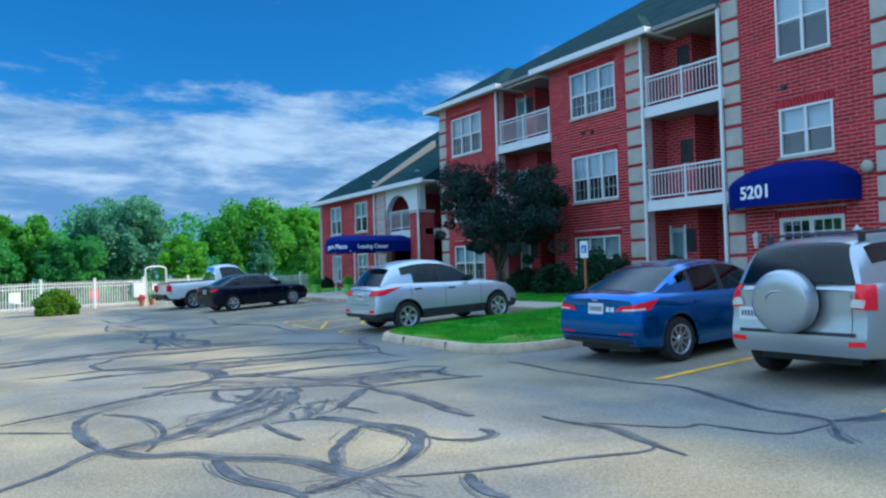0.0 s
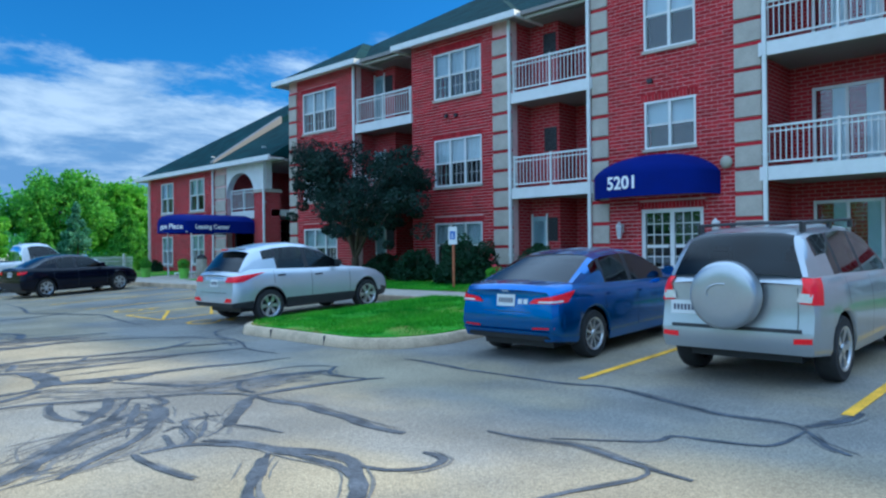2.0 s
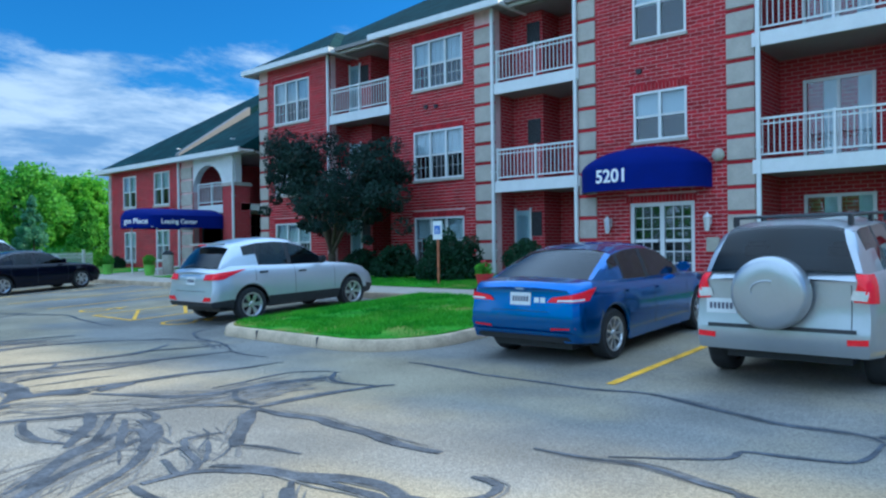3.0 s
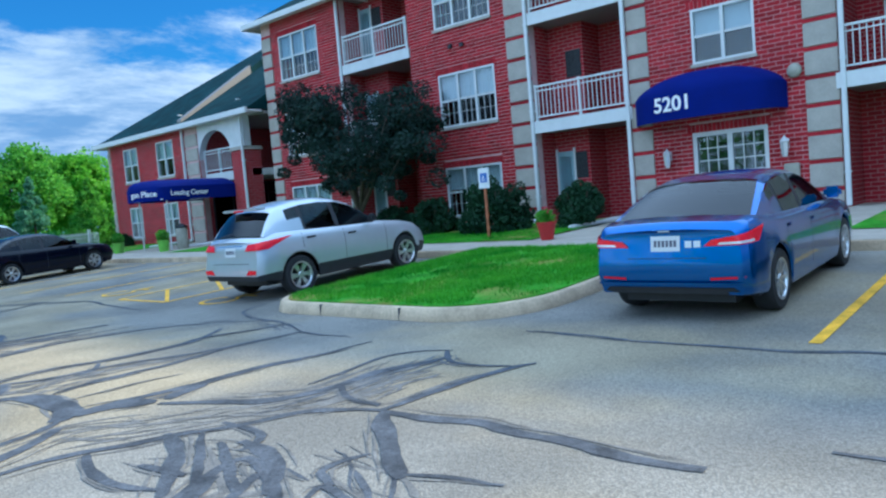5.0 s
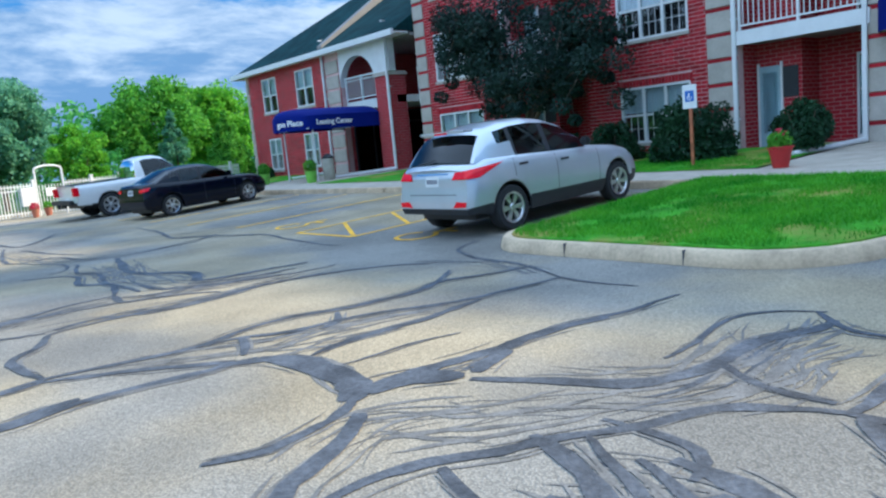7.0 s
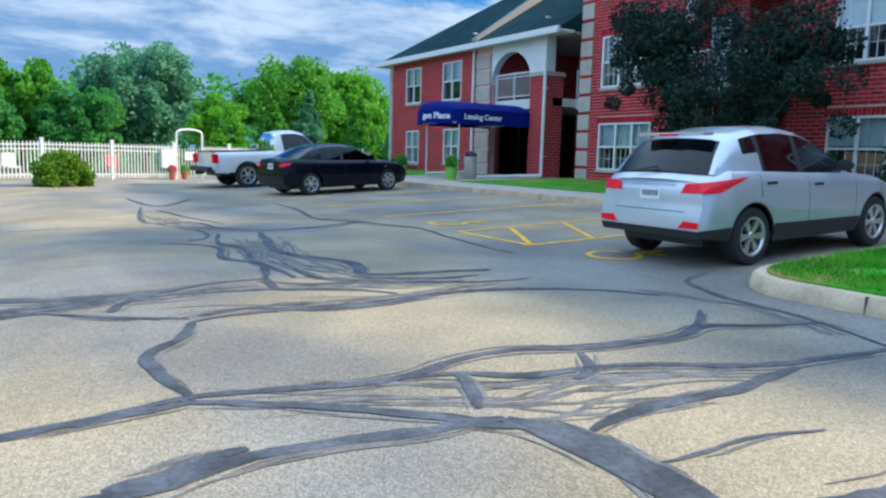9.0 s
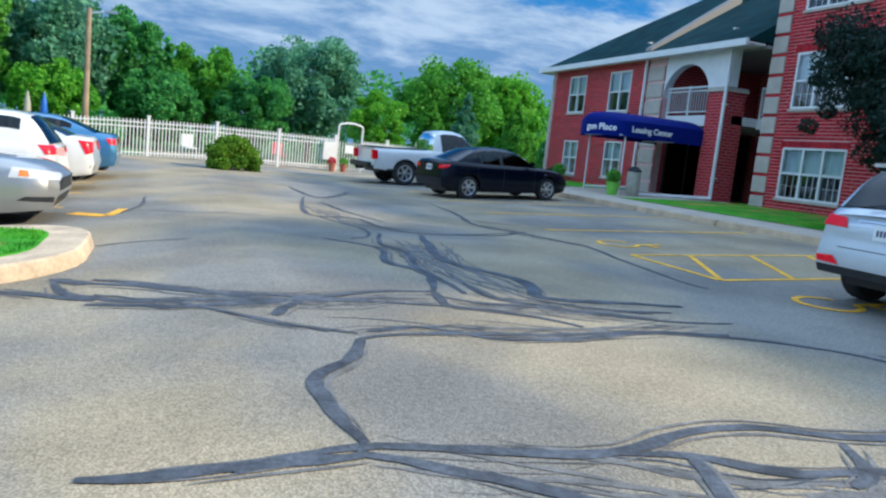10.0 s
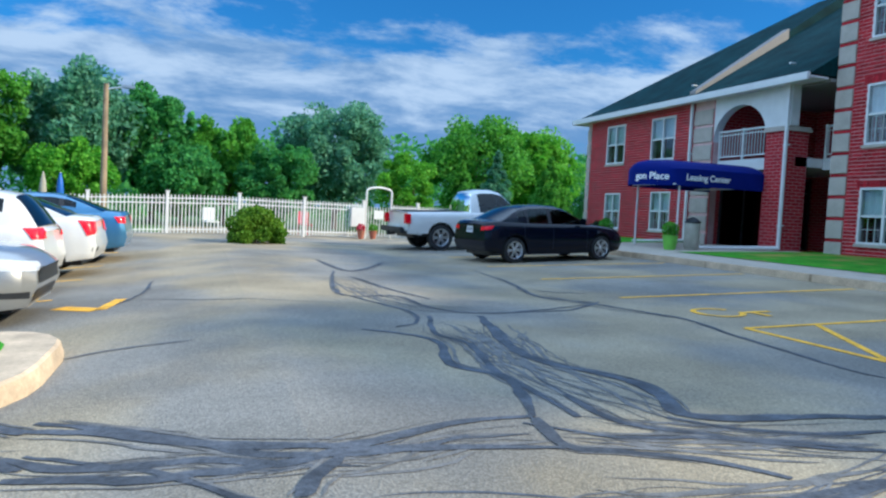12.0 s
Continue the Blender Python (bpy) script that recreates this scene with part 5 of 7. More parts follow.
bx(bm, L - 0.56, L - 0.44, 25.72, 39.3, 5.44, 5.66)
bx(bm, L - 0.43, L + 12, 39.18, 39.3, 5.44, 5.66)
bx(bm, L - 0.43, L + 0.24, 25.74, 39.17, 5.50, 5.58)
structure("trim_eave_leasing", bm, M["white"], "white gutter along the eaves", bevel=0.015)
bm = bmesh.new()
bx(bm, L + 0.26, L + 12.5, 38.5, 38.75, 0.2, 5.5)
bx(bm, L + 12.3, L + 12.5, 25.9, 38.49, 0.2, 5.5)
structure("wall_leasing_rear", bm, M["brick_tex"], "red brick end and rear walls of the leasing wing")

# all remaining bricks, one piece of real relief
me = bpy.data.meshes.new("brickwork")
me.from_pydata(BV, [], BF)
me.materials.append(M["brick"])
tagged(new("brickwork", me), "red bricks laid in running bond", "brickwork", kind="stuff")


# ---- entrance: doors, awning, lamps ----
def text_mesh(body, size, name, depth=0.004):
    cu = bpy.data.curves.new(name, "FONT")
    cu.body, cu.size, cu.extrude, cu.offset = body, size, depth, size * 0.022
    tmp = bpy.data.objects.new(name, cu)
    scene.collection.objects.link(tmp)
    me = bpy.data.meshes.new_from_object(tmp.evaluated_get(bpy.context.evaluated_depsgraph_get()))
    bpy.data.objects.remove(tmp)
    me.materials.clear()
    me.materials.append(M["letter"])
    return me


dd = new("door_1")
tagged(dd, "white framed glazed double entrance doors with grid bars", "door", kind="structure")
y0, y1, z0, z1 = door_h
bm = bmesh.new()
for a, b in ((y0, y0 + 0.10), (y1 - 0.10, y1)):
    bx(bm, F + 0.02, F + 0.14, a, b, z0, z1)
bx(bm, F + 0.02, F + 0.14, y0 + 0.10, y1 - 0.10, z1 - 0.10, z1)
bx(bm, F + 0.03, F + 0.13, (y0 + y1) / 2 - 0.06, (y0 + y1) / 2 + 0.06, z0, z1 - 0.1)
part("door_frame", bm, M["white"], dd)
for a, b in ((y0 + 0.1, (y0 + y1) / 2 - 0.06), ((y0 + y1) / 2 + 0.06, y1 - 0.1)):
    part("pane", bx(bmesh.new(), F + 0.07, F + 0.08, a, b, z0 + 0.12, z1 - 0.1), M["glass"], dd).visible_shadow = False
    bm = bmesh.new()
    for j in (1, 2):
        yy = a + (b - a) * j / 3
        bx(bm, F + 0.05, F + 0.068, yy - 0.012, yy + 0.012, z0 + 0.12, z1 - 0.1)
    for j in range(1, 6):
        zz = z0 + 0.12 + (z1 - z0 - 0.22) * j / 6
        bx(bm, F + 0.051, F + 0.067, a, b, zz - 0.012, zz + 0.012)
    part("dividing_bars", bm, M["white"], dd)
    part("push_bar", bx(bmesh.new(), F + 0.0, F + 0.045, a + 0.05, b - 0.05, z0 + 0.95, z0 + 1.03), M["white"], dd)
part("threshold", bx(bmesh.new(), F + 0.02, F + 0.2, y0 + 0.1, y1 - 0.1, z0, z0 + 0.1), M["alloy"], dd)
# dark sheet added as the shade inside the lobby
part("lobby_shade_sheet", bx(bmesh.new(), F + 1.8, F + 1.85, y0 - 1, y1 + 1, 0.2, 3.2), M["room"], dd)


def bow_awning(yc, half, z0, zs, zt, reach):
    """A domed canvas awning on a wall that faces -x: bowed front valance and a rounded crown."""
    a = thing("entrance_awning", pose(F, yc, 0), "navy blue domed canvas awning lettered 5201 over the doors", "awning")
    bm = bmesh.new()
    n, k2 = 28, 7
    rows = []
    for i in range(n + 1):
        u = -1 + 2 * i / n
        # plan: bowed front that returns to the wall at both ends
        d = reach * (1 - abs(u) ** 3.2) ** 0.5
        d = max(d, 0.02)
        top = zs + (zt - zs) * (1 - abs(u) ** 2.4) ** 0.75
        col = [(-d, z0), (-d, z0 + 0.5 * (zs - z0)), (-d, zs)]
        for j in range(1, k2 + 1):
            t = j / k2
            col.append((-d * math.cos(t * math.pi / 2) - 0.012, zs + (top - zs) * math.sin(t * math.pi / 2)))
        rows.append([bm.verts.new((x, u * half, z)) for x, z in col])
    for p, q in zip(rows, rows[1:]):
        for j in range(len(p) - 1):
            bm.faces.new((p[j], q[j], q[j + 1], p[j + 1]))
    part("canopy", bm, M["canvas"], a, smooth=50)
    bm = bmesh.new()
    lo = [(-max(reach * (1 - abs(-1 + 2 * i / n) ** 3.2) ** 0.5, 0.02) + 0.015, (-1 + 2 * i / n) * half * 0.99) for i in range(n + 1)]
    for p, q in zip(lo, lo[1:]):
        cyl(bm, (p[0], p[1], z0 + 0.01), (q[0], q[1], z0 + 0.01), 0.014, n=6)
    part("frame_tube", bm, M["grille"], a)
    me = text_mesh("5201", 0.47, "number")
    return a, me


aw, num = bow_awning(8.42, 1.78, 2.85, 3.42, 4.0, 0.95)
for v_ in num.vertices:
    # lay the figures on the bowed valance
    u_, h_, d_ = v_.co.x, v_.co.y, v_.co.z
    yy = 0.97 - u_
    v_.co = (-0.95 * (1 - abs(yy / 1.78) ** 3.2) ** 0.5 - 0.012 - d_, yy, 3.07 + h_)
n_ob = new("number", num)
n_ob.parent = aw


def wall_lantern(y, z):
    a = thing("wall_lantern", pose(F, y, z), "white metal carriage lantern on the brick", "lamp", "entrance lanterns")
    part("bracket", bx(bmesh.new(), -0.05, -0.012, -0.06, 0.06, -0.05, 0.18), M["white"], a, bevel=0.01)
    part("arm", cyl(bmesh.new(), (-0.04, 0, 0.15), (-0.16, 0, 0.24), 0.014), M["white"], a)
    part("cap", lathe(bmesh.new(), [(0.01, 0.26), (0.03, 0.22), (0.10, 0.14), (0.11, 0.12)], (-0.17, 0, 0), n=12), M["white"], a)
    part("lantern_glass", lathe(bmesh.new(), [(0.095, 0.115), (0.07, -0.16), (0.05, -0.17)], (-0.17, 0, 0), n=6), M["lamp_clear"], a)
    part("finial", lathe(bmesh.new(), [(0.05, -0.17), (0.06, -0.19), (0.015, -0.23)], (-0.17, 0, 0), n=10), M["white"], a)


wall_lantern(9.45, 1.98)
wall_lantern(6.72, 1.98)
g = thing("round_wall_lamp", pose(F, 6.46, 3.62), "round beige lamp on the brick wall", "lamp")
part("globe", lathe(bmesh.new(), [(0.05, 0.0), (0.14, -0.03), (0.16, -0.09), (0.12, -0.15), (0.02, -0.17)], axis="y", n=16), M["siding"], g, smooth=60)
g.matrix_basis = pose(F - 0.012, 6.46, 3.62, 0, 0, -90)
g = thing("mail_box", pose(F, 6.62, 1.25), "beige notice box on the brick wall", "box")
part("box", bx(bmesh.new(), -0.10, -0.012, -0.16, 0.16, 0, 0.36), M["siding"], g, bevel=0.01)
for y, z in ((8.55, 5.95), (15.75, 6.02), (16.2, 6.05)):
    g = thing("wall_vent", pose(F - 0.012, y, z), "small dark dryer vent on the brick", "vent", "dryer vents")
    part("hood", bx(bmesh.new(), -0.07, 0, -0.08, 0.08, 0, 0.12), M["grille"], g, bevel=0.015)


# long canopy before the leasing entrance
def leasing_canopy():
    c = thing("leasing_canopy", pose(0, 0, 0), "long navy blue barrel canvas canopy with white lettering", "awning")
    y0, y1, z0, zs, zt, xe, xw = 27.62, 30.10, 2.34, 2.86, 3.18, L - 0.08, 15.1
    yc, hw = (y0 + y1) / 2, (y1 - y0) / 2
    bm = bmesh.new()
    rows = []
    # stations: straight barrel, then a rounded front
    st = [(xe, 1.0)] + [(xe - (xe - xw) * k / 8, 1.0) for k in range(1, 9)] + [(xw - hw * math.sin(radians(a)), math.cos(radians(a))) for a in (12, 24, 36, 48, 60, 70, 78, 84, 88)]
    for x, s in st:
        col = []
        for k in range(17):
            t = -1 + 2 * k / 16
            yy = yc + t * hw * s
            zz = zs - 0.30 * (1 - s ** 0.35) + (zt - zs) * s ** 0.25 * max(0.0, math.cos(t * math.pi / 2)) ** 0.7
            col.append((x, yy, zz))
        col = [(x, yc - hw * s, z0)] + col + [(x, yc + hw * s, z0)]
        rows.append([bm.verts.new(p) for p in col])
    for p, q in zip(rows, rows[1:]):
        for j in range(len(p) - 1):
            bm.faces.new((p[j], q[j], q[j + 1], p[j + 1]))
    bm.faces.new(rows[-1])
    part("canopy", bm, M["canvas"], c, smooth=45)
    for x, y in ((14.72, 27.78), (14.72, 29.95)):
        part("post", cyl(bmesh.new(), (x, y, walk_z(x) - 0.02), (x, y, 2.40), 0.03), M["white"], c)
    for x in (14.5, 17.0):
        part("crossbar", cyl(bmesh.new(), (x, y0 + 0.04, z0 + 0.05), (x, y1 - 0.04, z0 + 0.05), 0.02), M["white"], c)
    me = text_mesh("Leasing Center", 0.26, "lettering")
    o = new("lettering", me)
    o.parent = c
    o.matrix_basis = pose(14.82, y0 - 0.008, 2.52, 90, 0, 0)
    me = text_mesh("gon Place", 0.29, "lettering")
    for v_ in me.vertices:
        # bend the words round the rounded end
        ang_ = radians(184) + v_.co.x / 1.25
        rr_ = hw + 0.012 + v_.co.z
        v_.co = (xw + rr_ * math.cos(ang_), yc + rr_ * math.sin(ang_), 2.52 + v_.co.y)
    o = new("lettering", me)
    o.parent = c
    return c


leasing_canopy()


# ---- vehicles ----
from mathutils.bvhtree import BVHTree


def wheel_meshes(r, w, style):
    bm = bmesh.new()
    lathe(bm, [(r * 0.66, -w / 2), (r * 0.93, -w / 2), (r * 0.99, -w * 0.38), (r, -w * 0.2), (r, w * 0.2), (r * 0.99, w * 0.38), (r * 0.93, w / 2), (r * 0.66, w / 2), (r * 0.66, -w / 2)], axis="y", n=36, caps=False)
    tyre = finish(bm, "tyre", M["tyre"], smooth=40)
    bm = bmesh.new()
    ro = r * 0.68
    lathe(bm, [(ro * 0.90, -w * 0.49), (ro, -w * 0.52), (ro, -w * 0.30), (ro * 0.93, -w * 0.10), (ro * 0.88, -w * 0.12), (ro * 0.86, -w * 0.42), (ro * 0.90, -w * 0.49)], axis="y", n=36, caps=False)
    n = style
    for k in range(n):
        a = 2 * math.pi * k / n
        for da in ((-0.13, 0.13) if n < 7 else (0.0,)):
            u = Vector((math.cos(a + da), 0, math.sin(a + da)))
            t = Vector((-math.sin(a + da), 0, math.cos(a + da)))
            pts = []
            for rr, hw_, yy in ((0.16 * ro, 0.075 * ro, -w * 0.40), (0.90 * ro, 0.085 * ro, -w * 0.46)):
                for s in (-1, 1):
                    for dy in (0, 0.035):
                        pts.append(u * rr + t * hw_ * s + Vector((0, yy + dy, 0)))
            v = [bm.verts.new(p) for p in pts]
            for f in ((0, 1, 3, 2), (4, 6, 7, 5), (0, 4, 5, 1), (2, 3, 7, 6), (0, 2, 6, 4), (1, 5, 7, 3)):
                bm.faces.new([v[j] for j in f])
    lathe(bm, [(ro * 0.20, -w * 0.47), (ro * 0.24, -w * 0.43), (ro * 0.24, -w * 0.2)], axis="y", n=16)
    rim = finish(bm, "rim", M["alloy"], smooth=35)
    bm = bmesh.new()
    lathe(bm, [(ro * 0.9, -w * 0.10), (ro * 0.9, w * 0.4)], axis="y", n=24)
    hub = finish(bm, "wheel", M["blackplastic"])
    return hub, tyre, rim


def car(name, m, label, L_, W, zb, r, xr, xf, deck, roof, roof_x, side_x, pillars, paint_mat, clad=0.0, spokes=5, taper=(0.86, 0.80), tail=None, rear_prof=((0.3, 0.07), (0.5, 0.0), (0.75, 0.04), (1.05, 0.10)), category="car", doors=(), plate=None, bump_black=0.0):
    c = thing(name, m, label, category, "parked cars")
    dx, dz = zip(*deck)
    gx, gz = zip(*roof)
    R = r + 0.055

    def half(x):
        return W * float(np.interp(x, (0, 0.10, 0.45, 0.9, L_ - 1.0, L_ - 0.35, L_ - 0.1, L_), (taper[0], 0.94, 0.985, 1, 1, 0.955, 0.88, taper[1])))

    def bottom(x):
        z = float(np.interp(x, (0, 0.5, 1.0, L_ - 0.8, L_), (zb + 0.10, zb + 0.06, zb, zb, zb + 0.04)))
        for a in (xr, xf):
            if abs(x - a) < R:
                z = max(z, r * 0.98 + math.sqrt(max(R * R - (x - a) ** 2, 0)))
        return z

    zp, xp = zip(*rear_prof)

    def place(x, y, z):
        ox = 0.0
        if x < 0.6:
            ox = (1 - x / 0.6) * float(np.interp(z, zp, xp))
        elif x > L_ - 0.6:
            ox = -(1 - (L_ - x) / 0.6) * float(np.interp(z, (0.25, 0.45, 0.6, 0.9), (0.10, 0.0, 0.02, 0.12)))
        # bow of the ends across the width
        e = (y / W) ** 2
        if x < 0.5:
            ox += 0.10 * e * (1 - x / 0.5)
        elif x > L_ - 0.8:
            ox -= 0.20 * e * (1 - (L_ - x) / 0.8)
        return Vector((x + ox, y, z))

    def section(x):
        w, b, t = half(x), bottom(x), float(np.interp(x, dx, dz))
        full = t - zb
        lo = lambda f: max(b, zb + f * full)
        pts = [(0.955, b), (0.985, max(b + 0.012, lo(0.14))), (0.99, max(b + 0.024, lo(0.26))), (1.0, max(b + 0.036, lo(0.42))), (0.998, max(b + 0.048, lo(0.60))), (0.985, max(b + 0.06, lo(0.74))), (0.965, max(b + 0.075, lo(0.86))), (0.925, max(b + 0.09, lo(0.955)))]
        out = [(w * f, z) for f, z in pts] + [(w * 0.87, t), (w * 0.6, t + 0.018), (w * 0.3, t + 0.03), (0, t + 0.034)]
        return out

    xs = sorted({round(v, 4) for v in [*np.linspace(0, L_, 64), *[a + R * math.cos(k * math.pi / 14) for a in (xr, xf) for k in range(15)], 0.03, 0.07, L_ - 0.03, L_ - 0.08]})
    shells = {"body": bmesh.new(), "lower_cladding": bmesh.new()}
    hitb = bmesh.new()

    def emit(bmd, key, quad):
        bm_ = bmd[key]
        bm_.faces.new([bm_.verts.new(p) for p in quad])

    cols = []
    for x in xs:
        s = section(x)
        ring = [place(x, y, z) for y, z in s] + [place(x, -y, z) for y, z in s[-2::-1]]
        cols.append(ring)
    nb = len(cols[0])
    for (xa_, A), (xb_, B) in zip(zip(xs, cols), zip(xs[1:], cols[1:])):
        for j in range(nb - 1):
            quad = (A[j], B[j], B[j + 1], A[j + 1])
            zc = sum(p.z for p in quad) / 4
            near_arch = any(abs((xa_ + xb_) / 2 - a) < R + 0.05 and zc < r + R + 0.06 for a in (xr, xf))
            low = clad and (zc < clad or (near_arch and (j < 1 or j > nb - 3)))
            emit(shells, "lower_cladding" if low else "body", quad)
            hitb.faces.new([hitb.verts.new(p) for p in quad])
    for ring, key in ((cols[0], 0), (cols[-1], 1)):
        # end caps in strips, split at the bumper
        for j in range(nb // 2):
            quad = (ring[j], ring[j + 1], ring[nb - 2 - j], ring[nb - 1 - j])
            zc = sum(p.z for p in quad) / 4
            k2 = "lower_cladding" if (clad and zc < clad) or (bump_black and zc < bump_black and key == 0) else "body"
            if (quad[1] - quad[2]).length < 1e-5:
                quad = quad[:2] + quad[3:]
            emit(shells, k2, quad)
            hitb.faces.new([hitb.verts.new(p) for p in quad])
    for key, bm_ in shells.items():
        if bm_.faces:
            bmesh.ops.remove_doubles(bm_, verts=bm_.verts, dist=0.0004)
            part(key, bm_, paint_mat if key == "body" else M["blackplastic"], c, "" if key == "body" else "black plastic lower trim", smooth=38)
        else:
            bm_.free()
    tree = BVHTree.FromBMesh(hitb)

    # greenhouse
    gs = sorted({round(v, 4) for v in [*np.linspace(gx[0], gx[-1], 46), roof_x[0], roof_x[1], side_x[0], side_x[1], *[p + s * 0.05 for p in pillars for s in (-1, 1)]]})
    gl = {"greenhouse_frame": bmesh.new(), **{"pillar_trim_%d" % k: bmesh.new() for k in range(2 * len(pillars))}, **{"side_glass_%d" % k: bmesh.new() for k in range(2 * (len(pillars) + 1))}, "windshield": bmesh.new(), "rear_window": bmesh.new()}

    def gsec(x):
        w, t = half(x) * 0.885, float(np.interp(x, dx, dz)) - 0.012
        top = max(float(np.interp(x, gx, gz)), t + 0.004)
        d = top - t
        tw = w - 0.40 * d
        rows = [(w, t), (w - 0.16 * d, t + 0.45 * d), (w - 0.33 * d, t + 0.86 * d), (tw - 0.05, t + 0.965 * d), (tw * 0.72, t + 1.0 * d + 0.012), (tw * 0.36, t + d + 0.026), (0, t + d + 0.030)]
        ring = [Vector((x, y, z)) for y, z in rows] + [Vector((x, -y, z)) for y, z in rows[-2::-1]]
        f = (x - gx[0]) / (gx[-1] - gx[0])
        for p in ring:
            e = (p.y / w) ** 2
            p.x += (0.10 * e * max(0, 1 - f * 2.5)) - 0.16 * e * max(0, (f - 0.6) * 2.5)
        return ring

    gr = [gsec(x) for x in gs]
    n2 = len(gr[0])
    for (xa_, A), (xb_, B) in zip(zip(gs, gr), zip(gs[1:], gr[1:])):
        xm = (xa_ + xb_) / 2
        for j in range(n2 - 1):
            jj = j if j < n2 // 2 else n2 - 2 - j
            if jj == 0 and side_x[0] < xm < side_x[0] + 0.32 and category != "pickup":
                # the belt line rises into the rear quarter
                key = "greenhouse_frame"
            elif jj <= 1:
                key = "side_glass_%d" % (2 * sum(xm > p for p in pillars) + (j >= n2 // 2)) if side_x[0] < xm < side_x[1] and not any(abs(xm - p) < 0.05 for p in pillars) else ("pillar_trim_%d" % (2 * min(range(len(pillars)), key=lambda i: abs(pillars[i] - xm)) + (j >= n2 // 2)) if side_x[0] < xm < side_x[1] else "greenhouse_frame")
            elif jj == 2:
                key = "greenhouse_frame"
            else:
                key = "greenhouse_frame" if roof_x[0] < xm < roof_x[1] else ("rear_window" if xm < roof_x[0] else "windshield")
            emit(gl, key, (A[j], B[j], B[j + 1], A[j + 1]))
    for key, bm_ in gl.items():
        if not bm_.faces:
            bm_.free()
            continue
        bmesh.ops.remove_doubles(bm_, verts=bm_.verts, dist=0.0004)
        part(key.rstrip("_0123456789"), bm_, paint_mat if key == "greenhouse_frame" else (M["blackplastic"] if key.startswith("pillar") else M["carglass"]), c, "" if key[0] in "gp" else "tinted glass", smooth=50)
    # dark belt trim, seats and floor
    bm = bmesh.new()
    bx(bm, 0.35, L_ - 0.35, -W + 0.30, W - 0.30, zb - 0.02, 0.72)
    bx(bm, 0.5, L_ - 0.6, -W + 0.12, W - 0.12, zb + 0.02, zb + 0.10)
    part("underbody", bm, M["blackplastic"], c)
    mid = (gx[0] + gx[-1]) / 2
    for sx in ((mid - 0.55, mid + 0.35) if category != "pickup" else (mid,)):
        for sy in (-0.38, 0.38):
            bm = bmesh.new()
            bx(bm, sx - 0.12, sx + 0.02, sy - 0.24, sy + 0.24, 0.7, 1.12)
            bx(bm, sx - 0.10, sx, sy - 0.12, sy + 0.12, 1.14, 1.30)
            part("seat", bm, M["interior"], c, bevel=0.04)

    # wheels
    hub, tyre, rim = wheel_meshes(r, 0.22, spokes)
    for ax in (xr, xf):
        for s in (-1, 1):
            wob = share("wheel", hub, c, pose(ax, s * (W - 0.135), r, 0, 0, 0 if s < 0 else 180))
            share("tyre", tyre, wob, Matrix())
            share("rim", rim, wob, Matrix())

    def patch(pname, quad, way, material, off=0.006, lab="", n=10, k=5, parent=None):
        """Lay a four-cornered panel on the body by casting it along a direction."""
        way = Vector(way).normalized()
        bm_ = bmesh.new()
        g_ = []
        a, b, c_, d_ = (Vector(p) for p in quad)
        for i in range(n + 1):
            row = []
            for j in range(k + 1):
                u, v = i / n, j / k
                p = (a * (1 - u) + b * u) * (1 - v) + (d_ * (1 - u) + c_ * u) * v
                hit = tree.ray_cast(p, way)
                row.append(bm_.verts.new(hit[0] - way * off) if hit[0] is not None else None)
            g_.append(row)
        for i in range(n):
            for j in range(k):
                quad_ = (g_[i][j], g_[i + 1][j], g_[i + 1][j + 1], g_[i][j + 1])
                if all(q is not None for q in quad_) and max((p.co - q.co).length for p in quad_ for q in quad_) < 0.5:
                    bm_.faces.new(quad_)
        return part(pname, bm_, material, parent or c, lab, smooth=60)

    # tail lamps wrap round the corner
    if tail:
        for s in (-1, 1):
            (yi0, zi0), (yo0, zo0), (yo1, zo1), (yi1, zi1) = tail[:4]
            way = Vector((1, -s * tail[4], 0))
            pts = []
            for yy, zz in ((yi0, zi0), (yo0, zo0), (yo1, zo1), (yi1, zi1)):
                pts.append(Vector((0.15, s * yy, zz)) - way.normalized() * 0.9)
            patch("tail_lamp", pts, way, M["lamp_red"], 0.020, "glossy red tail lamp", n=26, k=8)
    for s in (-1, 1):
        for dxx in doors:
            patch("door_gap", [(dxx - 0.005, s * 1.6, zb + 0.12), (dxx + 0.005, s * 1.6, zb + 0.12), (dxx + 0.03, s * 1.6, float(np.interp(dxx, dx, dz)) - 0.05), (dxx + 0.02, s * 1.6, float(np.interp(dxx, dx, dz)) - 0.05)], (0, -s, 0), M["blackplastic"], 0.002, n=1, k=8)
        for dxx in doors[:-1]:
            zz = float(np.interp(dxx, dx, dz)) - 0.17
            patch("door_handle", [(dxx + 0.10, s * 1.6, zz), (dxx + 0.30, s * 1.6, zz), (dxx + 0.30, s * 1.6, zz + 0.035), (dxx + 0.10, s * 1.6, zz + 0.035)], (0, -s, 0), M["blackplastic"] if clad or category == "pickup" else paint_mat, 0.022, n=4, k=2)
        # door mirror
        mx = gx[-1] - 0.50
        bm = bmesh.new()
        zz = float(np.interp(mx, dx, dz))
        bx(bm, mx, mx + 0.12, s * (W * 0.90), s * (W * 0.90 + 0.20), zz + 0.02, zz + 0.16)
        part("door_mirror", bm, paint_mat if not clad else M["blackplastic"], c, bevel=0.035)
    if plate:
        py, pz = plate
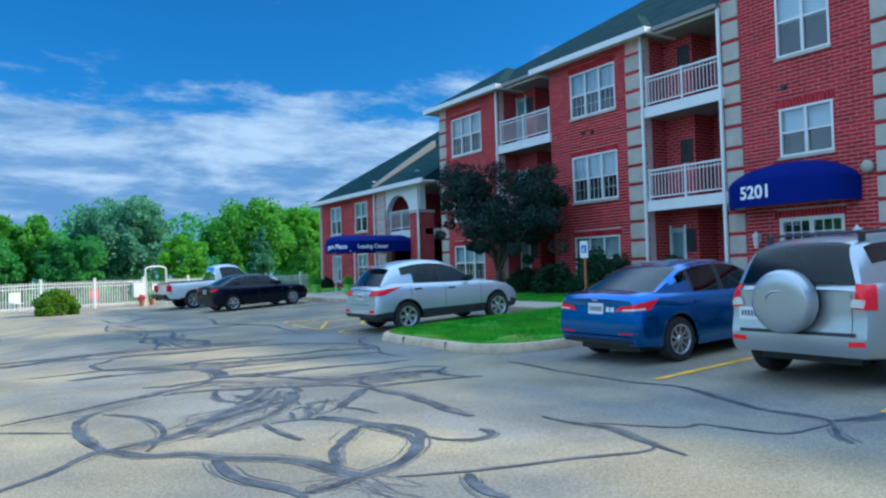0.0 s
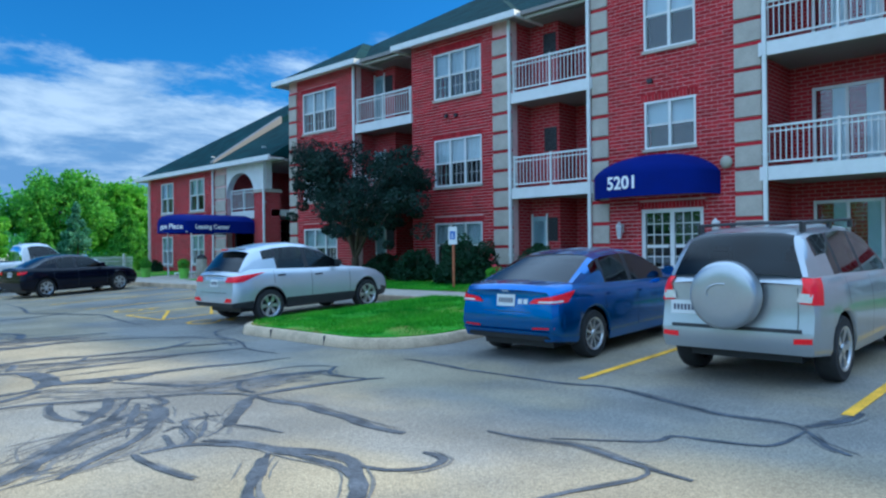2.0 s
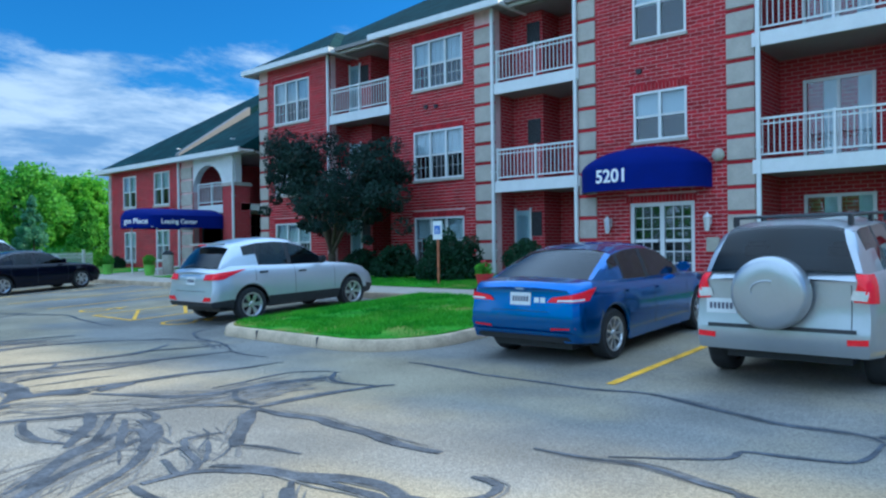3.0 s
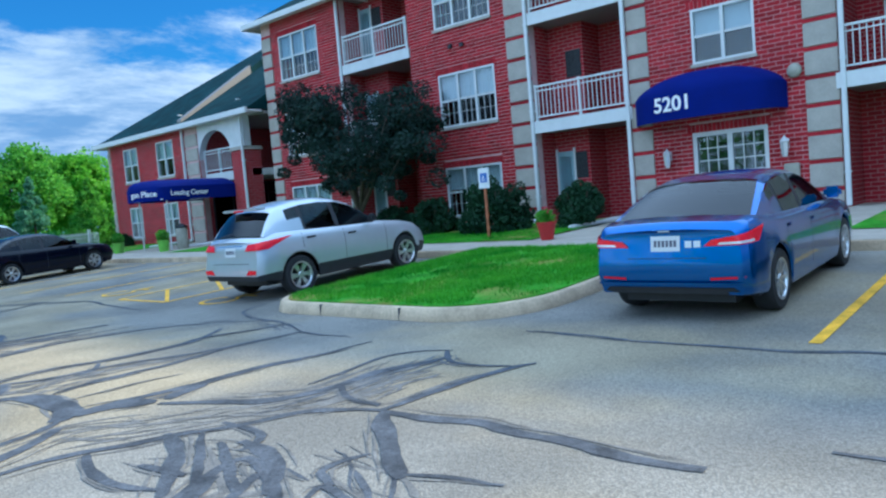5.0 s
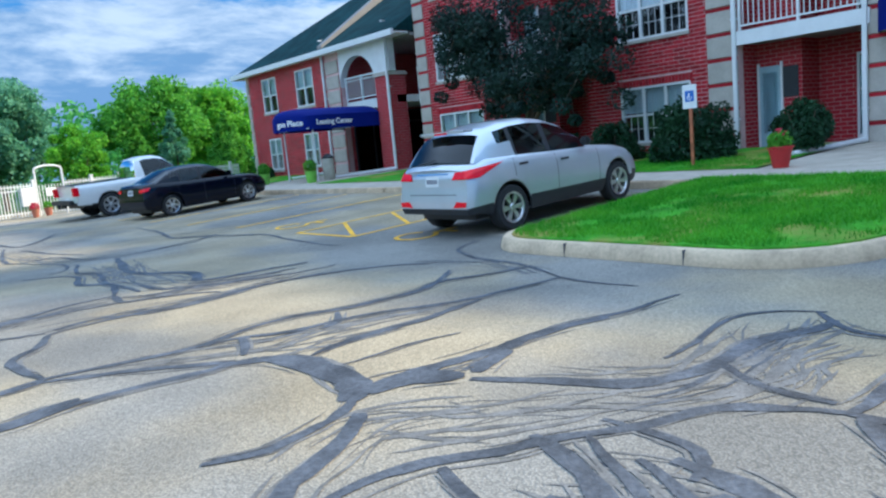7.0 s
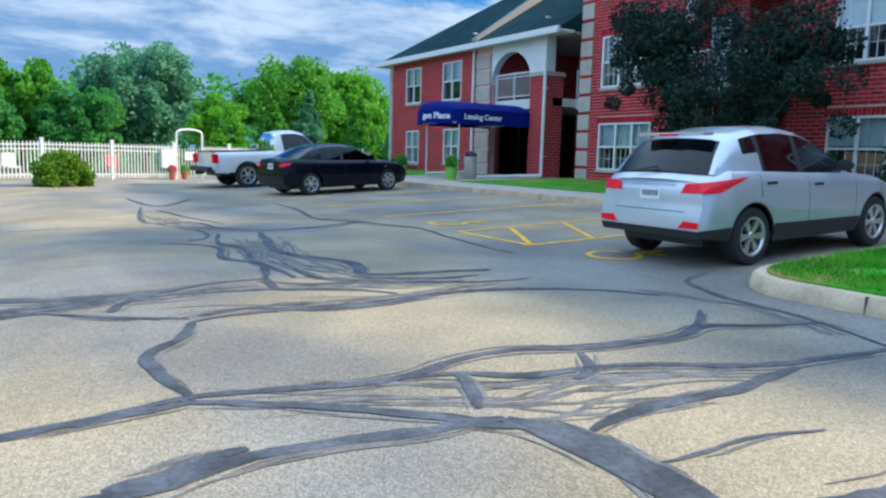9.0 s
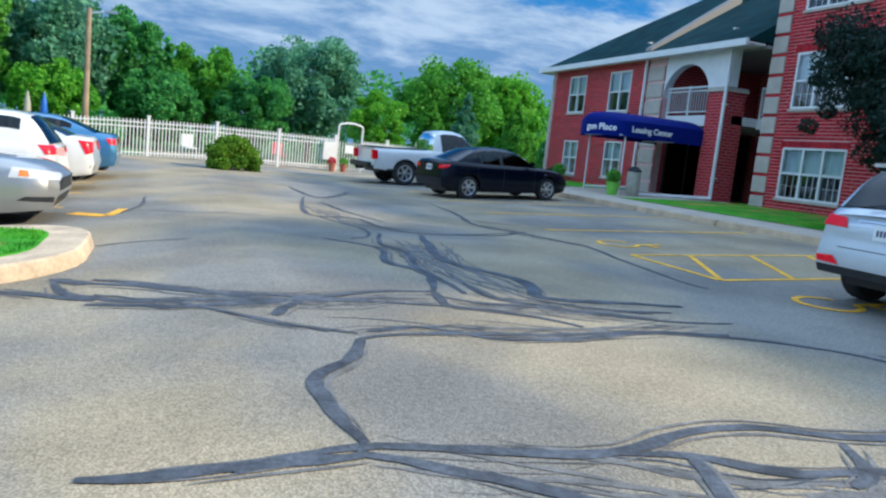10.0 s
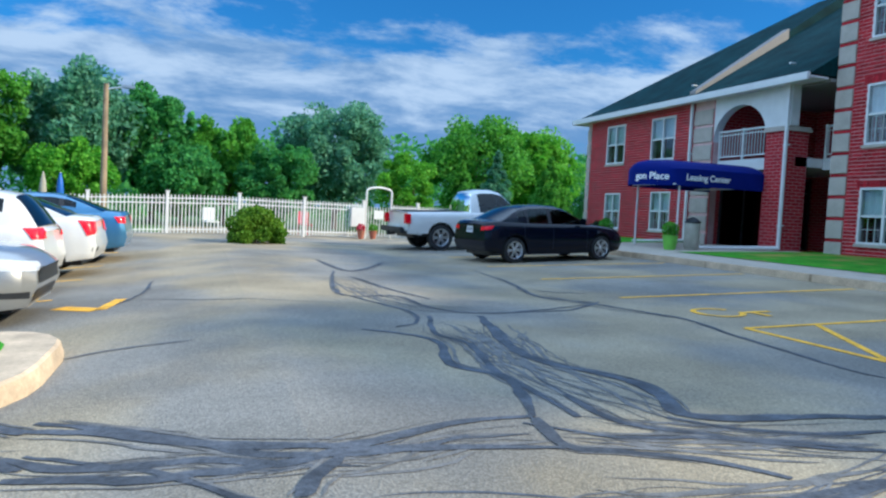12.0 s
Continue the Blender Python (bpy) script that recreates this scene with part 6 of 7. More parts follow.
        pl = patch("licence_plate", [(-0.6, py + 0.155, pz), (-0.6, py - 0.155, pz), (-0.6, py - 0.155, pz + 0.155), (-0.6, py + 0.155, pz + 0.155)], (1, 0, 0), M["plate"], 0.008, n=2, k=2)
        for k in range(6):
            yy = py + 0.105 - 0.042 * k
            patch("plate_bar", [(-0.6, yy + 0.014, pz + 0.045), (-0.6, yy - 0.014, pz + 0.045), (-0.6, yy - 0.014, pz + 0.11), (-0.6, yy + 0.014, pz + 0.11)], (1, 0, 0), M["plate_ink"], 0.011, n=1, k=1, parent=pl)
    return c, patch


P_SILVER = paint("silver_paint", (0.54, 0.58, 0.62), 0.55, 0.33)
P_GREY = paint("grey_silver_paint", (0.43, 0.46, 0.49), 0.65, 0.30)
P_SILVER2 = paint("warm_silver_paint", (0.46, 0.46, 0.44), 0.75, 0.32)
P_BLUE = paint("blue_paint", (0.001, 0.125, 0.44), 0.85, 0.24)
P_BLACK = mat("black_paint", (0.002, 0.004, 0.012), 0.14, 0.0, var=0.03, spec=0.3)
P_WHITE = paint("white_car_paint", (0.68, 0.68, 0.66), 0.0, 0.3)
P_STEEL = paint("steel_blue_paint", (0.07, 0.22, 0.40), 0.6, 0.3)


def stall(x, y, flip=False, turn=0.0):
    if flip:
        return pose(x, y, rise(x, y) + 0.004, 0, 2.6, 180 + turn)
    return pose(x, y, 0.045 * (x - 6.5) + 0.004, 0, -2.577, turn) @ Matrix.Scale(0.96, 4)


def sedan(name, m, label, paint_mat, L_=4.57, front_axle=None, wheel_r=0.32, **kw):
    k = L_ / 4.57
    deck = [(0, 0.93), (0.05, 1.0), (0.45 * k, 1.03), (1.5 * k, 0.975), (3.0 * k, 0.93), (3.5 * k, 0.90), (4.1 * k, 0.835), (4.35 * k, 0.785), (4.48 * k, 0.73), (L_, 0.62)]
    roof = [(0.44 * k, 1.02), (0.82 * k, 1.185), (1.18 * k, 1.335), (1.5 * k, 1.39), (1.95 * k, 1.41), (2.35 * k, 1.38), (2.65 * k, 1.305), (3.42 * k, 0.905)]
    opts = dict(roof_x=(1.24 * k, 2.62 * k), side_x=(1.0 * k, 3.14 * k), pillars=(1.30 * k, 2.02 * k), doors=(1.18 * k, 2.05 * k, 3.12 * k), plate=(0, 0.74),
                tail=((0.36, 0.785), (1.0, 0.80), (1.14, 0.945), (0.44, 0.845), 0.8))
    opts.update(kw)
    return car(name, m, label, L_, 0.885, 0.20, wheel_r, 0.92 * k, front_axle or 3.62 * k, deck, roof, paint_mat=paint_mat, **opts)


# blue sedan
c, patch = sedan("sedan", stall(7.42, 4.84), "metallic blue compact sedan parked nose-in beside the lawn", P_BLUE, spokes=9)
for s in (-1, 1):
    patch("bumper_reflector", [(-0.6, s * 0.45, 0.45), (-0.6, s * 0.78, 0.47), (-0.6, s * 0.78, 0.49), (-0.6, s * 0.45, 0.475)], (1, 0, 0), M["lamp_red"], 0.006, n=4, k=1)
    n_ = Vector((1, -s * 0.8, 0)).normalized()
    patch("lamp_insert", [Vector((0.15, s * yy, zz)) - n_ * 0.9 for yy, zz in ((0.50, 0.798), (0.92, 0.808), (0.92, 0.832), (0.52, 0.818))], n_, M["lamp_clear"], 0.024, "clear strip of the tail lamp", n=10, k=2)
patch("bumper_crease", [(-0.6, -0.80, 0.395), (-0.6, 0.80, 0.395), (-0.6, 0.78, 0.425), (-0.6, -0.78, 0.425)], (1, 0, 0), P_BLUE, 0.030, n=10, k=2)
patch("lower_bumper", [(-0.6, -0.75, 0.30), (-0.6, 0.75, 0.30), (-0.6, 0.66, 0.37), (-0.6, -0.66, 0.37)], (1, 0, 0), M["blackplastic"], 0.005, n=8, k=2)
patch("badge", [(-0.6, -0.06, 0.925), (-0.6, 0.06, 0.925), (-0.6, 0.06, 0.955), (-0.6, -0.06, 0.955)], (1, 0, 0), M["chrome"], 0.008, n=2, k=1)
patch("trunk_gap", [(-0.6, -0.42, 0.665), (-0.6, 0.42, 0.665), (-0.6, 0.42, 0.673), (-0.6, -0.42, 0.673)], (1, 0, 0), M["blackplastic"], 0.003, n=8, k=1)
for yy in (-0.24, -0.33):
    patch("sticker", [(-0.6, yy - 0.035, 0.775), (-0.6, yy + 0.035, 0.775), (-0.6, yy + 0.035, 0.84), (-0.6, yy - 0.035, 0.84)], (1, 0, 0), M["plate"], 0.006, n=1, k=1)

# silver sport-utility car with a covered spare wheel
c, patch = car("sport_utility_car", stall(7.62, 1.96), "silver sport-utility car with a covered spare wheel on its tailgate", 4.25, 0.905, 0.27, 0.355, 0.84, 3.50,
               [(0, 1.09), (0.08, 1.17), (1.0, 1.16), (3.0, 1.07), (3.3, 1.04), (4.0, 0.95), (4.25, 0.80)],
               [(0.08, 1.17), (0.20, 1.45), (0.32, 1.60), (0.6, 1.655), (1.6, 1.68), (2.2, 1.64), (2.5, 1.55), (3.2, 1.06)],
               (0.36, 2.45), (0.42, 3.0), (1.02, 1.85), P_GREY, spokes=5, taper=(0.90, 0.78), plate=(0.57, 0.74),
               tail=((0.64, 0.90), (0.94, 0.88), (0.98, 1.19), (0.70, 1.20), 0.8), rear_prof=((0.3, 0.06), (0.55, -0.04), (0.66, 0.03), (1.0, 0.05), (1.18, 0.08)), doors=(1.0, 1.88, 2.92))
bm = bmesh.new()
lathe(bm, [(0.02, -0.192), (0.20, -0.190), (0.315, -0.183), (0.345, -0.168), (0.362, -0.135), (0.368, -0.06), (0.368, 0.0)], axis="y", n=40)
sp = part("spare_wheel_cover", bm, P_GREY, c, "silver hard cover of the spare wheel", smooth=50)
sp.matrix_basis = pose(0.04, 0.03, 0.98, 0, 0, -90)
bm = bmesh.new()
for k in range(10):
    a0, a1 = radians(200 - 13 * k), radians(200 - 13 * (k + 1))
    cyl(bm, (0.15 * math.cos(a0), -0.196, 0.03 + 0.10 * math.sin(a0)), (0.15 * math.cos(a1), -0.196, 0.03 + 0.10 * math.sin(a1)), 0.010, n=6)
cr = part("cover_crease", bm, P_GREY, sp)
bm = bmesh.new()
lathe(bm, [(0.352, 0.0), (0.352, 0.07), (0.30, 0.075)], axis="y", n=40)
tr = part("spare_tyre", bm, M["tyre"], c, smooth=50)
tr.matrix_basis = pose(0.042, 0.03, 0.98, 0, 0, -90)
for s in (-1, 1):
    bm = bmesh.new()
    cyl(bm, (0.55, s * 0.56, 1.715), (2.30, s * 0.56, 1.715), 0.018, n=8)
    for xx in (0.6, 1.5, 2.3):
        bx(bm, xx - 0.05, xx + 0.05, s * 0.56 - 0.018, s * 0.56 + 0.018, 1.62, 1.715)
    part("roof_rail", bm, M["blackplastic"], c)
    patch("bumper_reflector", [(-0.6, s * 0.62, 0.49), (-0.6, s * 0.80, 0.50), (-0.6, s * 0.80, 0.555), (-0.6, s * 0.62, 0.545)], (1, 0, 0), M["lamp_red"], 0.008, n=3, k=1)
    patch("lamp_insert", [(-0.6, s * 1.00, 0.92), (-0.6, s * 1.14, 0.91), (-0.6, s * 1.16, 1.00), (-0.6, s * 1.02, 1.01)], (1, -s * 0.5, 0), M["lamp_clear"], 0.024, n=3, k=2)
patch("bumper_step", [(-0.6, -0.70, 0.60), (-0.6, 0.70, 0.60), (-0.6, 0.70, 0.64), (-0.6, -0.70, 0.64)], (1, 0, 0), M["blackplastic"], 0.012, n=8, k=1)
patch("tailgate_gap", [(-0.6, -0.66, 0.64), (-0.6, -0.652, 0.64), (-0.6, -0.652, 1.06), (-0.6, -0.66, 1.06)], (1, 0, 0), M["blackplastic"], 0.004, n=1, k=6)
for xx in (0.7, 1.9):
    part("cross_bar", cyl(bmesh.new(), (xx, -0.56, 1.72), (xx, 0.56, 1.72), 0.014, n=8), M["blackplastic"], c)

# silver crossover beside the lawn
c, patch = car("crossover", stall(7.42, 12.42), "silver crossover hatchback with black lower trim parked beside the lawn", 4.41, 0.905, 0.26, 0.345, 0.90, 3.54,
               [(0, 1.0), (0.07, 1.06), (0.5, 1.13), (1.0, 1.12), (2.0, 1.07), (3.0, 1.03), (3.5, 0.98), (4.05, 0.88), (4.41, 0.72)],
               [(0.20, 1.09), (0.40, 1.33), (0.55, 1.47), (0.75, 1.545), (1.2, 1.615), (1.65, 1.63), (2.05, 1.585), (2.4, 1.47), (3.12, 1.03)],
               (0.56, 2.32), (0.80, 2.92), (1.12, 1.90), P_SILVER, clad=0.47, spokes=6, taper=(0.86, 0.76), plate=(0, 0.78),
               tail=((0.42, 0.875), (1.0, 0.885), (1.46, 1.055), (0.50, 0.985), 0.9), rear_prof=((0.3, 0.04), (0.5, -0.03), (0.72, 0.03), (0.9, 0.05), (1.05, 0.12)), doors=(1.0, 1.95, 3.0))
for s in (-1, 1):
    patch("bumper_reflector", [(-0.6, s * 0.48, 0.47), (-0.6, s * 0.76, 0.48), (-0.6, s * 0.78, 0.55), (-0.6, s * 0.56, 0.56)], (1, 0, 0), M["lamp_red"], 0.008, n=3, k=2)
patch("grab_strip", [(-0.6, -0.36, 0.955), (-0.6, 0.36, 0.955), (-0.6, 0.36, 0.975), (-0.6, -0.36, 0.975)], (1, 0, 0), M["chrome"], 0.010, n=6, k=1)
patch("tailgate_gap", [(-0.6, -0.55, 0.655), (-0.6, 0.55, 0.655), (-0.6, 0.55, 0.664), (-0.6, -0.55, 0.664)], (1, 0, 0), M["blackplastic"], 0.003, n=8, k=1)
part("spoiler", bx(bmesh.new(), 0.40, 0.60, -0.52, 0.52, 1.535, 1.575), P_SILVER, c, bevel=0.015)
part("brake_lamp", bx(bmesh.new(), 0.385, 0.40, -0.14, 0.14, 1.53, 1.56), M["lamp_red"], c)
part("wiper", cyl(bmesh.new(), (0.20, -0.02, 1.17), (0.16, 0.30, 1.12), 0.012, n=6), M["blackplastic"], c)

# black sedan by the leasing wing
c, patch = sedan("sedan", stall(7.30, 25.72, turn=9), "black compact sedan parked nose-in near the leasing wing", P_BLACK, L_=4.53, spokes=6, tail=((0.52, 0.80), (0.92, 0.84), (0.97, 0.93), (0.52, 0.90), 0.8))

# white pickup
c, patch = car("pickup", stall(6.72, 30.35, turn=6), "white two-door pickup truck parked by the pool fence", 5.75, 0.98, 0.42, 0.40, 1.18, 4.65,
               [(0, 1.16), (0.05, 1.17), (2.1, 1.17), (4.1, 1.15), (4.4, 1.14), (5.3, 1.08), (5.75, 0.9)],
               [(2.15, 1.17), (2.26, 1.62), (2.40, 1.80), (2.7, 1.86), (3.1, 1.86), (3.4, 1.78), (4.1, 1.16)],
               (2.36, 3.38), (2.5, 3.85), (2.42,), P_WHITE, clad=0.50, spokes=6, taper=(0.96, 0.88), category="pickup", plate=(0.0, 0.62),
               rear_prof=((0.4, 0.0), (0.6, -0.02), (0.75, 0.06), (1.2, 0.06)), doors=(2.55, 3.75), bump_black=0.66)
# dark sheet on the deck, standing in for the shaded inside of the open bed
bm = bmesh.new()
bx(bm, 0.12, 2.05, -0.76, 0.76, 1.196, 1.21)
part("bed_opening_shade", bm, M["blackplastic"], c)
for s in (-1, 1):
    y_ = sorted((s * 0.80, s * 0.955))
    part("tail_lamp", bx(bmesh.new(), 0.015, 0.20, y_[0], y_[1], 0.83, 1.12), M["lamp_red"], c, "red upright tail lamp", bevel=0.015)
part("tow_hitch", bx(bx(bmesh.new(), -0.22, 0.05, -0.04, 0.04, 0.46, 0.54), -0.24, -0.16, -0.06, 0.06, 0.54, 0.60), M["grille"], c)
part("rear_bumper", bx(bmesh.new(), -0.13, 0.02, -0.88, 0.88, 0.56, 0.72), M["grille"], c, bevel=0.03)

# row across the lane
c, patch = sedan("sedan", pose(-5.62, 18.72, -0.545, 0, -2.7, 0) @ Matrix.Scale(1.05, 4), "silver four-door sedan parked nose-out beside the kerbed lawn", P_SILVER2, L_=5.10, front_axle=3.94, wheel_r=0.352, spokes=5, tail=None, plate=None, taper=(0.86, 0.72))
for s in (-1, 1):
    patch("headlamp", [(4.80, s * 1.6, 0.64), (5.52, s * 1.6, 0.60), (5.52, s * 1.6, 0.69), (4.86, s * 1.6, 0.765)], (-0.45, -s, 0), M["lamp_clear"], 0.008, "clear headlamp", n=10, k=4)
    patch("turn_lens", [(4.92, s * 1.6, 0.66), (5.04, s * 1.6, 0.65), (5.04, s * 1.6, 0.725), (4.94, s * 1.6, 0.735)], (-0.45, -s, 0), M["amber"], 0.012, n=3, k=2)
    patch("fog_slot", [(5.0, s * 1.6, 0.36), (5.5, s * 1.6, 0.33), (5.5, s * 1.6, 0.40), (5.1, s * 1.6, 0.41)], (-0.6, -s, 0), M["blackplastic"], 0.006, n=6, k=1)
patch("grille", [(6.0, -0.52, 0.47), (6.0, 0.52, 0.47), (6.0, 0.48, 0.64), (6.0, -0.48, 0.64)], (-1, 0, 0), M["grille"], 0.008, n=8, k=2)
patch("air_intake", [(6.0, -0.55, 0.28), (6.0, 0.55, 0.28), (6.0, 0.50, 0.40), (6.0, -0.50, 0.40)], (-1, 0, 0), M["blackplastic"], 0.008, n=8, k=2)

c, patch = car("hatchback", stall(-0.66, 21.3, True), "white compact hatchback parked nose-in", 4.20, 0.89, 0.22, 0.32, 0.82, 3.40,
               [(0, 0.88), (0.06, 0.95), (0.9, 1.0), (2.7, 0.95), (3.25, 0.92), (3.9, 0.80), (4.2, 0.64)],
               [(0.10, 0.96), (0.28, 1.22), (0.42, 1.38), (0.7, 1.44), (1.5, 1.48), (2.1, 1.45), (2.45, 1.37), (3.25, 0.925)],
               (0.44, 2.4), (0.55, 3.0), (0.98, 1.75), P_WHITE, spokes=5, plate=None, tail=((0.50, 0.80), (0.90, 0.80), (0.95, 0.95), (0.56, 0.95), 0.8), doors=(0.9, 1.8, 2.8))
c, patch = sedan("sedan", stall(-0.36, 24.0, True), "white compact sedan parked nose-in", P_WHITE, L_=4.6, spokes=5, plate=None, tail=((0.42, 0.78), (0.90, 0.70), (0.98, 0.97), (0.42, 0.93), 0.8))
patch("bumper_reflector", [(-0.6, 0.5, 0.42), (-0.6, 0.8, 0.42), (-0.6, 0.8, 0.50), (-0.6, 0.5, 0.50)], (1, 0, 0), M["blackplastic"], 0.006, n=4, k=1)
c, patch = sedan("sedan", stall(-0.12, 26.7, True), "steel blue coupe parked nose-in", P_STEEL, L_=4.5, spokes=5, plate=None, tail=((0.50, 0.78), (0.90, 0.80), (0.95, 0.93), (0.50, 0.92), 0.8))


# ---- planting ----
def leaves(n, centres, radii, size, rng, squash=1.0, clip=None):
    """Small leaf quads scattered in clumps; returns vertices and faces."""
    k = rng.integers(0, len(centres), n)
    d = rng.normal(size=(n, 3))
    d /= np.linalg.norm(d, axis=1)[:, None]
    rad = radii[k] * rng.uniform(0.35, 1.0, n) ** 0.5
    p = centres[k] + d * rad[:, None] * np.array((1, 1, squash))
    if clip is not None:
        p = p[clip(p)]
    n = len(p)
    a = rng.normal(size=(n, 3))
    a /= np.linalg.norm(a, axis=1)[:, None]
    b = np.cross(a, rng.normal(size=(n, 3)))
    b /= np.linalg.norm(b, axis=1)[:, None]
    s = size * rng.uniform(0.6, 1.4, n)[:, None]
    v = np.stack((p - a * s, p + b * s * 0.55, p + a * s, p - b * s * 0.55), axis=1).reshape(-1, 3)
    return v, np.arange(4 * n).reshape(-1, 4)


def leaf_mesh(name, v, f, material):
    me = bpy.data.meshes.new(name)
    me.from_pydata(v.tolist(), [], f.tolist())
    me.materials.append(material)
    return me


def tree(x, y, z, h, rad, trunk_h, label, material, seed, n=9000, size=0.16, clumps=60, name="tree", clip=None, conic=False, squash=1.0):
    rng = np.random.default_rng(seed)
    t = thing(name, pose(x, y, z), label, "tree", "trees round the lot")
    bm = bmesh.new()
    top = trunk_h + 0.55 * (h - trunk_h)
    tr_ = max(0.07, 0.022 * h)
    kx, ky = rng.normal(0, 0.12, 2)
    cyl(bm, (0, 0, -0.1), (kx * 0.5, ky * 0.5, trunk_h * 0.6), tr_ * 1.25, tr_ * 0.9, 9)
    cyl(bm, (kx * 0.5, ky * 0.5, trunk_h * 0.6), (kx, ky, top), tr_ * 0.9, tr_ * 0.3, 9)
    ch = (h - trunk_h) / 2
    cz = trunk_h + ch
    cs, rs = [], []
    for k in range(clumps):
        u = rng.normal(size=3)
        u /= np.linalg.norm(u)
        f = rng.uniform(0.25, 1.0) ** 0.45
        if conic:
            zz = rng.uniform(0, 1) ** 1.25
            rr = rad * (1 - zz) ** 0.75 * (1 + 0.12 * rng.normal())
            ang = rng.uniform(0, 2 * np.pi)
            c0 = np.array((rr * 0.75 * math.cos(ang), rr * 0.75 * math.sin(ang), trunk_h + zz * (h - trunk_h)))
            rs.append(0.30 * rad * (1.15 - zz))
        else:
            c0 = np.array((u[0] * rad * f * 0.82, u[1] * rad * f * 0.82, cz + u[2] * ch * f * 0.84))
            rs.append(rad * rng.uniform(0.08, 0.27))
        cs.append(c0)
    if not conic:
        for k in range(9):
            e = Vector(cs[k * 3 % clumps])
            cyl(bm, (kx * 0.8, ky * 0.8, trunk_h * rng.uniform(0.75, 1.1)), e * 0.9, tr_ * 0.42, tr_ * 0.10, 6)
    part("trunk", bm, M["bark"], t, smooth=60)
    v, f = leaves(n, np.array(cs), np.array(rs), size, rng, squash, clip)
    ob = new("crown", leaf_mesh("crown", v, f, material))
    ob.parent = t
    return t


def shrub(x, y, z, rx, h, label, material, seed, n=5000, size=0.05, ry=None):
    rng = np.random.default_rng(seed)
    s = thing("shrub", pose(x, y, z), label, "shrub", "shrubs")
    bm = bmesh.new()
    for k in range(6):
        a = rng.uniform(0, 6.28)
        cyl(bm, (0.06 * math.cos(a), 0.06 * math.sin(a), -0.05), (rx * 0.6 * math.cos(a), rx * 0.6 * math.sin(a), h * 0.6), 0.02, 0.008, 5)
    part("stems", bm, M["bark"], s)
    m_ = 46
    u = rng.normal(size=(m_, 3))
    u /= np.linalg.norm(u, axis=1)[:, None]
    u[:, 2] = np.abs(u[:, 2]) * 0.95 - 0.12
    f = rng.uniform(0.35, 1, m_)[:, None] ** 0.4
    cs = u * f * np.array((rx * 0.80, (ry or rx) * 0.80, h * 0.80)) + np.array((0, 0, h * 0.10))
    v, fc = leaves(n, cs, np.full(m_, rx * 0.26), size, rng, 1.0, lambda p: p[:, 2] > 0.0)
    ob = new("foliage", leaf_mesh("foliage", v, fc, material))
    ob.parent = s
    return s


# dark ornamental tree before the front: several leaning stems under a wide, ragged, drooping crown
def ornamental_tree(x, y, z, label, seed):
    rng = np.random.default_rng(seed)
    t = thing("tree", pose(x, y, z), label, "tree", "trees round the lot")
    bm = bmesh.new()
    cyl(bm, (0, 0, -0.1), (0.02, 0.03, 0.75), 0.16, 0.13, 10)
    cs, rs = [], []
    for k in range(15):
        ang_ = 2 * math.pi * (k + rng.uniform(-0.3, 0.3)) / 15
        up = rng.uniform(0.25, 1.0)
        sy, sx = 4.1, 1.75
        rad = (1.0 - 0.55 * up ** 2)
        end = Vector((sx * rad * math.cos(ang_), sy * rad * math.sin(ang_) + 0.1, 1.50 + 2.95 * up))
        mid = Vector((end.x * 0.42, end.y * 0.42, 0.55 + 0.62 * end.z))
        cyl(bm, (0.02, 0.03, 0.6 + 0.3 * up), mid, 0.075, 0.045, 7)
        cyl(bm, mid, end, 0.045, 0.012, 6)
        for f in np.linspace(0.35, 1.08, 7):
            p = mid.lerp(end, f) + Vector(rng.normal(0, 0.26, 3))
            cs.append(p)
            rs.append(rng.uniform(0.28, 0.62))
            # drooping sprays
            if rng.random() < 0.55:
                q = p + Vector((rng.normal(0, 0.25), rng.normal(0, 0.45), -rng.uniform(0.35, 1.0)))
                cs.append(q)
                rs.append(rng.uniform(0.18, 0.40))
                cyl(bm, p, q, 0.012, 0.005, 4)
    for k in range(26):
        ang_ = rng.uniform(0, 2 * math.pi)
        cs.append(Vector((1.1 * math.cos(ang_) * rng.random(), 3.0 * math.sin(ang_) * rng.random(), rng.uniform(2.0, 4.4))))
        rs.append(rng.uniform(0.4, 0.75))
    part("trunk", bm, M["bark"], t, smooth=60)
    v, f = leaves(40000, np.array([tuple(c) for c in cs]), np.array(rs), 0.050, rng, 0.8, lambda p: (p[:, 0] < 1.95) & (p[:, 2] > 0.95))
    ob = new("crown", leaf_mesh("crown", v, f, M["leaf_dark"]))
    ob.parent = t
    # reddish young leaves at the top of the northern side
    top = np.array([(0.2 + rng.normal(0, 0.3), 1.9 + rng.normal(0, 0.8), 4.45 + rng.normal(0, 0.35)) for _ in range(12)])
    v, f = leaves(2600, top, np.full(12, 0.40), 0.055, rng, 0.8, lambda p: p[:, 0] < 1.95)
    ob = new("young_leaves", leaf_mesh("young_leaves", v, f, M["leaf_plum"]))
    ob.parent = t
    tagged(ob, "dull plum young leaves")
    return t


ornamental_tree(16.1, 18.6, walk_z(16.1), "dark leaved ornamental tree with a wide drooping crown", 3)
shrub(16.1, 13.35, walk_z(16.1), 1.10, 1.75, "dense dark green rounded shrub against the brick front", M["leaf_shrub"], 21, 12000, 0.045)
shrub(16.5, 11.05, walk_z(16.5), 0.72, 1.40, "smaller dark green rounded shrub by the recess", M["leaf_shrub"], 22, 8000, 0.042)
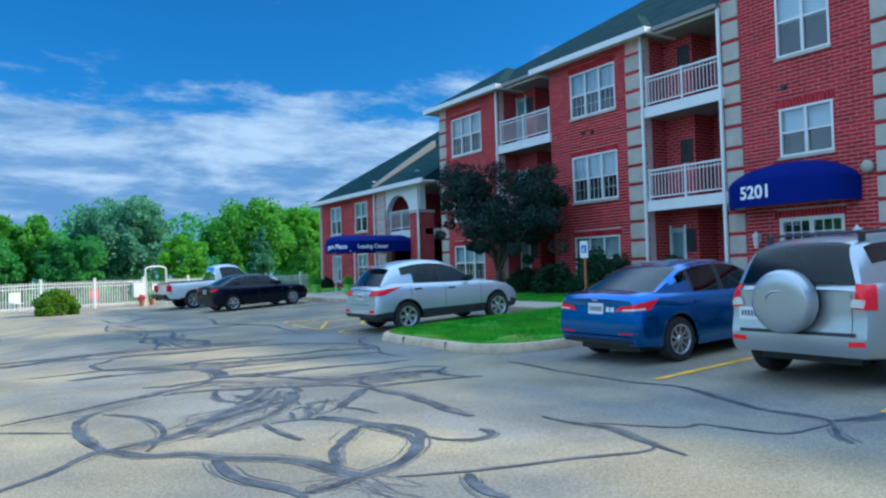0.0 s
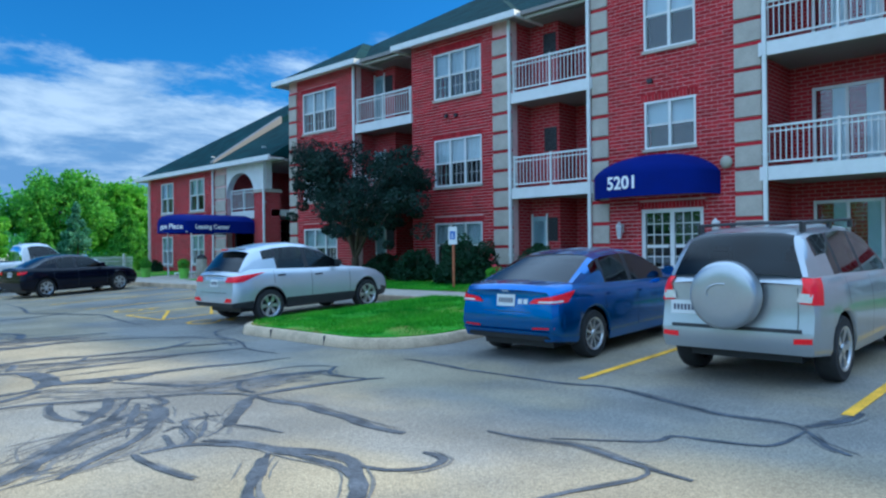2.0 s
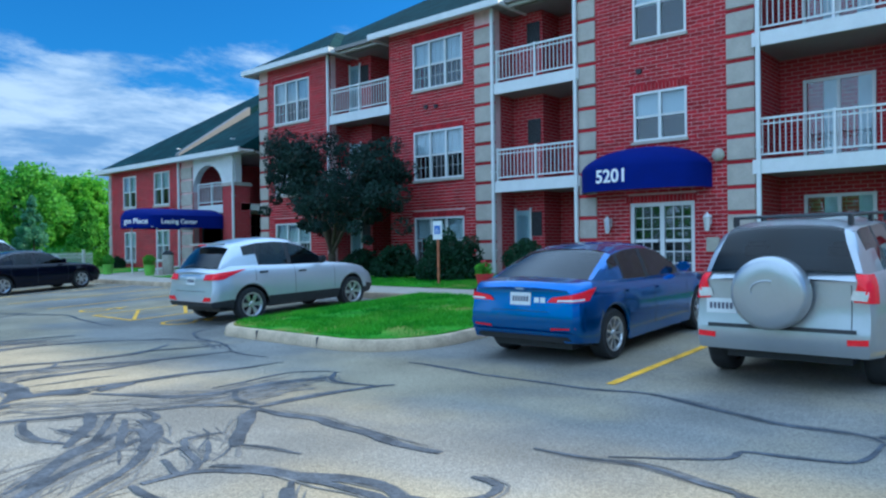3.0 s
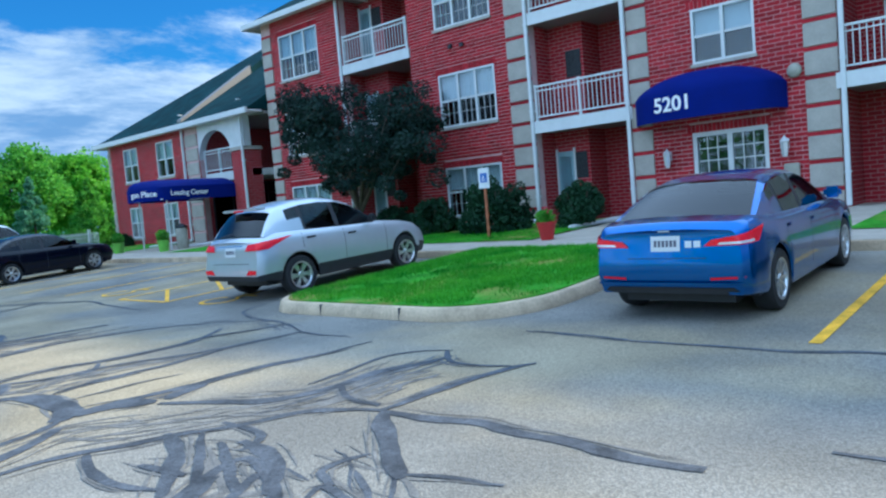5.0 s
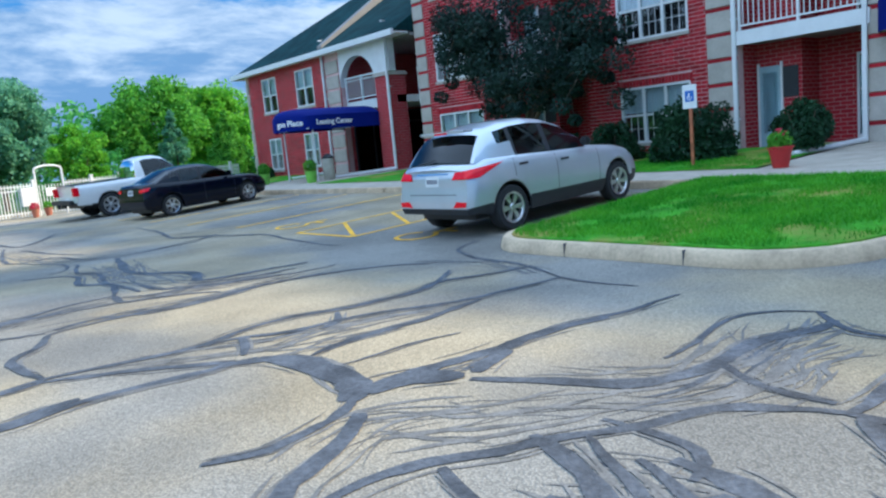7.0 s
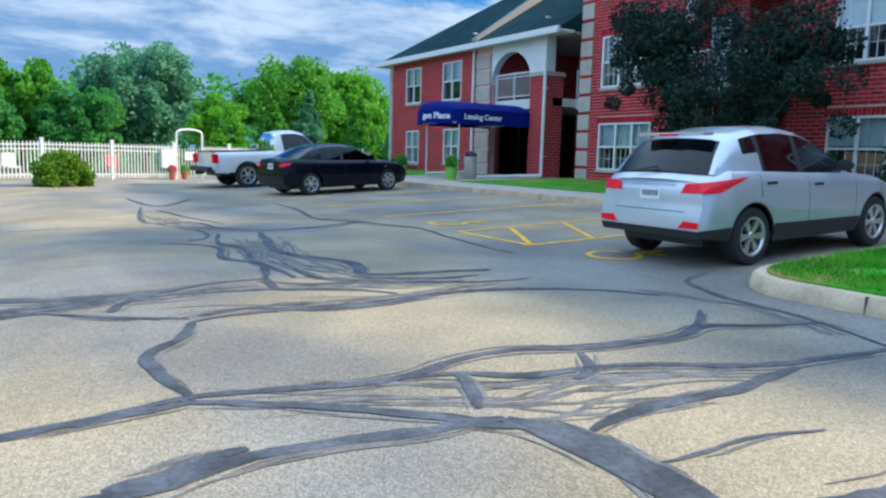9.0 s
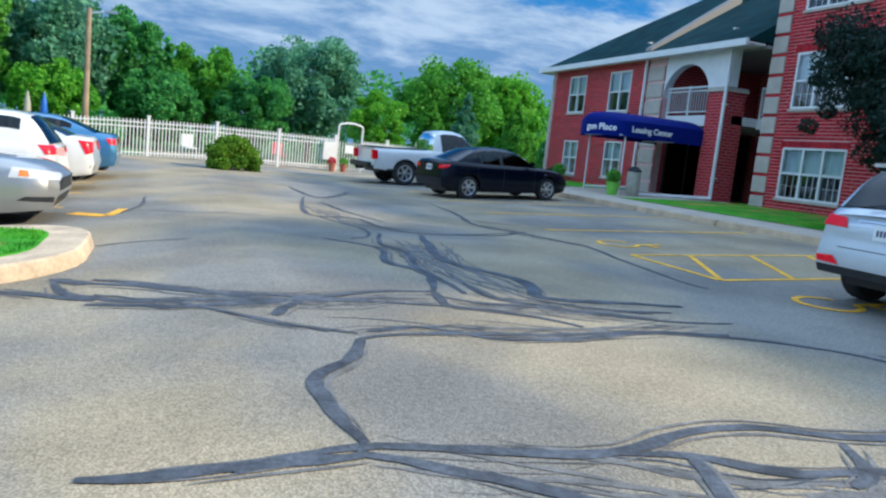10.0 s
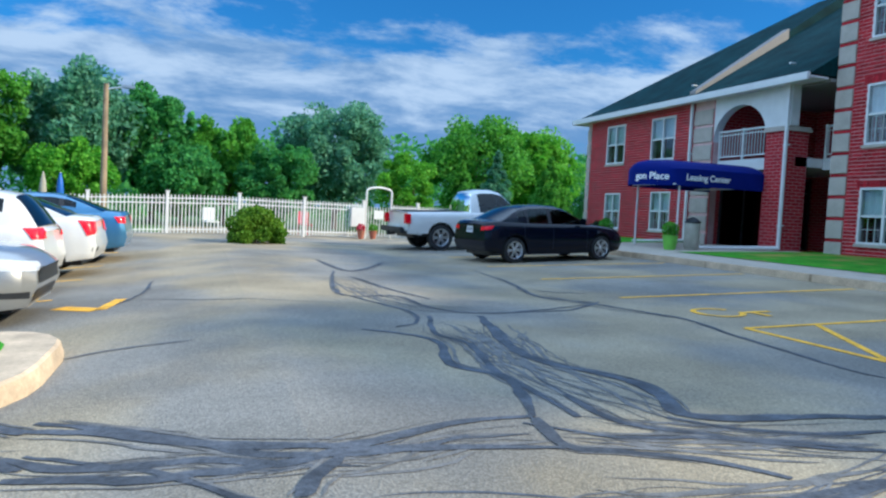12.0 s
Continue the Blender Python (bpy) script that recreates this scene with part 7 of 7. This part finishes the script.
shrub(16.4, 15.9, walk_z(16.4), 0.95, 1.15, "low dark green shrub under the window", M["leaf_shrub"], 23, 8000, 0.045)
shrub(16.6, 17.7, walk_z(16.6), 0.9, 1.0, "low dark green shrub in the shade of the tree", M["leaf_shrub"], 24, 7000, 0.045)
shrub(2.75, 31.5, 0.0, 0.98, 1.28, "rounded olive green shrub at the edge of the asphalt", M["leaf_olive"], 25, 11000, 0.06)
shrub(-8.0, 32.5, -0.12, 2.6, 1.7, "long clipped green hedge at the edge of the lot", M["leaf_mid"], 27, 14000, 0.09, ry=1.0)
shrub(17.0, 36.4, walk_z(17.0), 0.5, 0.7, "small green shrub by the brick wall", M["leaf_shrub"], 26, 3000, 0.04)

# woods beyond the pool
tree(-4.6, 47, 0, 7.6, 3.3, 1.0, "broad grey-green maple beyond the fence", M["leaf_blue"], 31, 22800, 0.126, 112)
tree(-1.2, 49, 0, 7.2, 2.6, 1.0, "leafy green tree beyond the fence", M["leaf_deep"], 32, 19000, 0.126, 96)
tree(2.3, 49, 0, 6.0, 2.4, 0.8, "round green tree beyond the fence", M["leaf_mid"], 33, 19000, 0.118, 96)
tree(8.3, 50, 0, 7.3, 3.6, 0.8, "broad grey-green tree beyond the fence", M["leaf_blue"], 34, 24700, 0.126, 120)
tree(17.6, 52, 0, 7.6, 4.0, 0.8, "broad bright green tree beyond the fence", M["leaf_mid"], 35, 26600, 0.126, 128)
tree(22.5, 54, 0, 7.3, 3.4, 0.8, "bright green tree behind the leasing wing", M["leaf_lime"], 36, 22800, 0.126, 112)
tree(-8.5, 45, 0, 7.4, 3.0, 0.8, "leafy green tree beyond the fence", M["leaf_mid"], 37, 20900, 0.126, 104)
tree(-12.0, 40, 0, 9.2, 3.2, 1.2, "tall green tree beyond the fence", M["leaf_deep"], 38, 22800, 0.126, 112)
tree(-16.5, 38, 0, 9.0, 3.6, 1.2, "tall green tree beyond the lot", M["leaf_deep"], 39, 20900, 0.133, 104)
tree(11.0, 45.0, 0, 4.3, 1.9, 0.1, "drooping lime green tree beyond the fence", M["leaf_lime"], 40, 17100, 0.089, 88)
tree(14.4, 46.0, 0, 4.0, 1.35, 0.1, "dense green evergreen beyond the fence", M["leaf_mid"], 41, 15200, 0.074, 96, conic=True)
tree(16.8, 47.0, 0, 4.7, 1.4, 0.2, "blue-green spruce with tiered branches", M["leaf_blue"], 42, 11400, 0.081, 112, conic=True)
tree(19.6, 46.0, 0, 4.5, 1.7, 0.1, "dense green evergreen beyond the fence", M["leaf_mid"], 43, 17100, 0.074, 112, conic=True)
tree(21.9, 45.0, 0, 3.9, 1.4, 0.1, "dark green evergreen by the leasing wing", M["leaf_deep"], 44, 13300, 0.074, 96, conic=True)
tree(5.0, 46.5, 0, 4.4, 2.2, 0.2, "leafy green undergrowth tree beyond the fence", M["leaf_deep"], 45, 17100, 0.111, 88)
tree(0.4, 45.5, 0, 4.0, 2.2, 0.2, "leafy green undergrowth tree beyond the fence", M["leaf_deep"], 46, 15200, 0.111, 88)
tree(-4.0, 43.5, 0, 3.6, 2.0, 0.2, "yellow-green bushy tree beyond the fence", M["leaf_lime"], 47, 15200, 0.096, 80)
# far woods close the view
rng_f = np.random.default_rng(77)
cs_f = np.column_stack((rng_f.uniform(-70, 70, 260), rng_f.uniform(62, 78, 260), rng_f.uniform(0.5, 6.0, 260)))
v, f = leaves(42000, cs_f, rng_f.uniform(1.6, 2.8, 260), 0.30, rng_f)
tagged(new("far_woods", leaf_mesh("far_woods", v, f, M["leaf_deep"])), "dense green woods beyond the pool", "woods", kind="stuff")
cs_f = np.column_stack((rng_f.uniform(-60, -22, 160), rng_f.uniform(-40, 62, 160), rng_f.uniform(0.5, 6.5, 160)))
v, f = leaves(20000, cs_f, rng_f.uniform(1.8, 3.0, 160), 0.34, rng_f)
tagged(new("far_woods", leaf_mesh("far_woods", v, f, M["leaf_deep"])), "dense green woods west of the lot", "woods", kind="stuff")

# ---- pool fence ----
def fence_y(x):
    return 36.6 + 0.24 * (x - 4.5)


def fence_z(x):
    return -0.30 * ease(2.5, -6.0, x)


pf = thing("pool_fence", pose(0, 0, 0), "white metal picket fence round the pool", "fence")
me_p = finish(bx(bmesh.new(), -0.016, 0.016, -0.016, 0.016, 0.06, 1.36), "picket", M["white"])
me_q = finish(bx(bx(bmesh.new(), -0.05, 0.05, -0.05, 0.05, -0.05, 1.46), -0.065, 0.065, -0.065, 0.065, 1.46, 1.50), "post", M["white"])
ang = math.degrees(math.atan(0.24))
x = -14.0
k = 0
while x < 17.2:
    if not 7.35 < x < 8.40:
        share("post" if k % 20 == 0 else "picket", me_q if k % 20 == 0 else me_p, pf, pose(x, fence_y(x), fence_z(x), 0, 0, ang))
    x += 0.118
    k += 1
for zz in (0.20, 1.10, 1.26):
    for xa_, xb_ in ((-14, -6), (-6, -3.5), (-3.5, -1.0), (-1.0, 2.5), (2.5, 7.35), (8.40, 17.2)):
        bm = bmesh.new()
        cyl(bm, (xa_, fence_y(xa_), zz + fence_z(xa_)), (xb_, fence_y(xb_), zz + fence_z(xb_)), 0.022, n=6)
        part("rail", bm, M["white"], pf)
ar = thing("gate_arbor", pose(7.88, fence_y(7.88), 0, 0, 0, ang), "white arched gate arbor in the pool fence", "arbor")
for s in (-1, 1):
    part("post", cyl(bmesh.new(), (s * 0.55, 0, -0.05), (s * 0.55, 0, 1.86), 0.045, n=8), M["white"], ar)
bm = bmesh.new()
pts = [(0.55 * math.cos(math.pi * k / 10), 1.86 + 0.16 * math.sin(math.pi * k / 10)) for k in range(11)]
for a, b in zip(pts, pts[1:]):
    cyl(bm, (a[0], 0, a[1]), (b[0], 0, b[1]), 0.04, n=8)
part("arch", bm, M["white"], ar)
gm = finish(bx(bmesh.new(), -0.014, 0.014, -0.014, 0.014, 0.1, 1.25), "picket", M["white"])
for k in range(8):
    share("picket", gm, ar, pose(-0.44 + 0.125 * k, 0, 0))
part("gate_sign", bx(bmesh.new(), -0.22, 0.20, -0.05, -0.03, 0.78, 1.12), M["plate"], ar, "blank white notice board")
nb_ = thing("notice_board", pose(6.95, fence_y(6.95) - 0.06, 0, 0, 0, ang), "white notice box hung on the fence", "box")
part("box", bx(bmesh.new(), -0.28, 0.28, -0.12, 0.0, 0.45, 1.20), M["white"], nb_, bevel=0.02)
for cx, col in ((7.05, "petal"), (7.55, "leaf_mid")):
    p = thing("flower_pot", pose(cx, fence_y(cx) - 0.55, 0), "terracotta pot of flowers by the pool gate", "plant pot", "pots by the gate")
    part("pot", lathe(bmesh.new(), [(0.10, 0), (0.15, 0.30), (0.17, 0.30), (0.17, 0.34), (0.14, 0.34), (0.13, 0.28)], n=16), mat("terracotta", (0.36, 0.13, 0.08), 0.8), p)
    rr = np.random.default_rng(5)
    v, f = leaves(260, np.array([[0, 0, 0.42]]), np.array([0.17]), 0.04, rr)
    o = new("flowers", leaf_mesh("flowers", v, f, M[col]))
    o.parent = p
# pool furniture glimpsed through the pickets
for cx, cy, col in ((1.6, 37.4, "white"), (5.2, 38.6, "petal"), (-2.2, 36.6, "amber")):
    ch = thing("pool_chair", pose(cx, cy, fence_z(cx) + 0.004, 0, 0, 20), "plastic pool chair behind the fence", "chair", "pool chairs")
    part("seat", bx(bmesh.new(), -0.25, 0.25, -0.25, 0.25, 0.38, 0.43), M[col], ch, bevel=0.015)
    part("backrest", bx(bmesh.new(), -0.25, 0.25, 0.22, 0.27, 0.44, 0.92), M[col], ch, bevel=0.015)
    for sx in (-0.21, 0.21):
        for sy in (-0.21, 0.21):
            part("leg", cyl(bmesh.new(), (sx, sy, 0), (sx, sy, 0.38), 0.02, n=6), M[col], ch)
structure("pavement_pool", sheet([-14, -6, -3.5, -1, 2.5, 18], [33.6, 36.0, 37.5, 44.0], lambda x, y: (-0.03 if y < 34 else 0.004) + fence_z(x)), M["dirt"], "tan pool deck and verge")
for cx, col in ((-4.1, "siding"), (-3.55, "signblue")):
    um = thing("closed_umbrella", pose(cx, 38.4, fence_z(cx)), "folded pool umbrella behind the fence", "umbrella", "umbrellas")
    part("pole", cyl(bmesh.new(), (0, 0, 0), (0, 0, 2.15), 0.02, n=8), M["white"], um)
    part("canopy", lathe(bmesh.new(), [(0.10, 1.15), (0.14, 1.3), (0.10, 1.8), (0.03, 2.12)], n=10), M[col], um, smooth=50)
# utility pole with a lamp arm
lp = thing("lamp_pole", pose(-2.25, 39.3, 0), "tan wooden pole with a lamp arm", "lamp pole")
part("pole", cyl(bmesh.new(), (0, 0, -0.1), (0, 0, 5.3), 0.13, 0.09, 12), M["wood"], lp, smooth=60)
part("arm", cyl(bmesh.new(), (0, 0, 5.1), (0.7, -0.1, 5.25), 0.03, n=8), M["alloy"], lp)
part("lamp_head", bx(bmesh.new(), 0.55, 1.0, -0.2, 0.02, 5.18, 5.30), M["alloy"], lp, bevel=0.03)

# reserved parking sign
sg = thing("parking_sign", pose(14.55, 12.45, walk_z(14.55)), "reserved parking sign on a rusty red post", "sign")
part("post", bx(bmesh.new(), -0.02, 0.02, -0.03, 0.03, -0.05, 1.55), M["rust"], sg)
bp_ = part("sign_plate", bx(bmesh.new(), -0.032, -0.024, -0.16, 0.16, 1.18, 1.66), M["plate"], sg, "white metal sign plate")
part("symbol_panel", bx(bmesh.new(), -0.036, -0.0325, -0.10, 0.10, 1.32, 1.54), M["signblue"], bp_, "blue wheelchair symbol panel")
bm = bmesh.new()
for k in range(9):
    a0, a1 = math.pi * (0.9 + 0.16 * k), math.pi * (0.9 + 0.16 * (k + 1))
    cyl(bm, (-0.038, 0.045 * math.cos(a0), 1.40 + 0.045 * math.sin(a0)), (-0.038, 0.045 * math.cos(a1), 1.40 + 0.045 * math.sin(a1)), 0.008, n=5)
bx(bm, -0.040, -0.0365, -0.005, 0.018, 1.40, 1.49)
part("symbol", bm, M["letter"], bp_)

# red pot with flowers by the walk
p = thing("flower_pot", pose(13.62, 10.2, walk_z(13.62)), "glossy red pot of flowers beside the walk", "plant pot")
part("pot", lathe(bmesh.new(), [(0.13, 0), (0.20, 0.34), (0.22, 0.34), (0.22, 0.38), (0.19, 0.38), (0.17, 0.30)], n=24), M["terracotta"], p, smooth=40)
rr = np.random.default_rng(9)
v, f = leaves(700, np.array([[0, 0, 0.46], [0.1, 0.08, 0.44], [-0.1, 0.02, 0.46]]), np.array([0.20, 0.16, 0.16]), 0.035, rr)
o = new("foliage", leaf_mesh("foliage", v, f, M["leaf_mid"]))
o.parent = p
v, f = leaves(90, np.array([[0, 0, 0.60], [0.08, 0.1, 0.56]]), np.array([0.10, 0.10]), 0.03, rr)
o = new("petals", leaf_mesh("petals", v, f, M["petal"]))
o.parent = p
for cx, cy in ((14.1, 27.2), (14.0, 30.6)):
    p = thing("flower_pot", pose(cx, cy, walk_z(cx)), "lime green pot with a small plant by the canopy", "plant pot", "green pots")
    part("pot", lathe(bmesh.new(), [(0.16, 0), (0.22, 0.38), (0.24, 0.42), (0.20, 0.42), (0.18, 0.34)], n=20), M["greenpot"], p, smooth=40)
    v, f = leaves(400, np.array([[0, 0, 0.58]]), np.array([0.24]), 0.05, rr)
    o = new("foliage", leaf_mesh("foliage", v, f, M["leaf_mid"]))
    o.parent = p
tb = thing("trash_bin", pose(14.95, 27.35, walk_z(14.95)), "grey-brown litter bin by the canopy post", "bin")
part("body", lathe(bmesh.new(), [(0.19, 0), (0.22, 0.1), (0.22, 0.75), (0.20, 0.78)], n=18), M["siding"], tb, smooth=40)
part("lid", lathe(bmesh.new(), [(0.23, 0.78), (0.23, 0.82), (0.12, 0.92), (0.02, 0.95)], n=18), M["grille"], tb, smooth=40)
# far house west of the lot
h = thing("far_house", pose(-19, 33, 0), "far pale house with a low roof behind the trees", "house")
part("wall", bx(bmesh.new(), -5, 3, -3, 3, 0, 2.6), M["siding"], h)
bm = bmesh.new()
rv = [bm.verts.new(q) for q in ((-5.4, -3.4, 2.55), (3.4, -3.4, 2.55), (3.4, 3.4, 2.55), (-5.4, 3.4, 2.55), (-5.4, 0, 4.2), (3.4, 0, 4.2))]
for q in ((0, 1, 5, 4), (2, 3, 4, 5), (0, 4, 3), (1, 2, 5), (0, 3, 2, 1)):
    bm.faces.new([rv[j] for j in q])
part("roof", bm, M["shingle"], h)
for k in range(3):
    part("window", bx(bmesh.new(), -4 + 2.3 * k, -3 + 2.3 * k, -3.04, -2.99, 0.9, 2.1), M["glass"], h)

# bricks round the entrance, one by one
bm = bmesh.new()
bx(bm, -0.012, 0.008, 0, BLEN - 0.016, 0, COURSE - 0.017)
me = finish(bm, "brick", M["brick_piece"])
for x, a, z in PIECES[:300]:
    share("brick", me, walls["wall_block_entrance"], pose(x, a, z))
me = bpy.data.meshes.new("brickwork")
V2, F2_ = [], []
for x, a, z in PIECES[300:]:
    n = len(V2)
    b, h = a + BLEN - 0.016, COURSE - 0.017
    xf = x - 0.012
    V2.extend(((xf, a, z), (xf, b, z), (xf, b, z + h), (xf, a, z + h), (x, a, z), (x, b, z), (x, b, z + h), (x, a, z + h)))
    F2_.extend(((n, n + 3, n + 2, n + 1), (n, n + 1, n + 5, n + 4), (n + 3, n + 7, n + 6, n + 2), (n, n + 4, n + 7, n + 3), (n + 1, n + 2, n + 6, n + 5)))
me.from_pydata(V2, [], F2_)
me.materials.append(M["brick"])
tagged(new("brickwork", me), "red bricks laid in running bond over the doors", "brickwork", kind="stuff")
